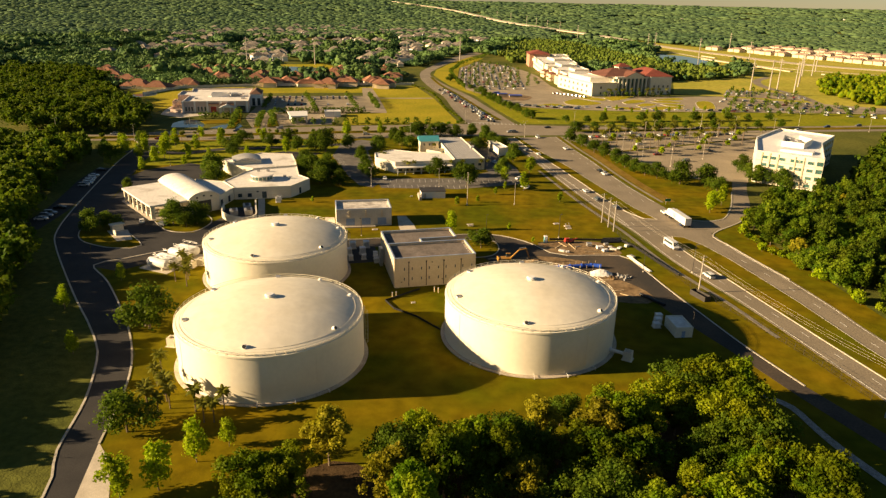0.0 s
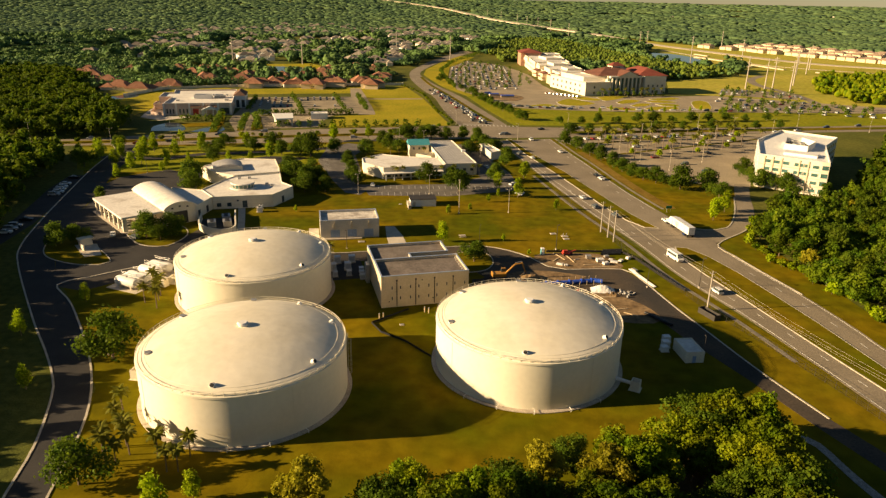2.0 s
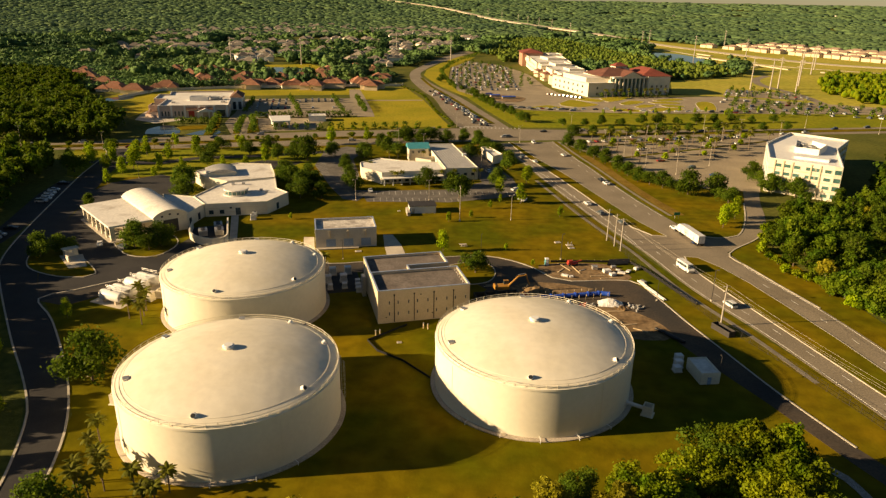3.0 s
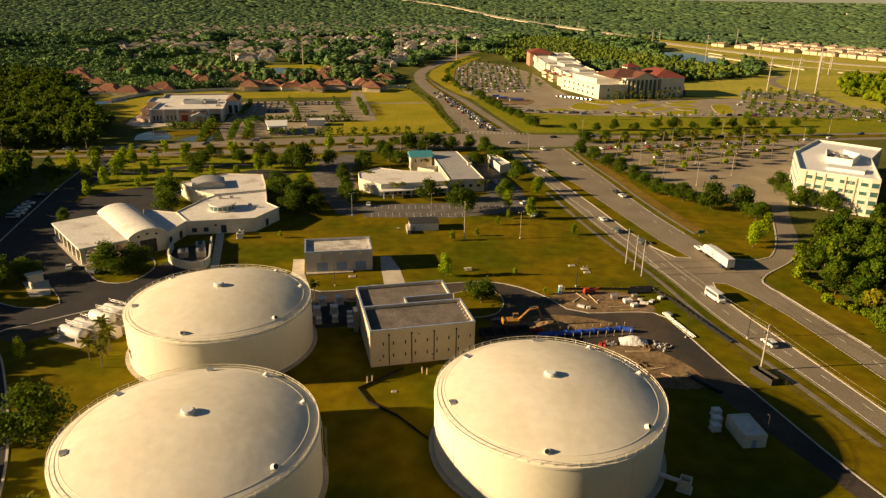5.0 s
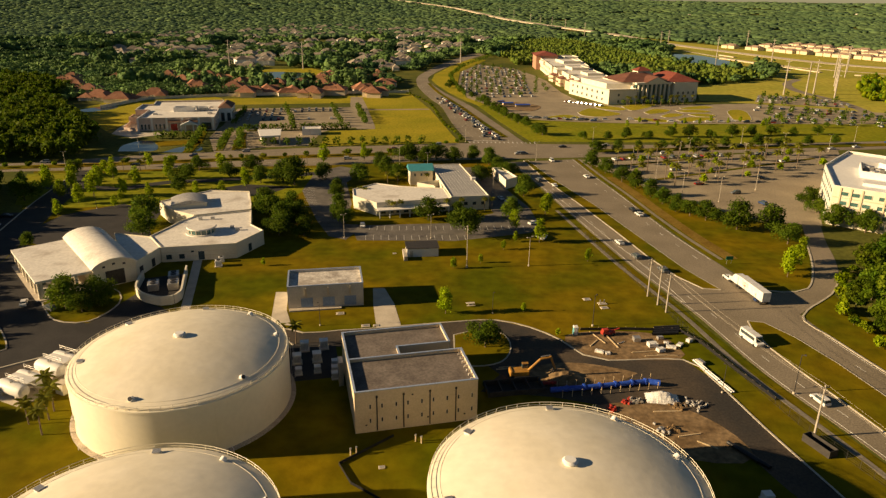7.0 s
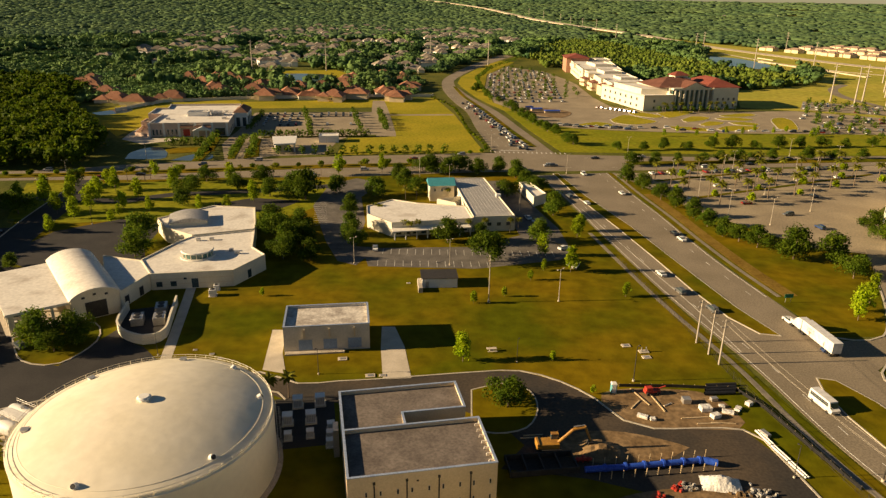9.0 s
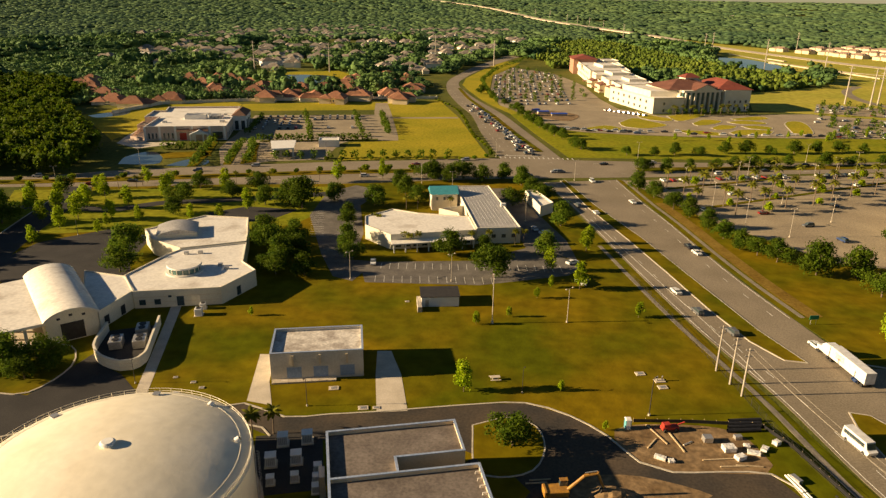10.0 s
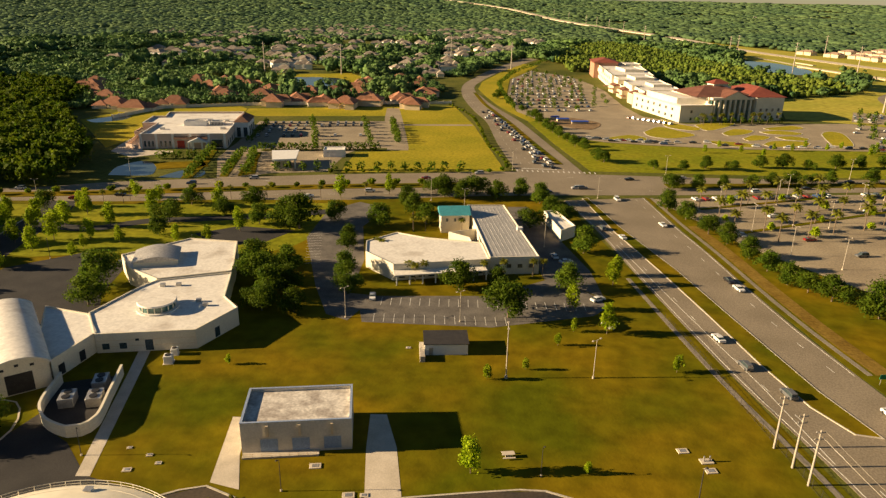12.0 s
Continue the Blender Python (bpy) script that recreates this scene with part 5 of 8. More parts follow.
HB2 = [tuple(P + hu * 26.01 + hv * 7), tuple(P + hu * 62 + hv * 7), tuple(P + hu * 62 + hv * 50), tuple(P + hu * 26.01 + hv * 50)]
part("wall", ring(HB2, 0.4, 0, 16.6), CREAM, hp)
HB3 = [tuple(P + hu * 62.01 + hv * 1), tuple(P + hu * 85 + hv * 1), tuple(P + hu * 92 + hv * 40), tuple(P + hu * 62.01 + hv * 50)]
part("wall", ring(HB3, 0.4, 0, 16.4), CREAM, hp)

for poly, tile in (([tuple(P + hu * 17 + hv * 9), tuple(P + hu * 64 + hv * 3), tuple(P + hu * 64 + hv * 48), tuple(P + hu * 20 + hv * 50)], BROWN_TILE), ([tuple(P + hu * 56 + hv * 4), tuple(P + hu * 86.5 + hv * 0), tuple(P + hu * 93.5 + hv * 42), tuple(P + hu * 58 + hv * 51)], RED_ROOF)):
    part("red_roof", hip(poly, 16.6, 6.4, 0.42), tile, hp, "red tiled hip roof")
cup = P + hu * 47 + hv * 30
part("cupola", boxed(-6, 6, -4.5, 4.5, 20, 24.0), CREAM, hp).matrix_basis = pose(cup.x, cup.y, 0, 0, 0, 23)
part("cupola_base", boxed(-8, 8, -6, 6, 18, 22.0), CREAM, hp).matrix_basis = pose(cup.x, cup.y, 0, 0, 0, 23)
part("cupola_roof", hip([(-7.5, -6), (7.5, -6), (7.5, 6), (-7.5, 6)], 24.0, 3.0, 0.49), RED_ROOF, hp).matrix_basis = pose(cup.x, cup.y, 0, 0, 0, 23)
# the portico: tall glass behind piers, under a pediment
PA = P + hu * 27 + hv * 3
for i in range(8):
    q = PA + hu * (2 + i * 4.2)
    part("portico_column", boxed(-0.6, 0.6, -0.6, 0.6, 0, 15.0), CREAM, hp).matrix_basis = pose(q.x, q.y, 0, 0, 0, 23)
part("portico_beam", slab([tuple(PA), tuple(PA + hu * 34), tuple(PA + hu * 34 + hv * 4), tuple(PA + hv * 4)], 15.0, 16.6), CREAM, hp)
part("portico_glass", slab([tuple(PA + hu * 0.8 + hv * 2.4), tuple(PA + hu * 33.2 + hv * 2.4), tuple(PA + hu * 33.2 + hv * 3.6), tuple(PA + hu * 0.8 + hv * 3.6)], 0.1, 15.0), GREEN_GLASS, hp, "tall dark green lobby glazing")
bm = bmesh.new()
pv = [bm.verts.new((*(PA + hu * a_ + hv * b_), z_)) for a_, b_, z_ in ((9, -0.6, 16.6), (29, -0.6, 16.6), (19, -0.6, 21.0), (9, 14, 16.6), (29, 14, 16.6), (19, 14, 21.0))]
for f in ((0, 1, 2), (5, 4, 3), (0, 3, 4, 1)):
    bm.faces.new([pv[k] for k in f])
part("pediment", bm, CREAM, hp, "cream gabled pediment")
bm = bmesh.new()
pv = [bm.verts.new((*(PA + hu * a_ + hv * b_), z_)) for a_, b_, z_ in ((8.4, -1, 16.7), (29.6, -1, 16.7), (19, -1, 21.3), (8.4, 15, 16.7), (29.6, 15, 16.7), (19, 15, 21.3))]
for f in ((0, 2, 5, 3), (2, 1, 4, 5)):
    bm.faces.new([pv[k] for k in f])
part("pediment_roof", bm, BROWN_TILE, hp)
for i in range(4):
    for z in (1.2, 6.4):
        opening(hp, HB3[0], HB3[1], 3.2 + i * 5.0, z, 2.0, 2.4, CREAM, GLASS, depth=0.2)
for z in (1.2, 6.4):
    opening(hp, HB[0], HB[1], 8.0, z, 2.0, 2.4, CREAM, GLASS, depth=0.2)
for i in range(7):
    for z in (2.0, 7.0):
        opening(hp, HB[3], HB[0], 6 + i * 9, z, 2.6, 2.4, CREAM, GLASS, depth=0.2)
WING = [(48, 728), (80, 742), (64, 850), (28, 842)]
part("wing_wall", ring(WING, 0.4, 0, 13.0), CREAM, hp)
part("wing_roof", slab(inset(WING, 0.3), 11.5, 12.2), MEMBRANE, hp)
WING2 = [(26, 842), (66, 850), (58, 985), (12, 975)]
part("wing_wall", ring(WING2, 0.4, 0, 13.8), CREAM, hp)
part("wing_roof", slab(inset(WING2, 0.3), 12.4, 13.0), MEMBRANE, hp)
part("red_roof", hip([(8, 940), (38, 945), (33, 990), (4, 984)], 16.5, 4), RED_ROOF, hp, "red tiled hip roof")
part("end_tower", slab([(10, 942), (36, 946), (31, 986), (6, 981)], 0, 16.5), mat("red_brown_render", (0.40, 0.20, 0.13), (0.46, 0.25, 0.17), rough=0.9), hp)
for (x, y, ww, dd) in ((40, 760, 8, 14), (30, 800, 10, 12), (18, 900, 7, 16), (60, 770, 10, 10)):
    part("roof_block", slab(rect(x, y, 16, ww, dd), 10, 13.6), CREAM, hp)
for x, y, ww, dd, z, h in ((58, 765, 16, 22, 12, 14.4), (46, 815, 18, 26, 12, 14.8), (40, 880, 20, 34, 13, 15.8), (44, 950, 18, 26, 13, 15.2)):
    part("upper_wall", ring(rect(x, y, 14, ww, dd), 0.4, z - 0.3, h), CREAM, hp)
    part("upper_roof", slab(inset(rect(x, y, 14, ww, dd), 0.3), h - 1.2, h - 0.7), MEMBRANE, hp)
for x, y, ww, dd, h in ((40, 742, 10, 14, 8.5), (33, 776, 10, 16, 7.0), (27, 812, 9, 16, 6.5), (46, 716, 8, 8, 10.5)):
    part("porch_wall", ring(rect(x, y, 14, ww, dd), 0.4, 0, h), STUCCO, hp)
    part("porch_roof", hip(rect(x, y, 14, ww + 1.5, dd + 1.5), h, 2.6), BROWN_TILE, hp, "brown red tiled porch roof")
for i in range(10):
    for z in (3.0, 8.0):
        if i < 4:
            opening(hp, WING[3], WING[0], 8 + i * 26, z, 4.0, 2.6, CREAM, GLASS, depth=0.2)
        opening(hp, WING2[3], WING2[0], 8 + i * 12, z, 4.0, 2.6, CREAM, GLASS, depth=0.2)
for i in range(4):
    part("awning", boxed(-3, 3, -2, 2, 4.0, 4.6), TERRACOTTA, hp).matrix_basis = pose(33 - i * 4, 762 + i * 24, 0, 0, 0, 100)

for x, y, l_, a in ((-14, 642, 9, 20), (-2, 634, 12, 15), (-20, 650, 6, 40)):
    q = thing("tarpaulin", "bright blue tarpaulin over stacked site material", "tarpaulin", pose(x, y, 0.2, 0, 0, a), group="blue site covers")
    part("stack", boxed(-l_ / 2, l_ / 2, -1.6, 1.6, 0, 1.6, taper=0.3), LUMBER, q)
    part("sheet", boxed(-l_ / 2 - 0.2, l_ / 2 + 0.2, -1.8, 1.8, 1.5, 2.0, taper=0.5), BLUE_PIPE, q)

# ---- office building ----
OF = [(120.5, 347.5), (143.5, 333.5), (146.5, 332.5), (161, 374), (177, 399), (154, 417), (131.4, 385)]
ob_ = building("office_building", "four-storey cream office building with strip windows and glazed corners", OF, 14.8, CREAM, WHITE, 0.9, WHITE)
OU = Vector(OF[1]) - Vector(OF[0])
for z in range(4):
    for k in range(6):
        opening(ob_, OF[0], OF[1], (3.0, 6.6, 10.6, 15.6, 19.4, 23.2)[k], 1.2 + z * 3.65, (2.6, 2.9, 2.9, 4.4, 2.9, 2.9)[k], 1.7, CREAM, GREEN_GLASS, depth=0.15)
    opening(ob_, OF[1], OF[2], 0.15, 1.0 + z * 3.65, 3.0, 2.2, CREAM, GREEN_GLASS, depth=0.15)
    for k in range(9):
        opening(ob_, OF[2], OF[3], 2.0 + k * 4.6, 1.1 + z * 3.65, 3.9, 2.0, CREAM, GREEN_GLASS, depth=0.15)
    for k in range(5):
        opening(ob_, OF[3], OF[4], 2.0 + k * 5.4, 1.1 + z * 3.65, 4.2, 2.0, CREAM, GREEN_GLASS, depth=0.15)
    for k in range(7):
        opening(ob_, OF[6], OF[0], 1.0 + k * 5.4, 1.1 + z * 3.65, 4.6, 2.2, WHITE, GREEN_GLASS, depth=0.15)
for k in range(5):
    q = Vector(OF[0]).lerp(Vector(OF[1]), (0.1, 0.235, 0.375, 0.66, 0.8)[k])
    part("pier", boxed(-0.3, 0.3, -0.35, 0.3, 0, 15.2), STUCCO, ob_).matrix_basis = pose(q.x, q.y, 0, 0, 0, -31)
for z in range(1, 4):
    part("band", boxed(0.1, OU.length - 0.1, -0.12, 0.02, z * 3.65 + 0.2, z * 3.65 + 0.55), STUCCO, ob_).matrix_basis = Matrix.Translation((*OF[0], 0)) @ Matrix.Rotation(math.atan2(OU.y, OU.x), 4, "Z")
PH = [(138, 366), (147, 360.5), (156, 374), (153, 384), (145, 384)]
part("penthouse", ring(PH, 0.4, 14.8, 17.6), WHITE, ob_, "white open-topped screen round the roof plant")
part("penthouse_floor", slab(inset(PH, 0.45), 14.7, 14.95), STEEL_DARK, ob_)
for x, y in ((145, 370), (149, 374), (147, 379)):
    part("roof_plant", boxed(-1.4, 1.4, -1.2, 1.2, 14.95, 17.0, bevel=0.15), GALV, ob_).matrix_basis = pose(x, y, 0, 0, 0, 25)
part("roof_step", slab([(133, 352), (145.5, 345), (149, 351.5), (136.5, 358.5)], 14.8, 16.0), WHITE, ob_)

# ---- trees ----
rs = np.random.RandomState(7)


def cloud(n, lobes, size, up=0.25, seed=0, fill=0.35, stray=0.55):
    """Leaf sprays over the lobes of a crown: lobes are rows of x, y, z, radius, height factor."""
    r = np.random.RandomState(seed)
    lob = np.array(lobes, float)
    k = r.choice(len(lob), n, p=lob[:, 3] ** 2 / (lob[:, 3] ** 2).sum())
    d = r.normal(size=(n, 3))
    d[:, 2] += up
    d /= np.linalg.norm(d, axis=1)[:, None]
    rad = lob[k, 3] * (1 - fill * r.rand(n) ** 2 + 0.2 * r.normal(size=n))
    c = lob[k, :3] + d * rad[:, None] * np.stack([np.ones(n), np.ones(n), lob[k, 4]], 1)
    nn = d + stray * r.normal(size=(n, 3))
    nn /= np.linalg.norm(nn, axis=1)[:, None]
    a = np.cross(nn, r.normal(size=(n, 3)))
    a /= np.linalg.norm(a, axis=1)[:, None]
    b = np.cross(nn, a)
    s = size * (0.55 + 0.9 * r.rand(n))[:, None]
    q = np.stack([c - a * s * 0.6 - b * s * 0.25, c + b * s * (0.3 + 0.3 * r.rand(n, 1)) - a * s * 0.1, c + a * s * 0.65 + b * s * 0.1 * r.normal(size=(n, 1)), c - b * s * (0.35 + 0.3 * r.rand(n, 1)) + a * s * 0.15], 1)
    q[:, 1] += nn * s * 0.15
    return q


def crown_lobes(seed, R, z0, z1, count, spread=0.62, lobe=0.5, flat=0.8):
    r = np.random.RandomState(seed)
    out = [(0, 0, (z0 + z1) / 2, R * 0.5, flat)]
    p1, p2 = r.rand() * 6.28, r.rand() * 6.28
    for i in range(count):
        a = i * 2.4 + r.rand()
        h = r.rand()
        w_ = math.sin(math.pi * (0.18 + 0.72 * h)) * spread * R * (0.55 + 0.55 * r.rand()) * (0.92 + 0.26 * math.sin(2 * a + p1) + 0.24 * math.sin(3 * a + p2))
        out.append((w_ * math.cos(a), w_ * math.sin(a), z0 + (z1 - z0) * (0.12 + 0.78 * h), R * lobe * (0.5 + 0.75 * r.rand()), flat * (0.7 + 0.6 * r.rand())))
    return out


def trunk_mesh(seed, h, r0, limbs, reach, zs):
    r = np.random.RandomState(seed)
    bm = bmesh.new()
    tube(bm, (0, 0, -0.3), (0.1, 0.05, h * 0.5), r0, 8, r0 * 0.7)
    tube(bm, (0.1, 0.05, h * 0.5), (0.0, 0.2, h * 0.92), r0 * 0.7, 7, r0 * 0.2)
    for i in range(limbs):
        a = i * 2.4 + r.rand()
        z = h * (zs + (0.75 - zs) * i / limbs)
        tube(bm, (0.08, 0.05, z), (reach * math.cos(a), reach * math.sin(a), z + reach * (0.4 + 0.4 * r.rand())), r0 * 0.4, 5, r0 * 0.1)
    return bm


def tree(name, label, seed, R, h, z0, leaves, n, size, count, limbs=6, flat=0.8, spread=0.62, lobe=0.5, r0=0.22, up=0.25):
    t = thing(name, label, "tree", pose(0, 0, 0))
    part("trunk", trunk_mesh(seed, h, r0, limbs, R * 0.65, max(0.2, z0 / h)), BARK, t)
    quads("crown", cloud(n, crown_lobes(seed, R, z0, h, count, spread, lobe, flat), size, up, seed), leaves, t)
    return t


used = set()


def plant(proto, x, y, s=1.0, turn=None, group="", z=0.0, tall=1.0):
    """The first planting moves the tree itself, the next ones copy it."""
    turn = rs.rand() * 360 if turn is None else turn
    m = pose(x, y, z, 0, 0, turn)
    if proto.name in used:
        q = copy_thing(proto, m)
    else:
        used.add(proto.name)
        q = proto
        q.matrix_basis = m
    q.scale = (s, s, s * tall)
    if group:
        q["group"] = group
    return q


oak = [tree("oak_tree", "dark green spreading oak tree with dense crown", 11 + i, 4.8, 8.2, 1.2, OAK_LEAF, 3600, 0.4, 30, spread=0.85, lobe=0.36, r0=0.25) for i in range(3)]
elm = [tree("young_tree", "light green young tree with airy upright crown", 21 + i, 2.3, 8.2, 1.0, BRIGHT_LEAF, 1250, 0.38, 22, flat=1.4, spread=0.7, lobe=0.36, r0=0.1) for i in range(3)]
big = [tree("woodland_tree", lab, 31 + i, R, h, z0, lf, 6800, 0.43, 60, limbs=9, r0=0.28, spread=1.12, lobe=0.26, flat=1.0) for i, (R, h, z0, lf, lab) in enumerate((
    (5.2, 13.5, 3.0, WOOD_LEAF, "tall green woodland tree with an uneven leafy crown"), (4.4, 15.0, 4.0, WOOD_LEAF, "tall slender green woodland tree"),
    (5.8, 11.5, 2.5, OAK_LEAF, "broad dark green woodland oak"), (4.2, 12.5, 3.5, OLIVE_LEAF, "yellow olive woodland tree with a loose crown")))]
wood = [tree("forest_tree", lab, 41 + i, R, h, z0, lf, 2600, 0.64, 32, limbs=5, r0=0.26, spread=1.05, lobe=0.3, flat=1.0) for i, (R, h, z0, lf, lab) in enumerate((
    (5.0, 13.0, 2.0, FOREST_LEAF, "green forest tree with a dense rounded crown"), (4.4, 15.5, 3.0, OAK_LEAF, "tall dark green forest tree"),
    (5.6, 11.0, 1.5, FOREST_LEAF, "broad green forest tree"), (4.0, 12.0, 2.0, OLIVE_LEAF, "olive yellow forest tree with loose crown")))]
bush = [tree("bush", "low light green shrub at the wood's edge", 51 + i, 2.0, 2.8, 0.2, (WOOD_LEAF, BRIGHT_LEAF)[i], 380, 0.55, 6, limbs=3, r0=0.06) for i in range(2)]


def palm(name, label, h, seed, fr=3.0, n=15, single=True):
    t = thing(name, label, "palm tree", pose(0, 0, 0))
    bm = bmesh.new()
    tube(bm, (0, 0, -0.2), (0.1, 0.05, h * 0.5), 0.2, 8, 0.16)
    tube(bm, (0.1, 0.05, h * 0.5), (0.05, 0.1, h), 0.16, 8, 0.14)
    part("trunk", bm, BARK, t, "slim brown palm trunk")
    r = np.random.RandomState(seed)
    me = None
    for i in range(n):
        a, lift = i * 2.399, 0.9 - 1.5 * i / n
        if me is None:
            bm = bmesh.new()
            prev = None
            for k in range(7):
                s = k / 6
                c = Vector((fr * s * (1 - 0.12 * s), 0, fr * (0.35 * s - 0.62 * s * s)))
                wd = fr * 0.2 * math.sin(math.pi * (0.12 + 0.86 * s)) + 0.02
                row = [bm.verts.new(c + Vector((0.1, -wd, -0.35 * wd))), bm.verts.new(c), bm.verts.new(c + Vector((0.1, wd, -0.35 * wd)))]
                if prev:
                    bm.faces.new((prev[0], row[0], row[1], prev[1]))
                    bm.faces.new((prev[1], row[1], row[2], prev[2]))
                prev = row
            me = bpy.data.meshes.new("frond")
            bm.to_mesh(me)
            bm.free()
        if not single:
            head = bmesh.new() if i == 0 else head
            old = len(head.verts)
            head.from_mesh(me)
            head.verts.ensure_lookup_table()
            bmesh.ops.transform(head, matrix=Matrix.Translation((0.05, 0.1, h)) @ Matrix.Rotation(a, 4, "Z") @ Matrix.Rotation(-lift * 0.75 - 0.1 * r.rand(), 4, "Y"), verts=head.verts[old:])
            if i == n - 1:
                tagged(part("head", head, PALM_LEAF, t), kind="stuff")
            continue
        piece("frond", me, PALM_LEAF, t, m=Matrix.Translation((0.05, 0.1, h)) @ Matrix.Rotation(a, 4, "Z") @ Matrix.Rotation(-lift * 0.75 - 0.1 * r.rand(), 4, "Y"))
    return t


palms = [palm("palm_tree", "slender palm with a round head of fronds", 5.6, 3, 2.7, 18), palm("palm_tree", "tall palm with drooping fronds", 8.0, 4, 2.8, 22, single=False)]

OAKS = [(-75.4, 381, 1.1), (-80.6, 360, 0.8), (-71.5, 330, 0.9), (-66.5, 317.5, 0.8), (-57.9, 387, 1.0), (-58.9, 427, 1.1), (-45.5, 433, 1.1), (-35.8, 428.7, 1.0), (-17, 427, 1.1), (-18.5, 391.5, 0.9), (-35, 328, 1.05), (-23.5, 329.7, 0.9), (-18.5, 312, 1.2), (-3.3, 334.5, 1.0), (1.8, 369, 1.1), (-154.7, 367, 1.1), (-137.8, 378.6, 0.9), (-158, 341, 0.75), (-140.8, 306.4, 1.2), (-134.5, 293.5, 1.1), (-103.3, 370.5, 1.6), (-110, 374, 1.3), (-79, 354, 0.7)]
OAKS_2 = [(-103, 332, 1.0), (-95.6, 320, 1.1), (-91, 332, 0.9), (-84, 315, 1.0), (-86, 301, 0.95), (-77, 302, 0.9), (-88, 310, 1.1), (-68.8, 107, 1.0), (-87.6, 150.2, 1.35), (-148.5, 220, 1.0), (-144, 225, 0.8), (-123, 232.6, 1.05), (-115, 235.5, 1.0), (-117, 231, 0.8), (-167, 277, 0.6), (-178.6, 310, 0.8), (-6.2, 226.6, 0.95), (-164, 325, 0.6), (-166, 333, 0.6), (-64, 432, 0.9), (-51, 425, 1.0), (-26, 436, 0.9)]
OAKS_3 = [(-212, 370, 0.9), (-200, 376, 0.8), (-172, 388, 0.9), (-158, 389, 0.8), (-146, 389, 1.0), (-132, 393, 0.9), (-150, 352, 0.8), (-170, 342, 0.9), (-192, 332, 1.0), (-206, 328, 1.1), (-217, 342, 1.0), (-120, 372, 0.9), (-94, 384, 0.9), (-66, 398, 1.0), (-72, 412, 1.0), (-6, 402, 0.9), (-12, 412, 0.9), (36, 429.6, 1.0), (48, 401, 1.0), (57.6, 376.7, 0.9), (64.4, 355, 0.9), (74, 344.5, 1.0), (83.3, 334.7, 1.25), (95, 334.3, 1.2), (97, 320, 0.9), (122.7, 373, 1.0), (121.4, 343, 1.0), (42, 418, 0.9), (53, 391, 0.9), (61, 366, 0.8), (69, 350, 0.8), (126, 352, 0.9), (131, 338, 1.0), (122, 362, 0.8)]
HEDGE = [(37, 505), (52, 507), (64, 513), (77.5, 513), (93, 523), (105, 525), (118, 526), (133, 532), (146, 536), (160, 541), (175, 545), (192, 550), (42, 466), (54, 470), (66, 475), (80, 481), (90, 484), (100, 488), (110, 492), (120, 497), (140, 502), (155, 507), (172, 512), (190, 518), (-35, 645), (-24, 608), (-14.5, 580), (-4, 553), (1.5, 544), (8.5, 518), (12, 514), (-73, 742), (-60, 712), (-46, 677), (-30, 628), (-19, 594), (-9, 566)]
for k, (x, y, s) in enumerate(OAKS + OAKS_2 + OAKS_3):
    if x < -140 and y > 300 and k % 3:
        plant(elm[k % 3], x, y, s * 1.15, group="young trees", tall=0.95)
    else:
        plant(oak[k % 3], x, y, s * (0.92 + 0.16 * rs.rand()), group="grounds oaks")
for k, (x, y) in enumerate(HEDGE):
    plant(oak[k % 3], x, y, 0.62 + 0.3 * rs.rand(), group="road-side oaks")
ELMS = [(-201, 353, 1.0), (-181.5, 338, 1.2), (-190, 367, 1.1), (-181, 327, 0.9), (-123, 362, 1.0), (-128, 348, 0.7), (-139, 345.5, 0.7), (-216.6, 357, 0.9), (-102, 414, 1.1), (-1.3, 321, 1.0), (10.7, 342, 1.1), (8, 308, 1.1), (-18.4, 244.6, 0.95), (-186.5, 393, 0.8), (-83, 424, 1.2), (-54, 91.6, 1.25), (-59.3, 88.4, 1.2), (-51, 100, 1.15), (-47, 105.5, 0.75), (-98.6, 134.7, 0.75), (-116.4, 157.8, 0.9), (-112.3, 179, 0.7), (86, 287, 1.2), (94, 300, 1.2), (88, 293, 1.0), (12, 350, 0.9), (-206, 343, 1.1), (-196, 345, 0.9), (-188, 352, 1.1), (-172, 356, 1.0), (-165, 372, 1.1)]
for k, (x, y, s) in enumerate(ELMS):
    plant(elm[k % 3], x, y, s * (1.2 if y > 320 and x < -100 else 1.0), group="young trees")
for k, (x, y) in enumerate(((-19.8, 278.3), (23.8, 291.3), (-80.8, 271.7), (-0.6, 307.3), (-4.4, 298.7), (3, 249), (-11.5, 284.7), (12, 235.5))):
    plant(elm[k % 3], x, y, (0.5, 0.6, 0.35, 0.5, 0.45, 0.35, 0.4, 0.3)[k], group="saplings")
for k, (x, y) in enumerate(((-68, 352), (-65.5, 350.6), (-52, 333), (-49.4, 331.5), (-47, 334), (-29, 338.5), (-23, 341), (-14, 343.5), (-11, 344.5), (-61, 377.5), (-56.6, 378.6), (-43, 380), (-193.7, 382), (-186, 384), (-186, 388.5), (-146.6, 401), (-139, 403), (-132, 405), (-110, 411), (-93, 421))):
    plant(palms[1], x, y, 0.65, group="garden palms")
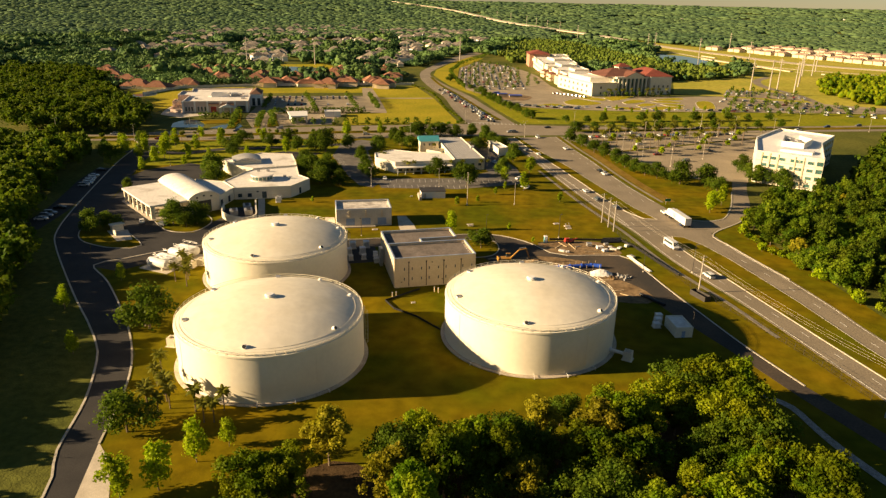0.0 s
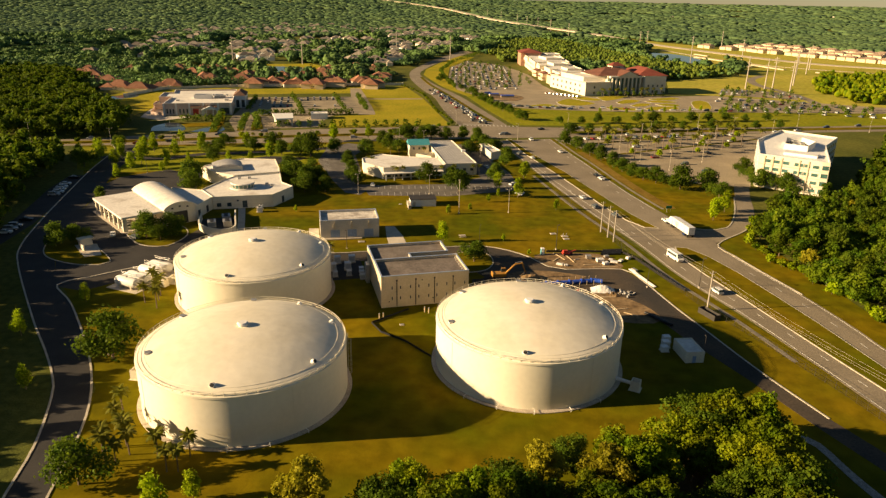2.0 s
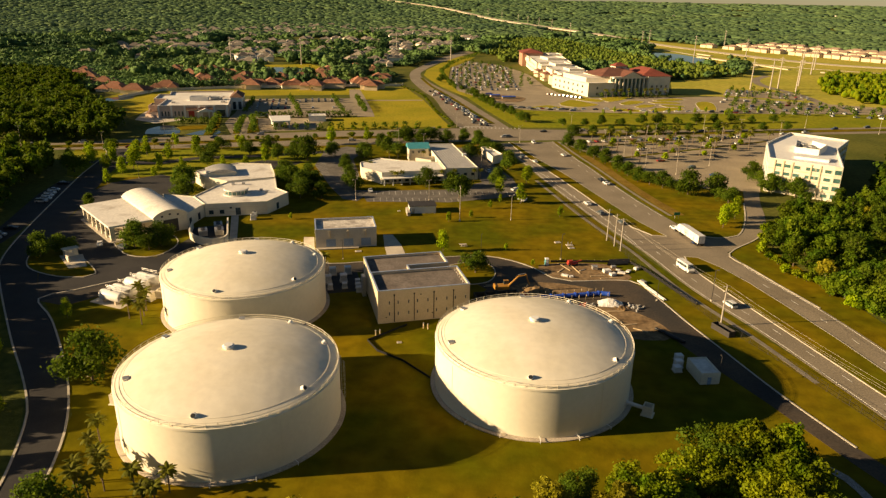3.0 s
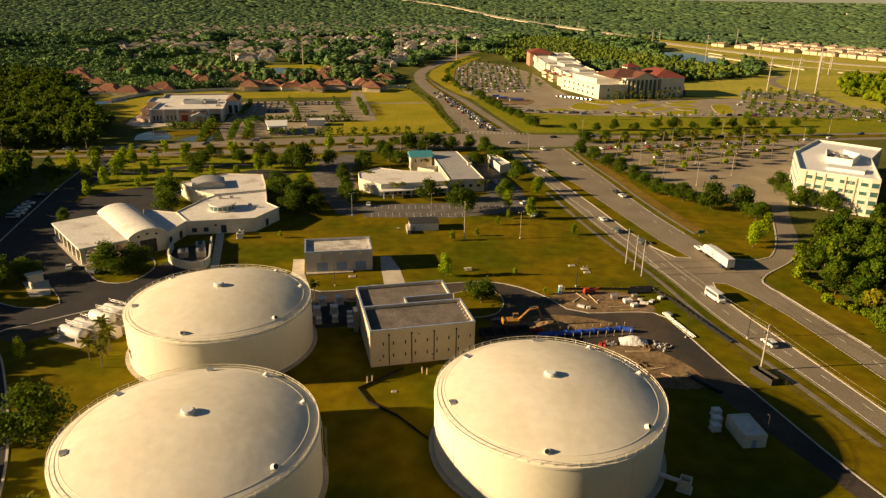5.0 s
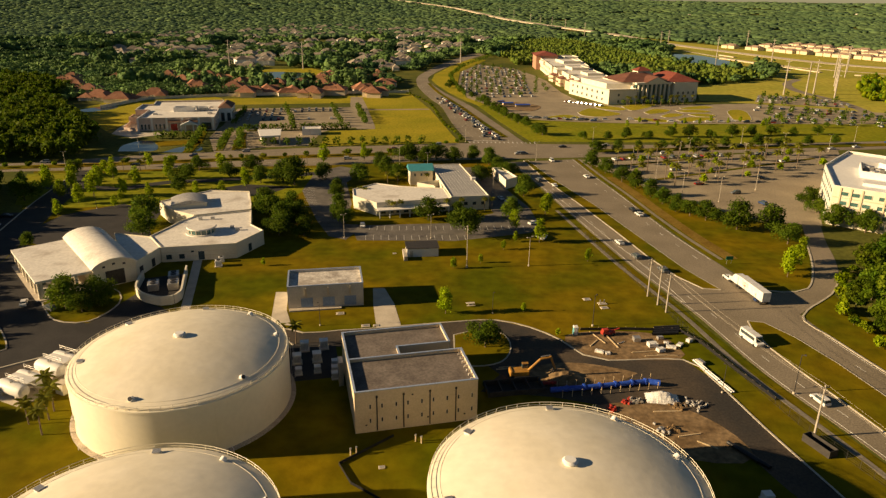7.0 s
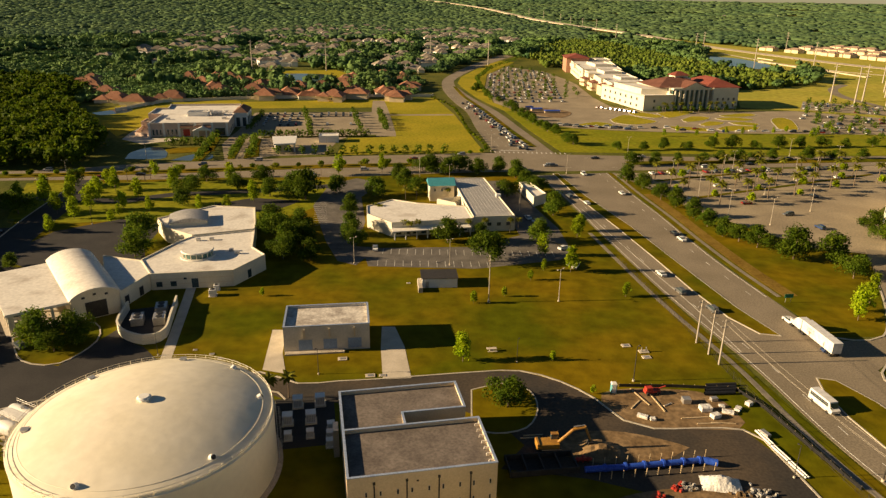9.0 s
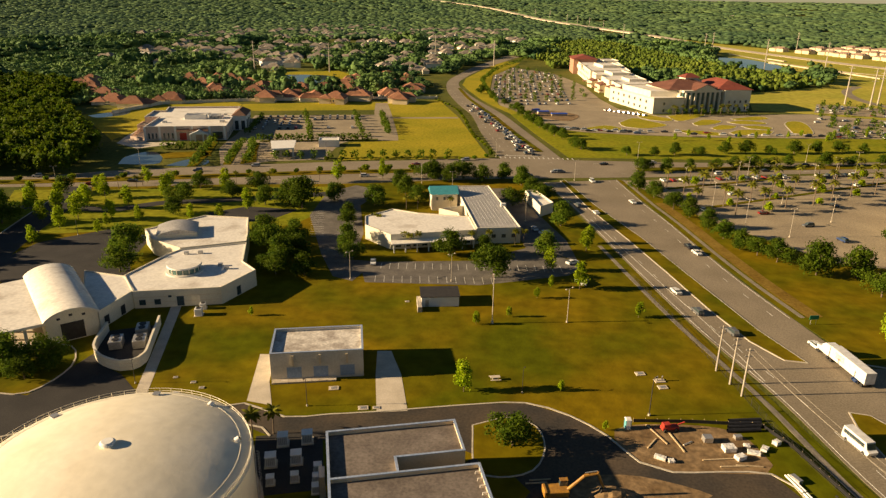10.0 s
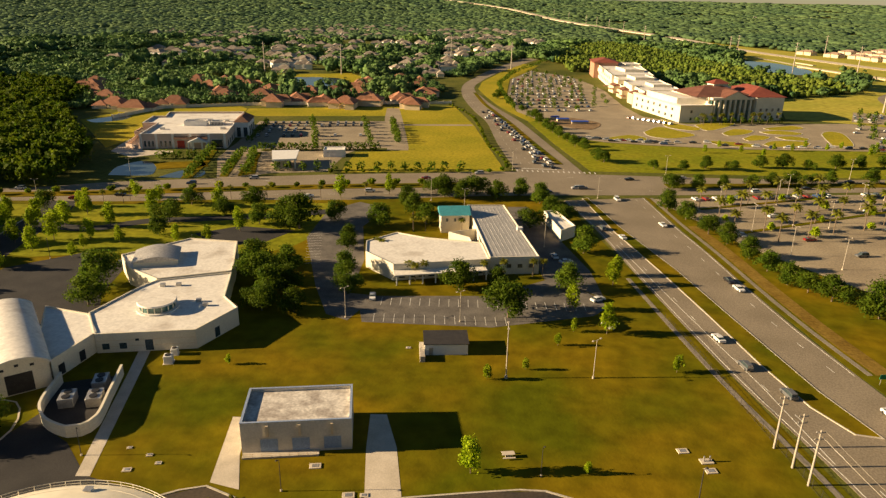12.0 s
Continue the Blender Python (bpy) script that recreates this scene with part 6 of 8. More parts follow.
for k, (x, y) in enumerate(((-67.7, 113.4), (-65.2, 112.7), (-64.4, 116), (-58.7, 115.8), (-55.2, 112.2), (-53.2, 112.5), (-53, 117), (-68.2, 120.9), (-70, 117), (-57, 219.5), (-53.6, 221.9), (-94, 186), (-96, 181), (-91, 178), (-93, 183), (-98, 190), (-66.4, 118.5), (-71.5, 124), (-73, 129))):
    plant(palms[0], x, y, 0.72 + 0.2 * rs.rand(), group="tank-side palms", tall=1.15)
LOT_PALMS = []
LOT_AREA = [(40, 440), (60, 392), (93, 352), (116, 348), (133, 402), (160, 440), (180, 494), (140, 480), (69, 456)]
for row in (1, 3):
    f = row / 4
    pts = [(62 + i * 11.5 - 16 * f, 388 + i * 8.2 + f * 62 - i * f * 2.2) for i in range(10)]
    pts = [p for p in pts if inside(*p, LOT_AREA)]
    if len(pts) > 1:
        setting("lot_island_%d" % (row + 1), strip(bmesh.new(), pts, 2.2, 0, 0.2), GRASS, "planted strip between rows of parking", "lawn")
for row in range(5):
    for i in range(9):
        f = row / 4
        x, y = 62 + i * 11.5 + f * -16 + rs.normal() * 1.2, 388 + i * 8.2 + f * 62 - i * f * 2.2 + rs.normal() * 1.2
        if inside(x, y, [(40, 440), (60, 392), (93, 352), (116, 348), (133, 402), (160, 440), (180, 494), (140, 480), (69, 456)]):
            LOT_PALMS.append((x, y))
for k, (x, y) in enumerate(LOT_PALMS):
    plant(palms[1], x, y, 1.0 + 0.3 * rs.rand(), group="parking lot palms")
    if k % 2:
        plant(bush[1], x + 3, y + 2, 0.8 + 0.5 * rs.rand(), group="parking lot shrubs")
for k in range(26):
    f = k / 25
    plant(palms[1], 78 + 60 * f + rs.normal() * 2, 652 + 24 * f + rs.normal() * 2, 0.9, group="hospital palms") if k % 2 else plant(elm[k % 3], 70 + 130 * f, 560 + 40 * f + rs.normal() * 6, 0.6, group="hospital trees")


def scatter(poly, spacing, jitter=0.42):
    xs, ys = [p[0] for p in poly], [p[1] for p in poly]
    out = []
    y = min(ys)
    row = 0
    while y < max(ys):
        x = min(xs) + (row % 2) * spacing / 2
        while x < max(xs):
            px, py = x + rs.uniform(-jitter, jitter) * spacing, y + rs.uniform(-jitter, jitter) * spacing
            if inside(px, py, poly):
                out.append((px, py))
            x += spacing
        y += spacing * 0.87
        row += 1
    return out


NEAR_WOOD = [(-34, 98), (-26, 107), (-15, 101), (-9, 110), (6, 118), (29, 127), (45, 131), (52, 136), (53, 127), (52, 113), (57, 99), (70, 62), (-25, 62), (-38, 84)]
for k, (x, y) in enumerate(scatter(NEAR_WOOD, 7.4)):
    if not (-6 < x < 12 and 84 < y < 95) and not (-27 < x < -14 and y < 97):
        plant(big[rs.choice(4, p=(0.4, 0.2, 0.22, 0.18))], x, y, 0.6 + 0.38 * rs.rand(), group="near woodland", tall=0.85 + 0.25 * rs.rand())
for k, (x, y) in enumerate(((48, 130), (53, 129), (52, 122), (54, 113), (57, 104), (59, 96), (63, 86), (43, 128), (51, 116), (67, 76))):
    plant(big[(0, 1, 0, 2)[k % 4]], x, y, 0.82 + 0.2 * rs.rand(), group="near woodland", tall=1.05)
EAST_WOOD = [(96, 266), (95, 246), (101, 228), (108, 211), (114, 188), (124, 150), (150, 150), (240, 265), (310, 400), (345, 530), (262, 495), (198, 396), (150, 318), (122, 310), (109, 292)]


def grove(name, label, pts, n, size, leaves=FOREST_LEAF):
    """The inner trees of a wood, past counting."""
    out = []
    for x, y in pts:
        h = rs.uniform(9.5, 14.5)
        R_ = rs.uniform(3.2, 4.8)
        lob = [(x, y, h * 0.55, R_ * 0.8, 1.2)] + [(x + rs.normal() * R_ * 0.5, y + rs.normal() * R_ * 0.5, h * rs.uniform(0.45, 0.92), R_ * rs.uniform(0.3, 0.5), 1.0) for _ in range(8)]
        out.append(cloud(n, lob, size, 0.4, rs.randint(1 << 30), 0.25))
    return tagged(quads(name, np.concatenate(out), leaves), label, "trees", kind="stuff")


inner = []
for x, y in scatter(EAST_WOOD, 7.6):
    if x < 0.36 * y + 52 and y < 330:
        plant(wood[rs.choice(4, p=(0.42, 0.22, 0.3, 0.06))], x, y, 0.62 + 0.3 * rs.rand(), group="east woodland", tall=0.85 + 0.3 * rs.rand())
    elif x < 0.74 * y + 30:
        inner.append((x, y))
grove("east_woods", "dense green woodland east of the road", inner, 260, 1.5)
EDGE = along(spline([(109, 294), (94, 268), (93, 246), (99, 228), (106, 210), (112, 186), (120, 160)]), 34)
for k, e in enumerate(EDGE):
    plant(bush[k % 2], e.x + rs.normal() * 1.0, e.y + rs.normal() * 1.0, 0.7 + 0.6 * rs.rand(), group="woodland edge shrubs")
WEST_WOOD = [(-104, 60), (-111, 98), (-120, 138), (-136, 172), (-166, 210), (-192, 252), (-212, 318), (-230, 345), (-290, 350), (-300, 250), (-190, 110), (-150, 60)]
grove("west_woods", "dense dark woodland west of the service drive", [(x, y) for x, y in scatter(WEST_WOOD, 8.6) if x > -0.72 * y - 78], 430, 1.3, FOREST_LEAF)
NORTH_WOOD = [(-228, 396), (-246, 440), (-292, 496), (-342, 548), (-372, 582), (-395, 640), (-460, 690), (-560, 690), (-480, 560), (-380, 430), (-300, 382)]
grove("north_woods", "dense green woodland beyond the cross road", [(x, y) for x, y in scatter(NORTH_WOOD, 9.6) if x > -0.74 * y - 30], 420, 1.2, FOREST_LEAF)

# the far canopy of the suburb, of countless trees
FREE = [[(-330, 545), (-330, 618), (-262, 645), (-105, 702), (-60, 640), (-20, 500), (-40, 480), (-117, 452), (-262, 480)],
        [(-122, 700), (-128, 840), (-124, 950), (-116, 1060), (-95, 1165), (-70, 1165), (-25, 1070), (30, 1045), (75, 985), (90, 860), (170, 790), (200, 700), (340, 640), (340, 500), (0, 480)], FIELD, [(185, 1210), (230, 1265), (292, 1232), (310, 1050), (262, 960), (205, 1060)], [(165, 805), (262, 880), (330, 1040), (420, 1000), (345, 640), (190, 680)],
        [(-350, 842), (-256, 894), (-222, 850), (-212, 734), (-232, 722), (-320, 787)], [(345, 1440), (560, 1560), (760, 1230), (560, 1080)]]
HOUSES = [(-427, 691), (-412, 674), (-396, 657), (-372, 633), (-347, 608), (-324, 598), (-405, 735), (-382, 720), (-309, 627), (-358, 715), (-354, 738), (-329, 716), (-306, 691), (-288, 667), (-341, 768), (-322, 758), (-300, 734), (-262, 679), (-268, 711), (-370, 768),
          (-228, 672), (-203, 667), (-182, 658), (-231, 708), (-211, 714), (-193, 722), (-201, 757), (-204, 791), (-165, 676), (-182, 829), (-154, 776), (-136, 732), (-133, 671), (-160, 821), (-240, 652), (-150, 700), (-176, 700), (-440, 712)]
NEAR_HOUSES = len(HOUSES)
for x, y in scatter([(-520, 880), (-300, 870), (-150, 880), (-150, 1150), (-60, 1300), (-60, 1900), (-600, 2000), (-900, 1500)], 50, 0.45):
    if noise.noise(Vector((x * 0.006, y * 0.006, 9.0))) > -0.12 and rs.rand() < 0.85:
        HOUSES.append((x, y))
for x, y in scatter([(-560, 870), (-380, 900), (-262, 905), (-140, 900), (-140, 1120), (-90, 1290), (-330, 1420), (-640, 1150)], 44, 0.4):
    if min((x - a) ** 2 + (y - b) ** 2 for a, b in HOUSES) > 26 ** 2 and rs.rand() < 0.62:
        HOUSES.append((x, y))
used_cells = {}
for x, y in HOUSES:
    used_cells.setdefault((int(x // 24), int(y // 24)), []).append((x, y))
toll_line = [v for v in spline(TOLL, 60)]


COPSES = [[(-40, 1130), (-14, 985), (8, 1005), (53, 1020), (92, 960), (110, 900), (171, 815), (258, 886), (250, 960), (200, 1030), (170, 1140), (135, 1290), (100, 1440), (36, 1529), (-26, 1420)], [(360, 894), (410, 900), (560, 960), (640, 900), (420, 700), (327, 652), (304, 675), (303, 745)]]


def free(x, y, pad):
    for p in FREE if y < 2000 else ():
        if inside(x, y, p):
            return False
    if y < 1600 and any(inside(x, y, p) for p in COPSES):
        return False
    cx_, cy_ = int(x // 24), int(y // 24)
    for i in (-1, 0, 1):
        for j in (-1, 0, 1):
            for hx, hy in used_cells.get((cx_ + i, cy_ + j), ()):
                if abs(x - hx) < pad + 5 and -2.2 * pad < y - hy < pad + 2:
                    return False
    return min((v.x - x) ** 2 + (v.y - y) ** 2 for v in toll_line) > 34 ** 2


def crowns(lumps, seed):
    """Uneven rounded crowns: twenty-sided lumps with shifted corners, rows of x, y, z, radius, height factor."""
    r = np.random.RandomState(seed)
    g = (1 + 5 ** 0.5) / 2
    v = np.array([(-1, g, 0), (1, g, 0), (-1, -g, 0), (1, -g, 0), (0, -1, g), (0, 1, g), (0, -1, -g), (0, 1, -g), (g, 0, -1), (g, 0, 1), (-g, 0, -1), (-g, 0, 1)]) / (1 + g * g) ** 0.5
    f = np.array([(0, 11, 5), (0, 5, 1), (0, 1, 7), (0, 7, 10), (0, 10, 11), (1, 5, 9), (5, 11, 4), (11, 10, 2), (10, 7, 6), (7, 1, 8), (3, 9, 4), (3, 4, 2), (3, 2, 6), (3, 6, 8), (3, 8, 9), (4, 9, 5), (2, 4, 11), (6, 2, 10), (8, 6, 7), (9, 8, 1)])
    p = np.array(lumps, float)
    n = len(p)
    co = v[None] * p[:, None, 3:4] * (0.72 + 0.56 * r.rand(n, 12, 1))
    co[:, :, 2] *= p[:, None, 4]
    co += p[:, None, :3]
    return co.reshape(-1, 3), (f[None] + 12 * np.arange(n)[:, None, None]).reshape(-1, 3)


def foliage(name, leaves_q, lumps, material, seed):
    """One mesh of loose leaf sprays and the crowns that they cover."""
    v1 = leaves_q.reshape(-1, 3)
    v2, tri = crowns(lumps, seed)
    nq, nt_ = len(leaves_q), len(tri)
    me = bpy.data.meshes.new(name)
    me.vertices.add(len(v1) + len(v2))
    me.vertices.foreach_set("co", np.concatenate([v1, v2]).astype(np.float32).ravel())
    me.loops.add(nq * 4 + nt_ * 3)
    me.loops.foreach_set("vertex_index", np.concatenate([np.arange(nq * 4), tri.ravel() + nq * 4]).astype(np.int32))
    me.polygons.add(nq + nt_)
    me.polygons.foreach_set("loop_start", np.concatenate([np.arange(nq) * 4, nq * 4 + np.arange(nt_) * 3]).astype(np.int32))
    me.polygons.foreach_set("use_smooth", np.concatenate([np.zeros(nq, bool), np.ones(nt_, bool)]))
    me.update(calc_edges=True)
    me.validate()
    return piece(name, me, material)


def canopy(name, r0, r1, leaves, label, n, seed):
    """Clumps of crowns that grow wider with distance."""
    r = np.random.RandomState(seed)
    out, cores = [], []
    radius = r0
    while radius < r1:
        far = radius >= 1500
        sp = radius / 165 if far else max(8.5, radius / 82)
        count = int(1.5 * radius / sp)
        for i in range(count):
            a = -0.77 + 1.5 * (i + r.uniform(-0.7, 0.7)) / count
            rr = radius + r.uniform(-0.7, 0.7) * sp
            x, y = rr * math.sin(a) - 5, rr * math.cos(a)
            gap = noise.noise(Vector((x * 0.004, y * 0.004, 3.0)))
            glade = noise.noise(Vector((x * 0.011, y * 0.006, 7.0)))
            k = float(np.clip(r.lognormal(0, 0.36), 0.5, 2.1))
            if not free(x, y, 5.0 + 3.5 * k):
                continue
            if inside(x, y, NORTH_WOOD) or inside(x, y, EAST_WOOD) or y < 590 and x < 0 or y < 560 or gap > 0.45 or glade > 0.42:
                continue
            h = (4.5 + 6.5 * k + 6.0 * gap) * (0.5 if y < 1900 and -700 < x < -60 and noise.noise(Vector((x * 0.006, y * 0.006, 9.0))) > -0.15 else 1.0)
            h = max(3.5, min(h, 20.0))
            if far:
                wd = sp * 0.66 * k
                cores.append((x, y, rise(x, y) + 3.4 + 2.0 * gap, wd, (2.4 + 1.5 * k) / wd))
                continue
            wd = sp * 0.5 * k
            m = int(n * k)
            z0 = rise(x, y)
            lob = [(x, y, z0 + h * 0.5, wd * 0.85, h * 0.5 / wd)] + [(x + r.normal() * wd * 0.55, y + r.normal() * wd * 0.55, z0 + h * (0.45 + 0.4 * r.rand()), wd * 0.5, h * 0.36 / wd) for _ in range(3)]
            q = cloud(m, lob, min(wd * 0.3, 3.6), 0.55, r.randint(1 << 30), 0.12, 0.3)
            q[:, :, 2] = np.clip(q[:, :, 2], z0, z0 + h * 1.12)
            out.append(q)
            cores += [(a_, b_, c_, d_ * 0.94, e_) for a_, b_, c_, d_, e_ in lob]
        radius += sp * 0.85
    ob = foliage(name, np.concatenate(out) if out else np.zeros((0, 4, 3)), cores, leaves, seed)
    return tagged(ob, label, "trees", kind="stuff")


canopy("distant_trees", 600, 1500, FAR_LEAF_HAZE, "dense green canopy of the suburb's trees", 48, 5)
canopy("horizon_trees", 1500, 4750, HORIZON_LEAF_HAZE, "endless green woodland fading to the horizon", 0, 6)
for k, poly in enumerate(COPSES):
    pts = scatter(poly, 12)
    lumps = []
    for x, y in pts:
        h = 5 + 5 * rs.rand()
        lumps += [(x, y, h * 0.5, 4.2, 0.9)] + [(x + rs.normal() * 3, y + rs.normal() * 3, h * rs.uniform(0.5, 0.85), rs.uniform(1.6, 2.8), 1.3) for _ in range(3)]
    tagged(foliage("copse", cloud(34 * len(pts), lumps, 1.3, 0.9, 77 + k, 0.12, 0.4), lumps, (COPSE_LEAF, WOOD_LEAF)[k], 88 + k), ("dense light green copse beside the hospital", "dense green copse in the golden field")[k], "trees", kind="stuff")
lot_trees = [(x, y) for x, y in scatter([(165, 575), (300, 580), (328, 618), (190, 680)], 15, 0.3)] + [(x, y) for x, y in scatter([(190, 690), (262, 672), (276, 735), (214, 752)], 17, 0.3)] + [(x, y) for x, y in scatter([(-56, 712), (-66, 776), (-75, 893), (-62, 985), (-17, 935), (6, 866), (17, 826), (28, 740), (20, 690), (-45, 680)], 21, 0.15)]
for a_, b_, n_ in (((-129, 601), (-108, 534), 14), ((-148, 598), (-122, 524), 8), ((-183, 590), (-151, 512), 9), ((-207, 570), (-192, 511), 7), ((-176, 495), (-114, 512), 22), ((-202, 488), (-183, 428), 13), ((-183, 483), (-168, 436), 11),
                   ((-177, 489), (-159, 440), 12), ((-150, 452), (-60, 478), 14), ((-218, 462), (-196, 466), 7), ((-73, 774), (-83, 838), 9), ((-83, 838), (-80, 952), 14), ((-80, 952), (-52, 1130), 14), ((-54, 690), (-72, 772), 10), ((80, 662), (140, 676), 10)):
    lot_trees += [(a_[0] + (b_[0] - a_[0]) * i / (n_ - 1) + rs.normal() * 0.5, a_[1] + (b_[1] - a_[1]) * i / (n_ - 1) + rs.normal() * 0.8) for i in range(n_)]
tagged(quads("lot_shrubs", np.concatenate([cloud(60, [(x, y, 2.3, 1.9, 1.1)], 0.9, 0.3, rs.randint(1 << 30), 0.2) for x, y in lot_trees]), OAK_LEAF), "rows of small dark trees between parking bays", "trees", kind="stuff")

garden = [(x, y) for x, y in scatter([(-450, 700), (-385, 606), (-300, 622), (-262, 652), (-130, 700), (-140, 800), (-185, 860), (-208, 740), (-232, 720), (-320, 785), (-380, 840), (-440, 760)], 7.5) if min((x - a) ** 2 + (y - b) ** 2 for a, b in HOUSES[:NEAR_HOUSES]) > 130]
tagged(quads("garden_trees", np.concatenate([cloud(46, [(x, y, 2.8 + 1.2 * rs.rand(), 2.0 + 1.4 * rs.rand(), 1.1), (x + rs.normal(), y + rs.normal(), 4.0 + 3.0 * rs.rand(), 1.6, 1.2)], 1.1, 0.4, rs.randint(1 << 30), 0.2) for x, y in garden]), FAR_LEAF_HAZE), "garden trees between the tiled houses", "trees", kind="stuff")

for k in range(26):
    p = along(spline([(-330, 355), (-242, 383), (-196, 400), (-158, 414), (-112, 431), (-62, 446)]), 26)[k]
    plant(bush[0], p.x, p.y, 0.8 + 0.5 * rs.rand(), group="median shrubs", z=0.2)
for k in range(40):
    p = along(spline([(-120, 455), (-80, 468), (-37, 482), (-54, 545), (-70, 612), (-85, 655), (-104, 690)]), 40)[k]
    plant(bush[0], p.x - 1.5, p.y, 0.6 + 0.3 * rs.rand(), group="field hedge")

# ---- houses ----


def house(name, label, w_, d_, h_, roof_m, wall_m, roof_h, windows=3):
    t = thing(name, label, "house", pose(0, 0, 0))
    o_ = 0.7
    for nm, x0, x1, y0, y1, dz in (("", -w_ / 2, w_ / 2, -d_ / 2, d_ / 2, 0), ("wing_", w_ * 0.08, w_ * 0.48, -d_ / 2 - 5, d_ * 0.1, -0.12), ("garage_", -w_ * 0.72, -w_ * 0.2, -d_ * 0.62, d_ * 0.2, -0.4)):
        part(nm + "wall", ring([(x0, y0), (x1, y0), (x1, y1), (x0, y1)], 0.25, 0, h_ + dz), wall_m, t)
        part(nm + "roof", hip([(x0 - o_, y0 - o_), (x1 + o_, y0 - o_), (x1 + o_, y1 + o_), (x0 - o_, y1 + o_)], h_ + dz, roof_h * (1.0, 0.72, 0.66)[("", "wing_", "garage_").index(nm)]), roof_m, t)
    for k in range(windows):
        opening(t, (-w_ / 2, -d_ / 2), (w_ / 2, -d_ / 2), w_ * 0.32 + k * 1.9 - 1.0, 0.9, 1.3, 1.4, WHITE, GLASS)
    return t


terr = [house("tiled_house", "cream house with terracotta tiled hip roof", 16, 12, 2.5, TERRACOTTA, CREAM, 4.2), house("tiled_house", "two-storey cream house with terracotta tiled roof", 14, 12, 3.8, TERRACOTTA, STUCCO, 3.8)]
grey = [house("suburban_house", "pale suburban house with grey brown shingle roof", 17, 13, 3.4, GREY_SHINGLE, CREAM, 4.2, 0), house("suburban_house", "two-storey pale house with shingle roof", 15, 12, 5.6, GREY_SHINGLE, WHITE, 3.8, 0)]
for k, (x, y) in enumerate(HOUSES):
    pool = terr if k < NEAR_HOUSES else grey
    plant(pool[rs.randint(2)], x, y, 1.22 if k < NEAR_HOUSES else 1.1, turn=rs.choice((15, 105, 195, 285)) + rs.normal() * 8, group="tiled houses" if k < NEAR_HOUSES else "suburban houses")
apt = house("terraced_apartments", "long beige two-storey apartment block with pale roof", 30, 14, 6.5, mat("pale_tile_roof", (0.24, 0.165, 0.115), (0.31, 0.22, 0.16), rough=0.9), STUCCO, 4, 0)
for k in range(33):
    f = (k % 11) / 10
    plant(apt, 378 + 180 * f + (k // 11) * 62 + rs.normal() * 4, 1412 - 282 * f + (k // 11) * 42 + rs.normal() * 6, 0.8, turn=-57 + rs.normal() * 6, group="apartment blocks")
bm = bmesh.new()
for k in range(40):
    a, r = rs.uniform(-0.62, 0.62), rs.uniform(2900, 4650)
    x, y = r * math.sin(a), r * math.cos(a)
    w_ = rs.uniform(2, 4.5)
    box(bm, x - w_, x + w_, y - 6, y + 6, rise(x, y) - 3, rise(x, y) + 4 + rs.rand() * 2.5)
tagged(part("distant_buildings", bm, CREAM), "pale roofs scattered through the far woodland", "buildings", kind="stuff")
fw = thing("garden_wall", "long pale garden wall behind the meadow", "wall")
FWL = [(-318, 563), (-309, 612), (-258, 643), (-150, 686), (-106, 699)]
part("wall", strip(bmesh.new(), FWL, 0.4, 0, 2.3, smooth=False), CREAM, fw)
for v in along([Vector((*p, 0)) for p in FWL], 46):
    part("pier", boxed(-0.4, 0.4, -0.4, 0.4, 0, 2.7), CREAM, fw).matrix_basis = pose(v.x, v.y, 0, 0, 0, 20)

# ---- vehicles ----
bm = bmesh.new()
cyl(bm, 0.33, 0.33, -0.11, 0.11, 14, Matrix.Rotation(radians(90), 4, "X"))
WHEEL = bpy.data.meshes.new("wheel")
bm.to_mesh(WHEEL)
bm.free()


def prism(profile, half, inset_=0.0, top=0.0):
    """A side profile (x, z) drawn across the width; upper points pull in by top per metre."""
    bm = bmesh.new()
    z0 = min(z for _, z in profile)
    sides = [[bm.verts.new((x, s * (half - top * (z - z0)), z)) for x, z in profile] for s in (-1, 1)]
    n = len(profile)
    for i in range(n):
        j = (i + 1) % n
        bm.faces.new((sides[0][i], sides[0][j], sides[1][j], sides[1][i]))
    bm.faces.new(sides[0][::-1])
    bm.faces.new(sides[1])
    bmesh.ops.recalc_face_normals(bm, faces=bm.faces)
    return bm


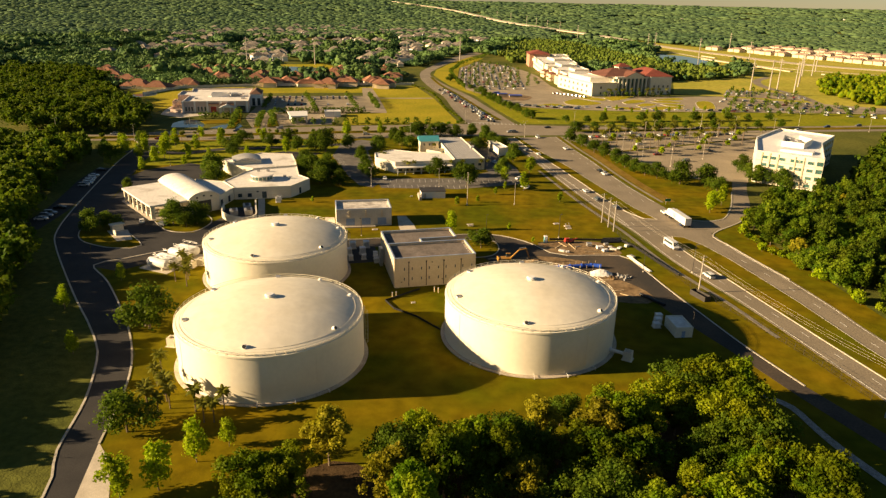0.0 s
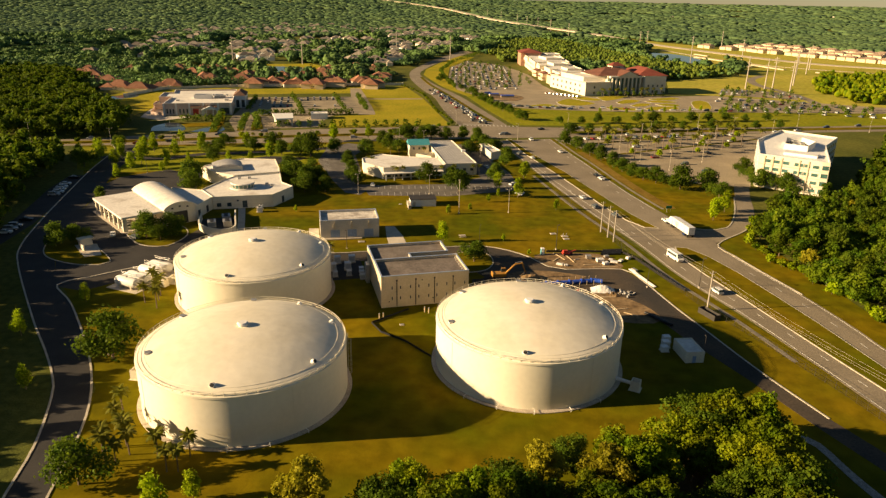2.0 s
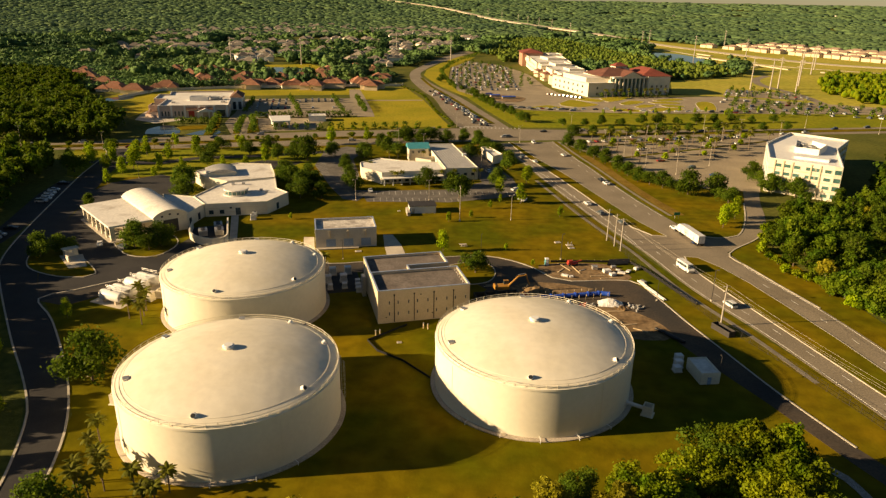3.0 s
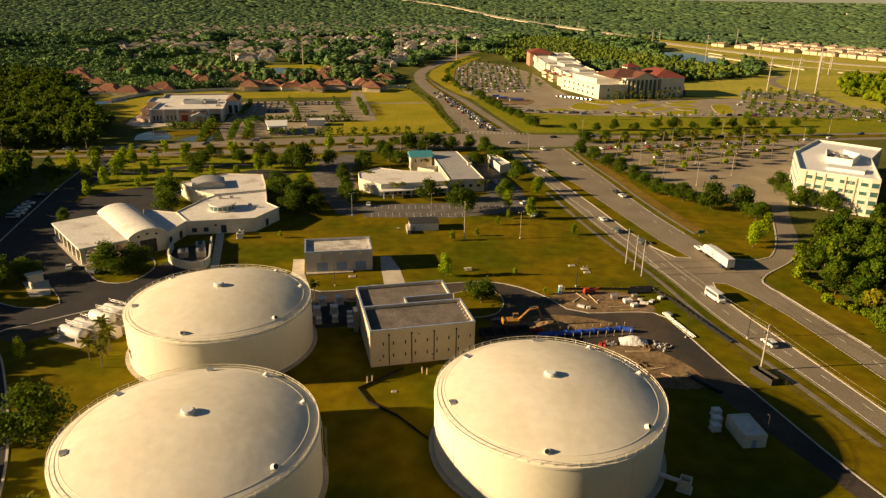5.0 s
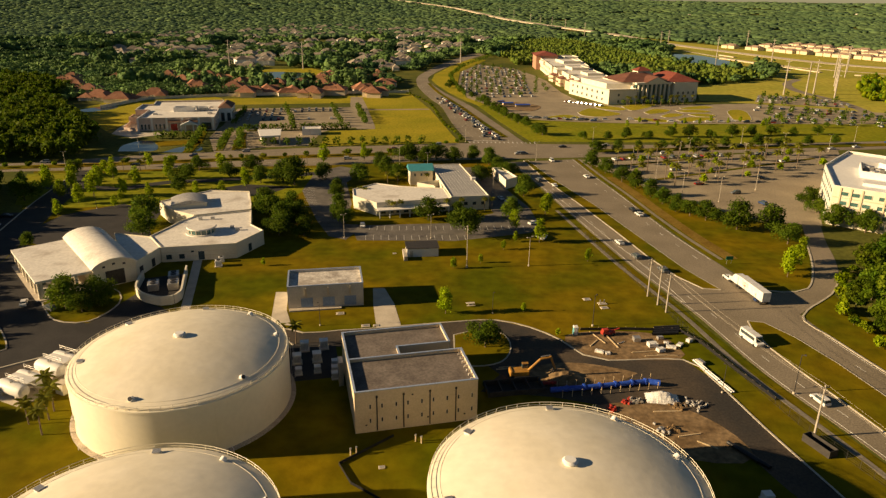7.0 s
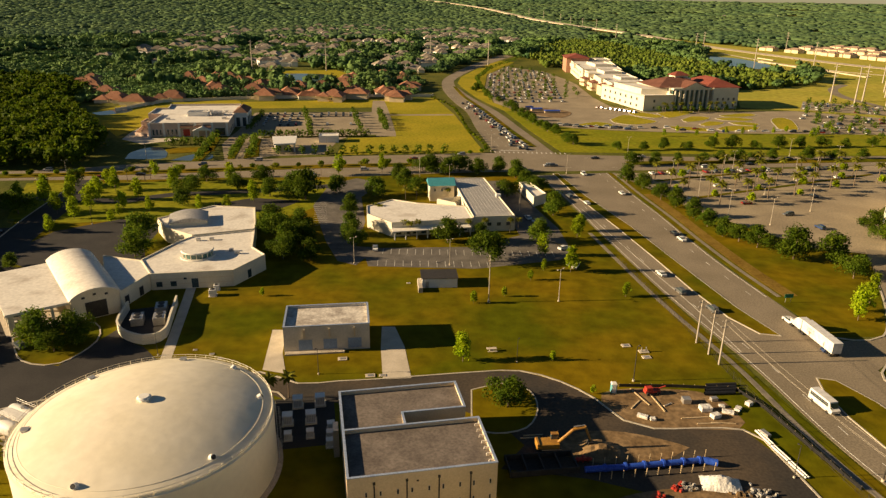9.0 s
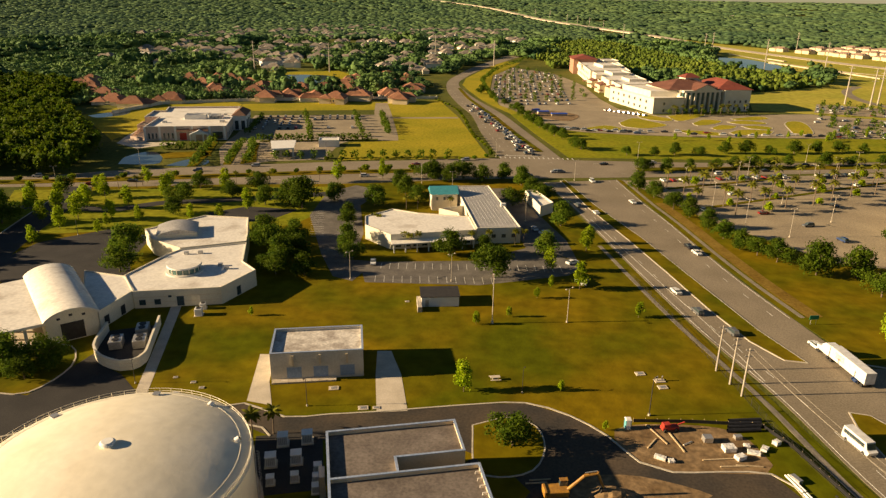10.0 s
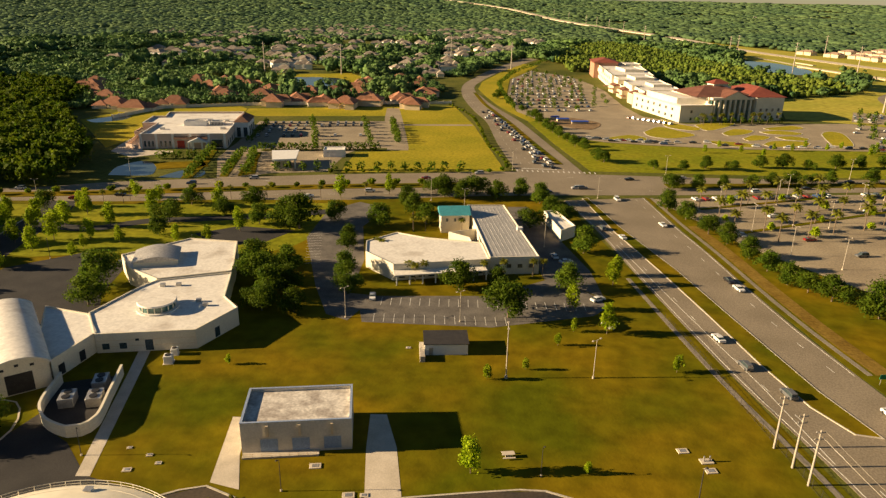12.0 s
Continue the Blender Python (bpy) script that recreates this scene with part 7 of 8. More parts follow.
def car(paint, colour, suv=False, near=True):
    t = thing("suv" if suv else "car", colour + (" sport utility vehicle with dark windows" if suv else " saloon car with dark windows"), "car", pose(0, 0, 0))
    zt = 1.72 if suv else 1.42
    part("body", prism([(-2.2, 0.3), (2.2, 0.3), (2.28, 0.6), (2.1, 0.88), (1.2, 0.98), (-1.7, 1.0), (-2.2, 0.95), (-2.28, 0.6)], 0.9, top=0.06), paint, t)
    if suv:
        glass = [(1.15, 0.95), (0.55, zt - 0.06), (-1.95, zt - 0.06), (-2.15, 0.97)]
        roof = [(0.6, zt - 0.08), (0.45, zt), (-1.85, zt), (-2.0, zt - 0.08)]
    else:
        glass = [(1.15, 0.95), (0.35, zt - 0.06), (-1.05, zt - 0.06), (-1.75, 0.98)]
        roof = [(0.42, zt - 0.08), (0.25, zt), (-0.95, zt), (-1.15, zt - 0.08)]
    part("cabin_glass", prism(glass, 0.8, top=0.28), GLASS, t, "dark tinted glass")
    part("roof_panel", prism(roof, 0.66), paint, t)
    for x in (-1.4, 1.4) if near else ():
        for y in (-0.82, 0.82):
            piece("wheel", WHEEL, TYRE, t, m=pose(x, y, 0.33))
    if not near:
        part("underbody", prism([(-1.75, 0), (1.75, 0), (1.75, 0.32), (-1.75, 0.32)], 0.85), TYRE, t)
        return t
    for y in (-0.6, 0.6):
        part("headlight", boxed(2.15, 2.27, y - 0.18, y + 0.18, 0.62, 0.78), GLASS, t)
    return t


cars = [car(CAR_PAINTS[i], n, i % 2 == 1) for i, n in enumerate(("white", "silver", "black", "dark grey", "red", "dark blue"))]
cars.append(car(CAR_PAINTS[0], "white", True))
far_cars = [car(CAR_PAINTS[i], n, i % 2 == 1, False) for i, n in enumerate(("white", "silver", "black", "dark grey", "red", "dark blue"))]
far_cars.append(car(CAR_PAINTS[0], "white", True, False))


def park(x, y, turn, z=0.06, k=None, group="parked cars", s=1.0):
    k = rs.choice(7, p=(0.2, 0.22, 0.16, 0.18, 0.07, 0.07, 0.10)) if k is None else k
    return plant((cars if y < 440 else far_cars)[k], x, y, s, turn=turn, group=group, z=z)


for x, y, a, k in ((66.8, 282, 288, 0), (47.3, 286, 108, 3), (36.5, 311, 108, 0), (68, 212, 110, 6), (71.8, 266, 190, 5), (48.5, 347, 288, 0), (15.8, 388, 108, 0), (8.7, 397, 108, 3), (40.4, 297.4, 108, 3), (46.8, 353, 288, 2), (32, 407, 288, 0), (16, 440, 288, 6), (-2, 455, 200, 1)):
    park(x, y, a, 0.07, k, "cars on the road")
for k, (x, y) in enumerate(((-74.5, 662), (-68, 645), (-65.7, 638), (-61, 625), (-57.6, 612), (-53, 601), (-49.6, 592), (-47, 585), (-44.4, 578), (-41, 569), (-38.2, 561), (-36, 554), (-34.6, 548), (-32, 541), (-30.3, 535), (-28, 526), (-25.7, 516), (-24, 510), (-21.8, 503), (-19, 496))):
    park(x + (-2.9 if k % 4 == 2 else 0), y, 108, 0.075, None, "queueing cars")
for k in range(26):
    f = k / 25
    park(-14.4 - 57 * f + rs.normal() * 0.2, 498 + 172 * f + rs.normal() * 2, 108, 0.075, None, "queueing cars")
for k, f in enumerate(np.linspace(0.02, 0.98, 34)):
    lane_t = (0.1, 0.26, 0.74, 0.9)[k % 4]
    p = Vector(mixl(CROSS_N, CROSS_F, lane_t, 100)[int(f * 99)])
    park(p.x, p.y, 17 + (180 if lane_t > 0.5 else 0), 0.08, None, "cars on the cross road")
for x, y in ((-172.8, 229.5), (-173.5, 233.4), (-174.3, 237), (-175.2, 244.4), (-186.7, 278), (-187.6, 282), (-189.4, 286), (-191, 290), (-192.7, 295), (-195.7, 306)):
    park(x - 1.5, y, 15, 0.04, 0 if rs.rand() < 0.5 else None, "cars beside the west drive", 1.05)
for k in range(6):
    p = Vector(CP[0]).lerp(Vector(CP[1]), 0.12 + k * 0.15) + Vector((2.2, 2.4))
    park(p.x, p.y, 48, 0.09, None, "cars under the carport")
park(-126.8, 231.5, 150, 0.07, 3, "cars in the forecourt")
park(-136, 233.4, 120, 0.07, 0, "cars in the forecourt")
for i in range(14):
    for j, dy in enumerate((0, 12, 21, 33, 42)):
        if rs.rand() < (0.95 if i < 6 else 0.25 if j < 3 else 0.75):
            park(-196 + i * 5.0 - dy * 0.3, 520 + i * 1.5 + dy * 1.0 + 12, 107, 0.06, None, "cars before the recreation building")
for row in range(24):
    for i in range(14):
        f = row / 20
        x, y = -54 + i * 4.8 - 30 * f, 636 + f * 390 + i * 1.6
        if inside(x, y, [(-56, 712), (-66, 776), (-75, 893), (-62, 985), (-17, 935), (6, 866), (17, 826), (28, 740), (20, 690), (-45, 680)]) and rs.rand() < 0.8:
            park(x, y, 107, 0.055, None, "hospital parking", 1.0)
for row in range(5):
    for i in range(14):
        x, y = 180 + i * 8.5 + row * -2, 600 + row * 17 + i * -1.5
        if rs.rand() < 0.75 and inside(x, y, [(150, 560), (300, 565), (328, 618), (190, 688)]):
            park(x, y, rs.choice((17, 107)), 0.055, None, "hospital parking")
for k in range(34):
    f = k / 33
    x, y = (-4 + 56 * f, 578 + rs.normal() * 2) if k % 2 else (40 + 150 * f, 577 + 14 * f + rs.normal() * 3)
    park(x, y, 5 + 180 * (k % 4 > 1), 0.055, None, "hospital front drive")
for k in range(9):
    park(34 + k * 3.4, 668 - k * 2.4, 50, 0.055, None, "hospital front bays")
for row in range(4):
    for i in range(16):
        x, y = 200 + i * 4.4 + row * 3.5, 704 + row * 12 - i * 1.35
        if rs.rand() < 0.5:
            park(x, y, 73, 0.065, None, "hospital parking")
for i in range(22):
    if rs.rand() < 0.8:
        park(50 + i * 4.6, 449 + i * 1.55, 107, 0.065, None, "cars in the palm lot")
for x, y, a in ((84, 402, 20), (97, 388, 200), (104, 372, 110), (78, 430, 20), (117, 420, 290), (60, 402, 110), (120, 448, 20), (140, 460, 110)):
    park(x, y, a, 0.065, None, "cars in the palm lot")
for x, y, a in ((-58.5, 316, 285), (6.0, 329, 40), (8, 315, 75), (9.6, 312.4, 75), (-8, 362, 110), (-4, 358, 30), (-127, 342, 110), (-143, 322, 10)):
    park(x, y, a, 0.06, 0 if x > -70 else None, "cars by the halls")

van = thing("shuttle_bus", "white shuttle bus with a long window band", "bus", pose(61.3, 239.2, 0.07, 0, 0, 290))
part("body", prism([(-3.6, 0.4), (3.4, 0.4), (3.7, 1.2), (3.0, 1.5), (2.5, 2.8), (-3.5, 2.85), (-3.65, 1.2)], 1.08, top=0.04), CAR_PAINTS[0], van)
for s in (-1, 1):
    part("window_band", boxed(-3.2, 2.2, s * 1.03 - 0.05, s * 1.03 + 0.05, 1.55, 2.35), GLASS, van)
part("windscreen", prism([(3.02, 1.55), (2.62, 2.6), (2.72, 2.6), (3.12, 1.55)], 0.9), GLASS, van)
for x in (-2.3, 2.3):
    for y in (-0.98, 0.98):
        piece("wheel", WHEEL, TYRE, van, m=pose(x, y, 0.4) @ Matrix.Scale(1.2, 4))

tr = thing("semi_truck", "white articulated lorry with a long box trailer", "truck", pose(68.6, 276.6, 0.07, 0, 0, 104))
part("trailer", boxed(-14, -0.8, -1.28, 1.28, 1.15, 4.0, bevel=0.05), CAR_PAINTS[0], tr, "long white box trailer")
part("trailer_mark", boxed(-6.2, -2.8, -1.3, 1.3, 2.0, 3.4), mat("faded_red_graphic", (0.62, 0.30, 0.27), (0.75, 0.60, 0.56), rough=0.5, scale=1.2, scale2=3), tr)
part("chassis", boxed(-13.8, 4.2, -0.5, 0.5, 0.75, 1.12), STEEL_DARK, tr)
part("cab", prism([(-0.4, 0.9), (2.2, 0.9), (4.4, 0.9), (4.5, 1.9), (2.9, 2.15), (2.3, 3.1), (1.4, 3.7), (-0.4, 3.75)], 1.2, top=0.04), CAR_PAINTS[0], tr)
part("windscreen", prism([(2.9, 2.2), (2.36, 3.08), (2.5, 3.12), (3.05, 2.2)], 1.0), GLASS, tr)
for x in (-13, -11.7, -1.4, -0.1, 3.5):
    for y in (-1.05, 1.05):
        piece("wheel", WHEEL, TYRE, tr, m=pose(x, y, 0.5) @ Matrix.Scale(1.5, 4))

# ---- poles, signs, fences ----


def power_pole(x, y, h, lean=0.0):
    t = thing("power_pole", "pale concrete power pole with short insulator arms", "utility pole", pose(x, y, 0, lean, lean * 0.5, 15), group="power poles")
    part("shaft", cyl(bmesh.new(), 0.24, 0.15, -0.2, h, 10), WOOD_POLE, t)
    for z in (h - 0.6, h - 2.0):
        a = part("crossarm", boxed(-0.9, 0.9, -0.06, 0.06, z, z + 0.12), WOOD_POLE, t)
        for s in (-0.85, 0.85):
            part("insulator", cyl(bmesh.new(), 0.07, 0.05, z + 0.12, z + 0.4, 8, Matrix.Translation((s, 0, 0))), GALV, a)
    return t


POLES = [(39.3, 265), (41.2, 259.2), (42.7, 254.4), (61.8, 198.4), (86.5, 135)]
for x, y in POLES:
    power_pole(x, y, 12.0)
wires = thing("power_lines", "thin sagging overhead power lines", "cable")
for a, b in zip(POLES[2:], POLES[3:]):
    for s, z in ((-0.8, 11.7), (0.8, 11.7), (0.8, 10.3)):
        bm = bmesh.new()
        pts = [Vector((a[0] + (b[0] - a[0]) * f + s, a[1] + (b[1] - a[1]) * f, z - 4 * 1.1 * f * (1 - f))) for f in np.linspace(0, 1, 13)]
        rows = [[bm.verts.new(p + Vector((0.022 * math.cos(k * math.tau / 4), 0, 0.022 * math.sin(k * math.tau / 4)))) for k in range(4)] for p in pts]
        for p, q in zip(rows, rows[1:]):
            for k in range(4):
                bm.faces.new((p[k], p[(k + 1) % 4], q[(k + 1) % 4], q[k]))
        part("wire", bm, WOOD_POLE, wires)


def street_lamp(h, arm, mat_, label, head=0.5):
    t = thing("street_lamp", label, "street lamp", pose(0, 0, 0))
    part("pole", cyl(bmesh.new(), 0.11, 0.07, -0.1, h, 8), mat_, t)
    for s in ((-1, 1) if arm < 0 else (1,)):
        part("arm", tube(bmesh.new(), (0, 0, h - 0.1), (abs(arm) * s, 0, h + 0.1), 0.05), mat_, t)
        part("lamp_head", boxed(abs(arm) * s - head / 2, abs(arm) * s + head / 2, -0.2, 0.2, h, h + 0.2, taper=0.05), mat_, t)
    part("base", cyl(bmesh.new(), 0.28, 0.28, -0.1, 0.5, 10), CONCRETE, t)
    return t


dark_lamp = street_lamp(9.0, 0.6, STEEL_DARK, "slim dark street lamp on a concrete foot")
for x, y, s in ((21.5, 242.7, 1.0), (63.5, 214.8, 1.1), (-5.5, 246.5, 0.7), (-50.5, 232.6, 0.75), (53.2, 168, 0.75), (47.6, 213, 0.8), (-91.5, 234, 0.7), (-89.5, 151.5, 0.7), (-128, 338, 0.7), (-170, 322, 0.8)):
    plant(dark_lamp, x, y, s, turn=rs.rand() * 360, group="dark lamps")
grey_lamp = street_lamp(10.0, -1.2, WOOD_POLE, "tall pale double-headed lamp pole")
for x, y, s in ((-15.6, 279.8, 1.35), (4.3, 284.3, 1.0), (-31, 306.4, 0.9), (-62, 302, 0.9), (65, 408, 1.1), (72.5, 383, 1.1), (86, 373, 1.1), (57, 433, 1.1), (96, 420, 1.1), (108, 396, 1.1), (118, 452, 1.1), (84, 450, 1.1), (134, 470, 1.1), (150, 488, 1.1), (-47, 410, 0.9), (-12, 372, 0.9)):
    plant(grey_lamp, x, y, s, turn=rs.rand() * 360, group="parking lamp poles")
for k in range(22):
    f = k / 21
    p = mixl(CROSS_N, CROSS_F, -0.12 if k % 2 else 1.1, 60)[int(f * 59)]
    plant(grey_lamp, p[0], p[1], 1.0, turn=20, group="road lamp poles")
mast = thing("steel_mast", "tall tapered pale steel power mast", "utility pole", pose(249, 734, 0))
part("shaft", cyl(bmesh.new(), 0.75, 0.35, 0, 32, 10), WOOD_POLE, mast)
for z in (22, 26, 30):
    part("arm", boxed(-2.5, 2.5, -0.15, 0.15, z, z + 0.3), WOOD_POLE, mast)
for k, (x, y) in enumerate(((266, 762), (238, 757), (268, 720), (364, 936), (300, 800), (316, 842), (350, 930), (392, 1000), (240, 1356), (221, 1318), (390, 1420), (280, 1180), (340, 1120), (120, 1684), (60, 2100), (90, 1950), (0, 2400), (-60, 2700), (-120, 2900), (30, 2250))):
    q = copy_thing(mast, pose(x, y, rise(x, y), 0, 0, -30))
    q["group"] = "steel masts"
mast["group"] = "steel masts"
for x, y in ((-352, 880), (-262, 880), (-180, 1100), (-88, 1005)):
    q = copy_thing(mast, pose(x, y, 0))
    q["group"] = "steel masts"
sg = thing("road_sign", "small green road sign on two posts", "sign", pose(70.4, 296, 0, 0, 0, 15))
part("panel", boxed(-1.3, 1.3, -0.04, 0.04, 1.6, 2.8), GREEN_SIGN, sg)
for s in (-0.8, 0.8):
    part("post", cyl(bmesh.new(), 0.06, 0.06, -0.1, 2.8, 6, Matrix.Translation((s, 0.1, 0))), GALV, sg)


def fence(name, label, pts, h, step, post_m, rails, rail_m, r=0.04):
    t = thing(name, label, "fence")
    line = [Vector((*p, 0)) for p in pts]
    L_ = sum((b - a).length for a, b in zip(line, line[1:]))
    n_ = int(L_ / step) + 1
    me = bpy.data.meshes.new("fence_post")
    b = cyl(bmesh.new(), r, r, -0.1, h, 6)
    b.to_mesh(me)
    b.free()
    vs = along(line, n_)
    for v in vs:
        piece("fence_post", me, post_m, t, m=pose(v.x, v.y, 0))
    for z in rails:
        bm = bmesh.new()
        for p, q in zip(vs, vs[1:]):
            tube(bm, (p.x, p.y, z), (q.x, q.y, z), 0.02, 4)
        part("rail", bm, rail_m, t)
    return t


fence("chain_fence", "dark chain fence between plant and road", [(24, 320), (27.6, 309), (41, 262), (46.5, 240), (54.7, 219), (61, 200), (71, 180), (80, 160), (92, 128)], 2.0, 3.0, STEEL_DARK, (0.15, 0.6, 1.0, 1.4, 1.95), STEEL_DARK)
sf = thing("silt_fence", "low black silt fence on wooden stakes", "fence")
SFL = [(18, 239.6), (30, 241.6), (44, 243), (48.5, 236), (54, 222), (58.5, 211.5)]
part("fabric", strip(bmesh.new(), SFL, 0.06, 0, 0.8, smooth=False), BLACK_PIPE, sf)
for v in along([Vector((*p, 0)) for p in SFL], 26):
    part("stake", boxed(-0.04, 0.04, -0.04, 0.04, 0, 1.0), LUMBER, sf).matrix_basis = pose(v.x, v.y + 0.06, 0)
sf2 = thing("silt_fence", "low black silt fence between the tanks", "fence")
part("fabric", strip(bmesh.new(), [(-22, 187), (-30.5, 177), (-27, 172), (-20, 168), (-12.6, 161)], 0.08, 0, 0.6, smooth=False), BLACK_PIPE, sf2)

# ---- chemical tanks beside the west drive ----
for k, (x, y, a) in enumerate(((-106.2, 190.2, -17), (-104.9, 194.3, -17), (-103.9, 199.4, -17), (-102.6, 203.5, -17))):
    t = thing("chemical_tank", "white horizontal chemical tank on saddles", "tank", pose(x, y, 0.1, 0, 0, a), group="chemical tanks")
    bm = bmesh.new()
    revolve(bm, [(0, -4.2), (0.8, -4.05), (1.35, -3.6), (1.5, -3.0), (1.5, 3.0), (1.35, 3.6), (0.8, 4.05), (0, 4.2)], 24)
    bmesh.ops.transform(bm, matrix=Matrix.Translation((0, 0, 1.9)) @ Matrix.Rotation(radians(90), 4, "Y"), verts=bm.verts)
    part("shell", bm, WHITE, t)
    for s in (-2.2, 2.2):
        part("saddle", boxed(s - 0.25, s + 0.25, -1.2, 1.2, 0, 0.9), CONCRETE, t)
    part("manway", cyl(bmesh.new(), 0.35, 0.35, 3.3, 3.7, 14), GALV, t)
    if k % 2 == 0:
        part("walkway", boxed(-3.0, 3.6, 1.0, 3.3, 3.2, 3.34), WHITE, t, "white service deck between two tanks")
    for z in (3.9, 4.4):
        part("walk_rail", tube(bmesh.new(), (-3, 0.9, z), (3, 0.9, z), 0.03), GALV, t)
    for s in (-3, -1, 1, 3):
        part("rail_post", tube(bmesh.new(), (s, 0.9, 3.0), (s, 0.9, 4.4), 0.03), GALV, t)
setting("chemical_slab", slab(rect(-112.6, 189.4, -17, 11.5, 9.0), -0.1, 0.1), CONCRETE, "pale concrete slab under chemical tanks", "pavement")
setting("chemical_slab_2", slab(rect(-110.2, 198.6, -17, 11.5, 9.0), -0.1, 0.1), CONCRETE, "pale concrete slab under chemical tanks", "pavement")
vb = thing("valve_box", "small pale concrete valve box", "box", pose(-96.6, 193, 0, 0, 0, -17))
part("body", boxed(-1.2, 1.2, -1.0, 1.0, 0, 2.4, bevel=0.05), CREAM, vb)
part("lid", boxed(-1.3, 1.3, -1.1, 1.1, 2.4, 2.55), CONCRETE, vb)
gt = thing("tanker_fill_station", "pale fill station cabinet on a concrete pad", "cabinet", pose(-139.5, 222.5, 0.16, 0, 0, -40))
part("cabinet", boxed(-1.1, 1.1, -2.0, 2.0, 0, 2.4, bevel=0.06), CREAM, gt)
part("canopy", boxed(-1.5, 1.5, -2.4, 2.4, 2.4, 2.6), CREAM, gt)
part("pad", slab([(-2, -3), (12, -4.4), (13.5, 0.5), (1.5, 3.2)], -0.1, 0.05), CONCRETE, gt)
part("screen_wall", boxed(3.0, 6.0, -2.6, -2.2, 0, 1.8), CREAM, gt)

# ---- kiosk beside the east tank ----
kk = thing("control_kiosk", "pale concrete control kiosk with flat roof", "building", pose(48.8, 166.4, 0, 0, 0, 12))
kk.scale = (0.82, 0.82, 0.85)
part("wall", ring(rect(0, 0, 0, 5.6, 9.0), 0.25, 0, 3.5), CREAM, kk)
part("roof", slab(inset(rect(0, 0, 0, 5.6, 9.0), 0.2), 3.0, 3.2), MEMBRANE, kk)
part("door", boxed(2.0, 3.1, -0.05, 0, 0.05, 2.2), BLUE_DOOR, kk)
for k, (x, y, h_) in enumerate(((45.6, 174.4, 1.8), (46.4, 177.6, 1.6), (44.9, 172.2, 1.4))):
    q = thing("electrical_cabinet", "small pale electrical cabinet on a pad", "cabinet", pose(x, y, 0, 0, 0, 12), group="kiosk cabinets")
    part("casing", boxed(-0.9, 0.9, -0.8, 0.8, 0.1, h_, bevel=0.05), WHITE, q)
    part("pad", boxed(-1.1, 1.1, -1.0, 1.0, -0.05, 0.1), CONCRETE, q)

# ---- building site ----
ex = thing("excavator", "yellow tracked excavator with lowered bucket", "excavator", pose(3.0, 213.6, 0.07, 0, 0, 14))
for s in (-1.2, 1.2):
    part("track", prism([(-1.9, 0.15), (-1.5, 0), (1.5, 0), (1.9, 0.15), (2.1, 0.5), (1.8, 0.85), (-1.8, 0.85), (-2.1, 0.5)], 0.3), STEEL_DARK, ex).matrix_basis = pose(0, s, 0)
part("house", boxed(-2.4, 1.5, -1.3, 1.3, 0.95, 2.0, bevel=0.1), YELLOW, ex)
part("counterweight", boxed(-3.0, -2.35, -1.3, 1.3, 1.0, 2.2, bevel=0.15), YELLOW, ex)
part("cab", boxed(0.1, 1.6, 0.35, 1.3, 2.0, 3.0, taper=0.1), GLASS, ex)
part("cab_roof", boxed(0.15, 1.6, 0.4, 1.28, 3.0, 3.12), YELLOW, ex)
bm = bmesh.new()
for p, q, r0_ in (((1.3, -0.3, 1.7), (4.2, -0.3, 4.6), 0.32), ((4.2, -0.3, 4.6), (6.6, -0.3, 5.0), 0.3)):
    tube(bm, p, q, r0_, 8, r0_ * 0.85)
part("boom", bm, YELLOW, ex)
part("stick", tube(bmesh.new(), (6.4, -0.3, 5.2), (7.8, -0.3, 1.8), 0.28, 8, 0.2), YELLOW, ex)
part("ram", tube(bmesh.new(), (4.2, -0.3, 5.2), (6.4, -0.3, 5.5), 0.09), GALV, ex)
part("bucket", prism([(7.3, 1.8), (8.3, 1.7), (8.5, 0.8), (7.6, 0.3), (7.1, 0.9)], 0.55), STEEL_DARK, ex).matrix_basis = pose(0, -0.3, 0)

bp = thing("blue_pipeline", "large bright blue pipe between timber stakes", "pipe")
bm = bmesh.new()
for a, b, r_ in (((9.5, 207.6), (16.5, 209.6), 0.6), ((16.5, 209.6), (31.5, 214.4), 0.55), ((31.5, 214.4), (34.2, 214.0), 0.68)):
    tube(bm, (*a, 0.8), (*b, 0.8), r_, 16)
part("pipe", bm, BLUE_PIPE, bp)
for f in (0.1, 0.28, 0.45, 0.62, 0.8, 0.95):
    part("flange", tube(bmesh.new(), (10.8 + 21.0 * f, 208.0 + 6.5 * f, 0.8), (11.2 + 21.0 * f, 208.12 + 6.5 * f, 0.8), 0.76, 16), BLUE_PIPE, bp)
for s in (-1.9, 1.9):
    for i in range(11):
        f = i / 10
        part("stake", boxed(-0.07, 0.07, -0.07, 0.07, 0, 1.7), LUMBER, bp).matrix_basis = pose(11.5 + 21.5 * f - s * 0.28, 208 + 6.6 * f + s, 0.05)
rp = thing("pump_valve", "red flanged pump and valve assembly", "pump", pose(9.2, 210.8, 0.06, 0, 0, 15))
bm = bmesh.new()
tube(bm, (-1.6, 0, 0.6), (1.6, 0, 0.6), 0.35, 12)
for x in (-1.2, -0.2, 0.8):
    tube(bm, (x, 0, 0.6), (x + 0.12, 0, 0.6), 0.6, 12)
part("pipe", bm, RED_PAINT, rp)
part("wheel", cyl(bmesh.new(), 0.35, 0.35, 1.3, 1.4, 14), RED_PAINT, rp)
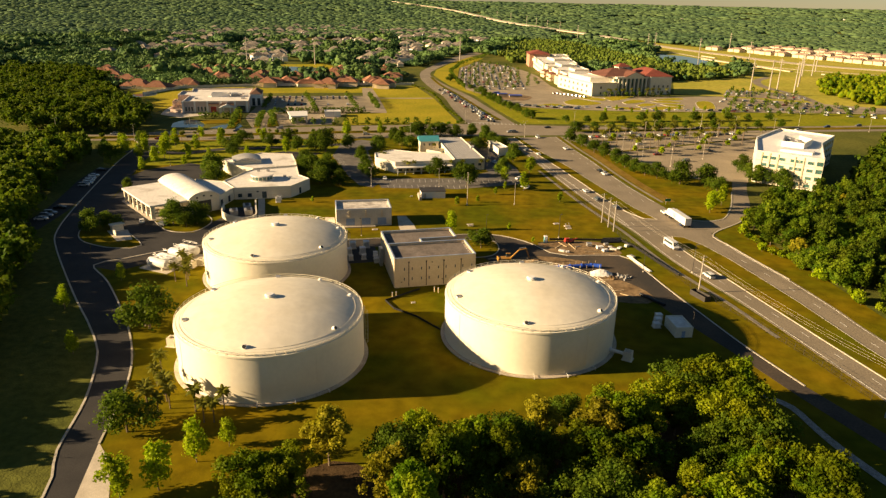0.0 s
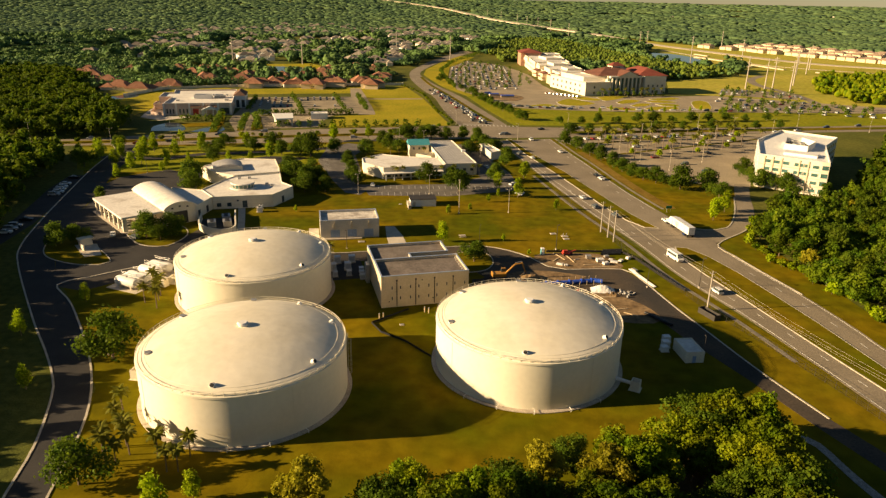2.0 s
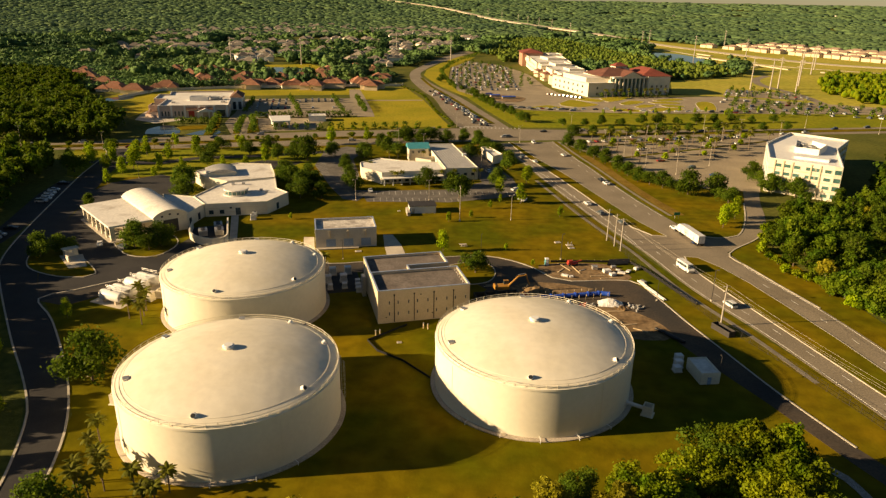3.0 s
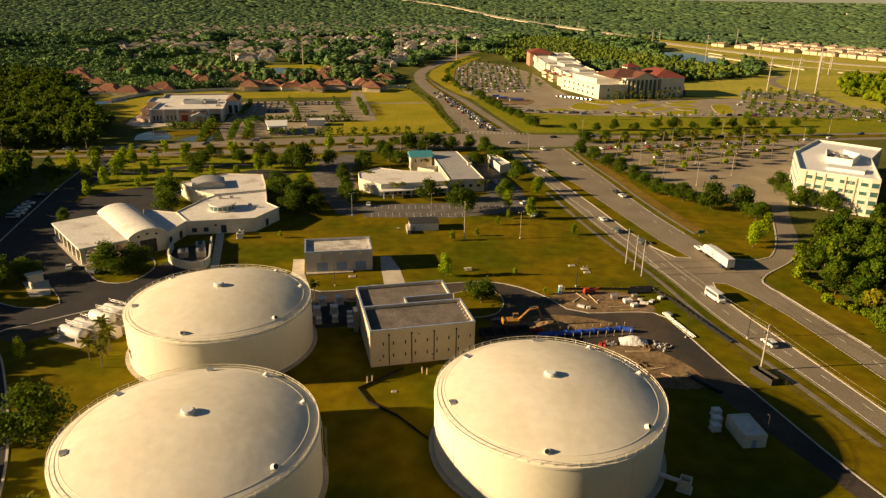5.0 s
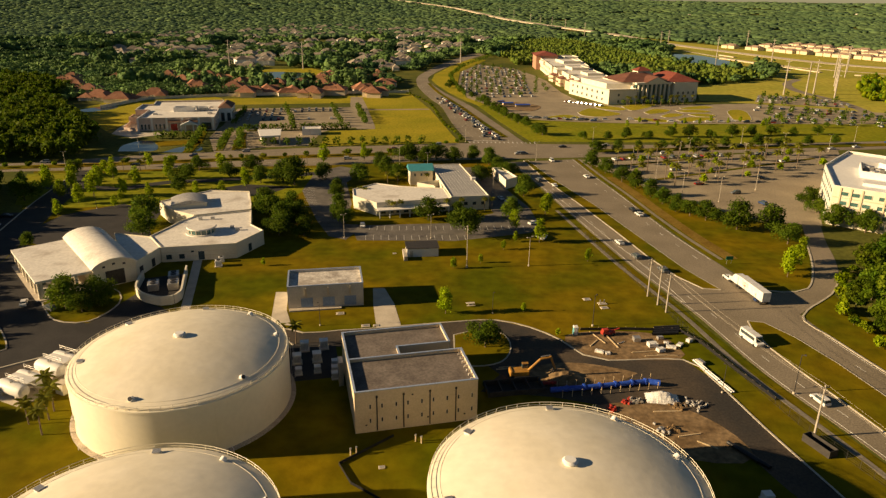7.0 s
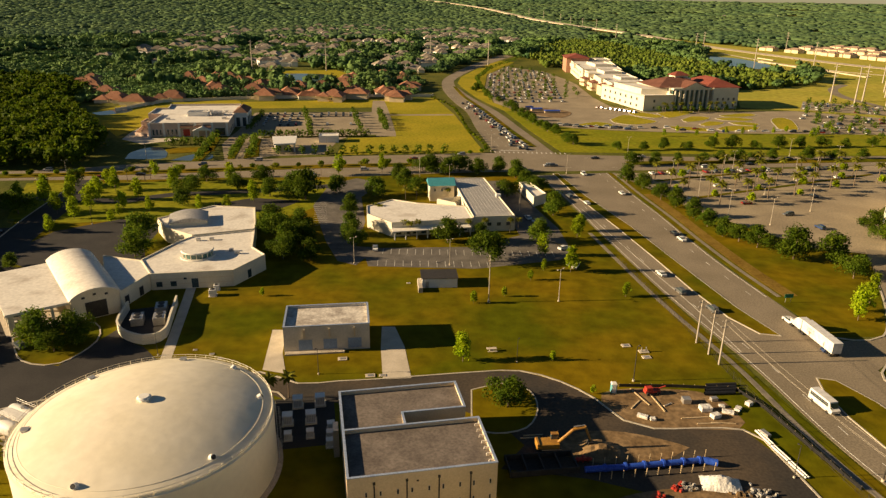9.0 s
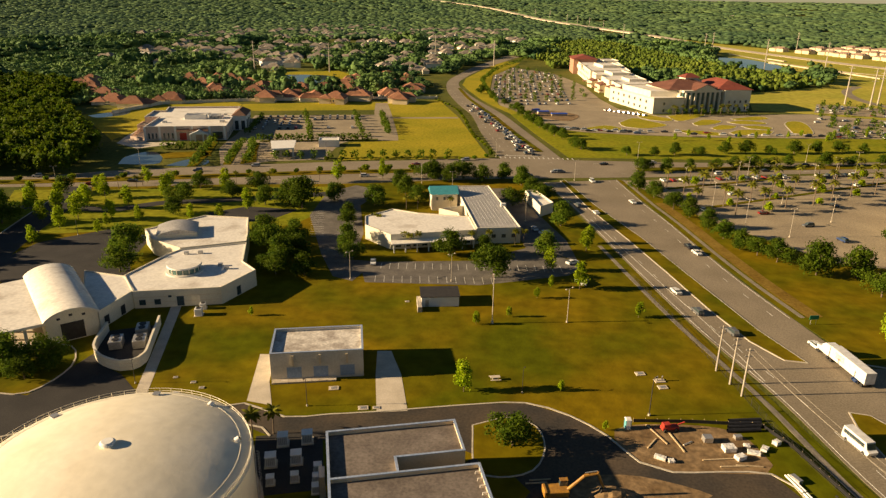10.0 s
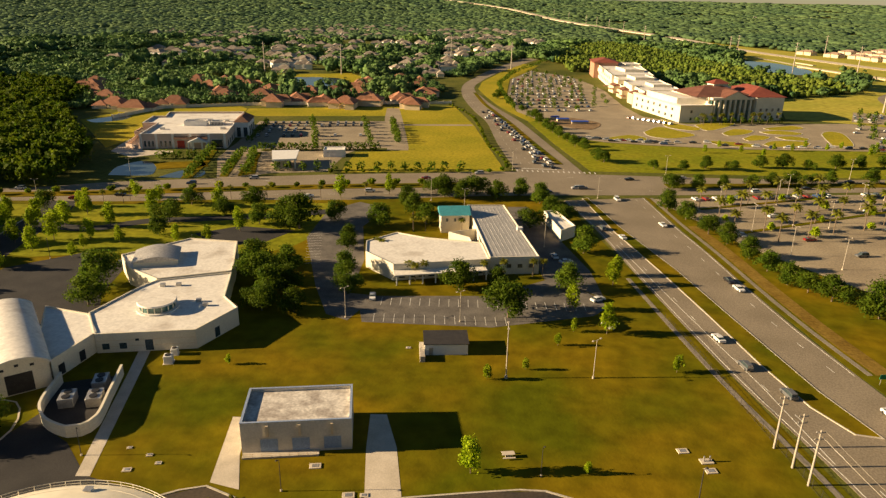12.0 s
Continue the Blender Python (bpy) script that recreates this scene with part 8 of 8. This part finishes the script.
trench = thing("shoring_box", "dark steel shoring frames in a trench", "frame", pose(-4, 203.8, 0, 0, 0, 17))
for x in (0, 3.2, 6.4, 9.6, 12.8):
    part("strut", boxed(x - 0.12, x + 0.12, 0, 5.0, 0.2, 1.2), STEEL_DARK, trench)
for y in (0, 5.0):
    part("side_plate", boxed(-0.2, 13, y - 0.1, y + 0.1, 0, 1.3), STEEL_DARK, trench)
portable = thing("portable_toilet", "portable toilet with pale blue door and white roof", "toilet", pose(16.6, 237.2, 0.05, 0, 0, 10))
part("cabin", boxed(-0.6, 0.6, -0.6, 0.6, 0, 2.1, bevel=0.05), BLUE_PLASTIC, portable)
part("roof", boxed(-0.65, 0.65, -0.65, 0.65, 2.1, 2.35, taper=0.15), WHITE, portable)
part("door", boxed(-0.4, 0.4, -0.64, -0.6, 0.1, 2.0), WHITE, portable)
rm = thing("trench_roller", "small red site machine with black tyres", "machine", pose(25, 238, 0.05, 0, 0, 20))
part("frame", boxed(-1.8, 1.8, -0.7, 0.7, 0.5, 1.1, bevel=0.08), RED_PAINT, rm)
part("engine", boxed(-1.6, 0.0, -0.6, 0.6, 1.1, 1.8, bevel=0.08), RED_PAINT, rm)
part("arm", tube(bmesh.new(), (1.0, 0, 1.0), (3.2, 0, 1.6), 0.16, 8), RED_PAINT, rm)
for x in (-1.2, 1.2):
    for y in (-0.8, 0.8):
        piece("wheel", WHEEL, TYRE, rm, m=pose(x, y, 0.4) @ Matrix.Scale(1.2, 4))
for k, (x, y) in enumerate(((36.6, 239.5), (37, 240.8), (37.3, 242), (37.6, 243.2), (43.8, 193.6), (44.6, 192.8), (45.4, 192))):
    q = thing("black_pipe", "long black plastic pipe lying on the ground", "pipe", pose(x, y, 0.45, 0, 0, 14 if k < 4 else -52), group="stacked black pipes")
    bm = bmesh.new()
    for r_, d_ in ((0.42, 1), (0.36, -1)):
        cyl(bm, r_, r_, 0, 7.0, 14, Matrix.Rotation(radians(90), 4, "Y"), caps=False)
    part("barrel", bm, BLACK_PIPE, q)
for k, (x, y, w_, d_, h_, a) in enumerate(((32, 235.6, 1.8, 1.6, 1.2, 10), (35.6, 233.2, 2.4, 1.8, 1.1, 15), (37.2, 230.8, 2.0, 1.4, 0.9, 30), (38.2, 237.6, 1.6, 1.0, 0.8, 20), (40.2, 233, 2.4, 1.2, 0.6, -10), (45.4, 237, 1.4, 1.2, 0.9, 40), (45.9, 226, 2.2, 1.0, 0.8, -60), (22, 228, 2.2, 1.0, 0.7, -20), (24, 227.4, 1.2, 1.0, 0.6, 10), (28, 234, 2.4, 0.3, 0.2, 40), (42.6, 234.6, 1.8, 1.2, 0.6, 60), (39.4, 235.2, 1.2, 1.0, 0.5, 0))):
    q = thing("pallet_load", "pallet load wrapped in pale sheeting", "pallet", pose(x, y, 0.05, 0, 0, a), group="site pallets")
    part("load", boxed(-w_ / 2, w_ / 2, -d_ / 2, d_ / 2, 0.15, h_, bevel=0.06), TARP if k % 3 else GALV, q)
    for s in (-0.4, 0, 0.4):
        part("skid", boxed(-w_ / 2, w_ / 2, s * d_ - 0.06, s * d_ + 0.06, 0, 0.15), LUMBER, q)
for k, (x, y, a, l) in enumerate(((24, 233, 120, 7), (27, 231, 110, 8), (30, 229, 15, 6), (36, 228.6, 5, 5), (20, 231, 60, 4), (33, 227.6, 12, 5), (34.6, 194.6, 20, 5), (38, 193.6, -30, 4), (31, 203, 10, 6), (-3, 216, 15, 4), (-2.4, 217, 15, 4))):
    q = thing("timber_beam", "loose pale timber beam on bare earth", "timber", pose(x, y, 0.06, 0, 0, a), group="site timbers")
    part("beam", boxed(0, l, -0.12, 0.12, 0, 0.18), LUMBER, q)
for k, (x, y) in enumerate(((44.6, 227.2), (46.4, 222.4), (48.2, 217.6))):
    q = thing("white_pipe", "white plastic pipes laid along the kerb", "pipe", pose(x, y, 0.25, 0, 0, -68), group="kerb-side pipes")
    for s in (-0.3, 0.3):
        part("barrel", cyl(bmesh.new(), 0.2, 0.2, 0, 4.8, 10, Matrix.Translation((0, s, 0)) @ Matrix.Rotation(radians(90), 4, "Y")), WHITE, q)
tp = thing("tarpaulin_heap", "heap under a crumpled white tarpaulin", "heap", pose(33.8, 208.6, 0.05))
bm = bmesh.new()
gridv = [[bm.verts.new((3.6 * (i / 10 - 0.5) * 2, 2.2 * (j / 8 - 0.5) * 2, 1.7 * max(0, 1 - ((i / 10 - 0.5) * 2) ** 2) * max(0, 1 - ((j / 8 - 0.5) * 2) ** 2) + 0.18 * noise.noise(Vector((i * 0.9, j * 0.9, 1))))) for j in range(9)] for i in range(11)]
for i in range(10):
    for j in range(8):
        bm.faces.new((gridv[i][j], gridv[i + 1][j], gridv[i + 1][j + 1], gridv[i][j + 1]))
part("sheet", bm, TARP, tp)
for k, (x, y, s) in enumerate(((27.4, 206.8, 0.9), (25.6, 206.2, 0.7), (39.6, 207.2, 1.0), (36.8, 205.6, 0.9), (41.4, 206.6, 0.8), (22.5, 203, 0.8), (31.5, 196.2, 0.9), (34, 197, 0.7))):
    q = thing("rubble_pile", "pile of broken rubble and fittings", "rubble", pose(x, y, 0.05, 0, 0, k * 50), group="rubble piles")
    bm = bmesh.new()
    for i in range(14):
        px, py = rs.normal() * s, rs.normal() * s * 0.8
        box(bm, px - 0.3, px + 0.3, py - 0.2, py + 0.25, 0, 0.25 + 0.4 * rs.rand(), Matrix.Rotation(rs.rand() * 0.5, 4, "Z"), taper=0.06)
    tagged(part("rubble", bm, (GRAVEL, RED_PAINT, GALV, DIRT)[k % 4] if k != 1 else RED_PAINT, q), kind="stuff")
sp = thing("spoil_heap", "low heap of orange brown spoil", "heap", pose(12.2, 215.2, 0.05))
bm = bmesh.new()
gridv = [[bm.verts.new((4.5 * (i / 12 - 0.5) * 2, 3.0 * (j / 10 - 0.5) * 2, 1.5 * max(0, 1 - ((i / 12 - 0.5) * 2) ** 2 - ((j / 10 - 0.5) * 2) ** 2) + 0.25 * noise.noise(Vector((i * 0.7, j * 0.7, 5))))) for j in range(11)] for i in range(13)]
for i in range(12):
    for j in range(10):
        bm.faces.new((gridv[i][j], gridv[i + 1][j], gridv[i + 1][j + 1], gridv[i][j + 1]))
part("earth", bm, DIRT, sp)
dumpster = thing("dark_skip", "open dark steel skip on the grass", "skip", pose(61.4, 194.6, 0.03, 0, 0, -62))
part("body", ring(rect(-3.2, -1.1, 0, 6.4, 2.2), 0.1, 0, 1.6), STEEL_DARK, dumpster)
part("floor", boxed(-3.1, 3.1, -1.0, 1.0, 0.05, 0.2), STEEL_DARK, dumpster)
for k, (x, y, w_) in enumerate(((21.3, 260, 2.2), (25.8, 254.8, 2.2), (-41.1, 289, 1.2), (-47.1, 240.4, 2.2), (-38.5, 234, 2.2), (-35.8, 234.6, 1.5), (-80.5, 232, 1.6), (-76, 235, 1.2), (-79, 236.8, 1.2), (-22.4, 177.2, 1.2), (-84, 238, 1.0))):
    q = thing("manhole_slab", "pale concrete access slab set in the grass", "manhole", pose(x, y, 0.02, 0, 0, 17), group="access slabs")
    part("slab", boxed(-w_ / 2, w_ / 2, -w_ * 0.35, w_ * 0.35, 0, 0.18, bevel=0.03), CONCRETE, q)
    part("cover", boxed(-w_ * 0.28, w_ * 0.28, -w_ * 0.2, w_ * 0.2, 0.18, 0.22), GALV, q)
vs_ = thing("valve_stand", "small grey valve stand on a concrete pad", "valve", pose(25.4, 257.6, 0.02, 0, 0, 17))
part("pad", boxed(-1.2, 1.2, -0.8, 0.8, 0, 0.2), CONCRETE, vs_)
for s in (-0.6, 0.6):
    part("riser", cyl(bmesh.new(), 0.16, 0.16, 0.2, 1.3, 10, Matrix.Translation((s, 0, 0))), GALV, vs_)
tbl = thing("picnic_table", "grey picnic table under a young tree", "table", pose(-12, 251, 0.03, 0, 0, 17))
part("top", boxed(-1.2, 1.2, -0.5, 0.5, 0.7, 0.8), CONCRETE, tbl)
part("pedestal", boxed(-0.6, 0.6, -0.2, 0.2, 0, 0.7), CONCRETE, tbl)
for s in (-0.95, 0.95):
    part("bench", boxed(-1.2, 1.2, s - 0.18, s + 0.18, 0.38, 0.46), CONCRETE, tbl)
for k, (x, y) in enumerate(((-16.2, 185.6), (-17.4, 186), (-29, 180), (-28, 180.6))):
    q = thing("pipe_stub", "short pale pipe stub rising from the grass", "pipe", pose(x, y, 0), group="pipe stubs")
    part("riser", cyl(bmesh.new(), 0.14, 0.14, -0.1, 1.5, 10), LUMBER, q)
    part("cap", cyl(bmesh.new(), 0.22, 0.22, 1.5, 1.65, 10), GALV, q)

# white bay lines of the old lot
bays = thing("bay_lines", "faded white parking bay lines", "road marking", kind="structure")
me = bpy.data.meshes.new("bay_line")
b = boxed(-0.06, 0.06, 0, 5.2, 0, 0.012)
b.to_mesh(me)
b.free()
for i in range(22):
    piece("bay_line", me, PAINT_LINE, bays, m=pose(-55 + i * 2.75, 312.2 + i * 0.42, 0.065, 0, 0, 10))
for i in range(14):
    piece("bay_line", me, PAINT_LINE, bays, m=pose(-54 + i * 2.75, 301.2 + i * 0.42, 0.065, 0, 0, 12))
for i in range(12):
    piece("bay_line", me, PAINT_LINE, bays, m=pose(-98 + i * 0.9, 366 - i * 2.6, 0.065, 0, 0, -70))
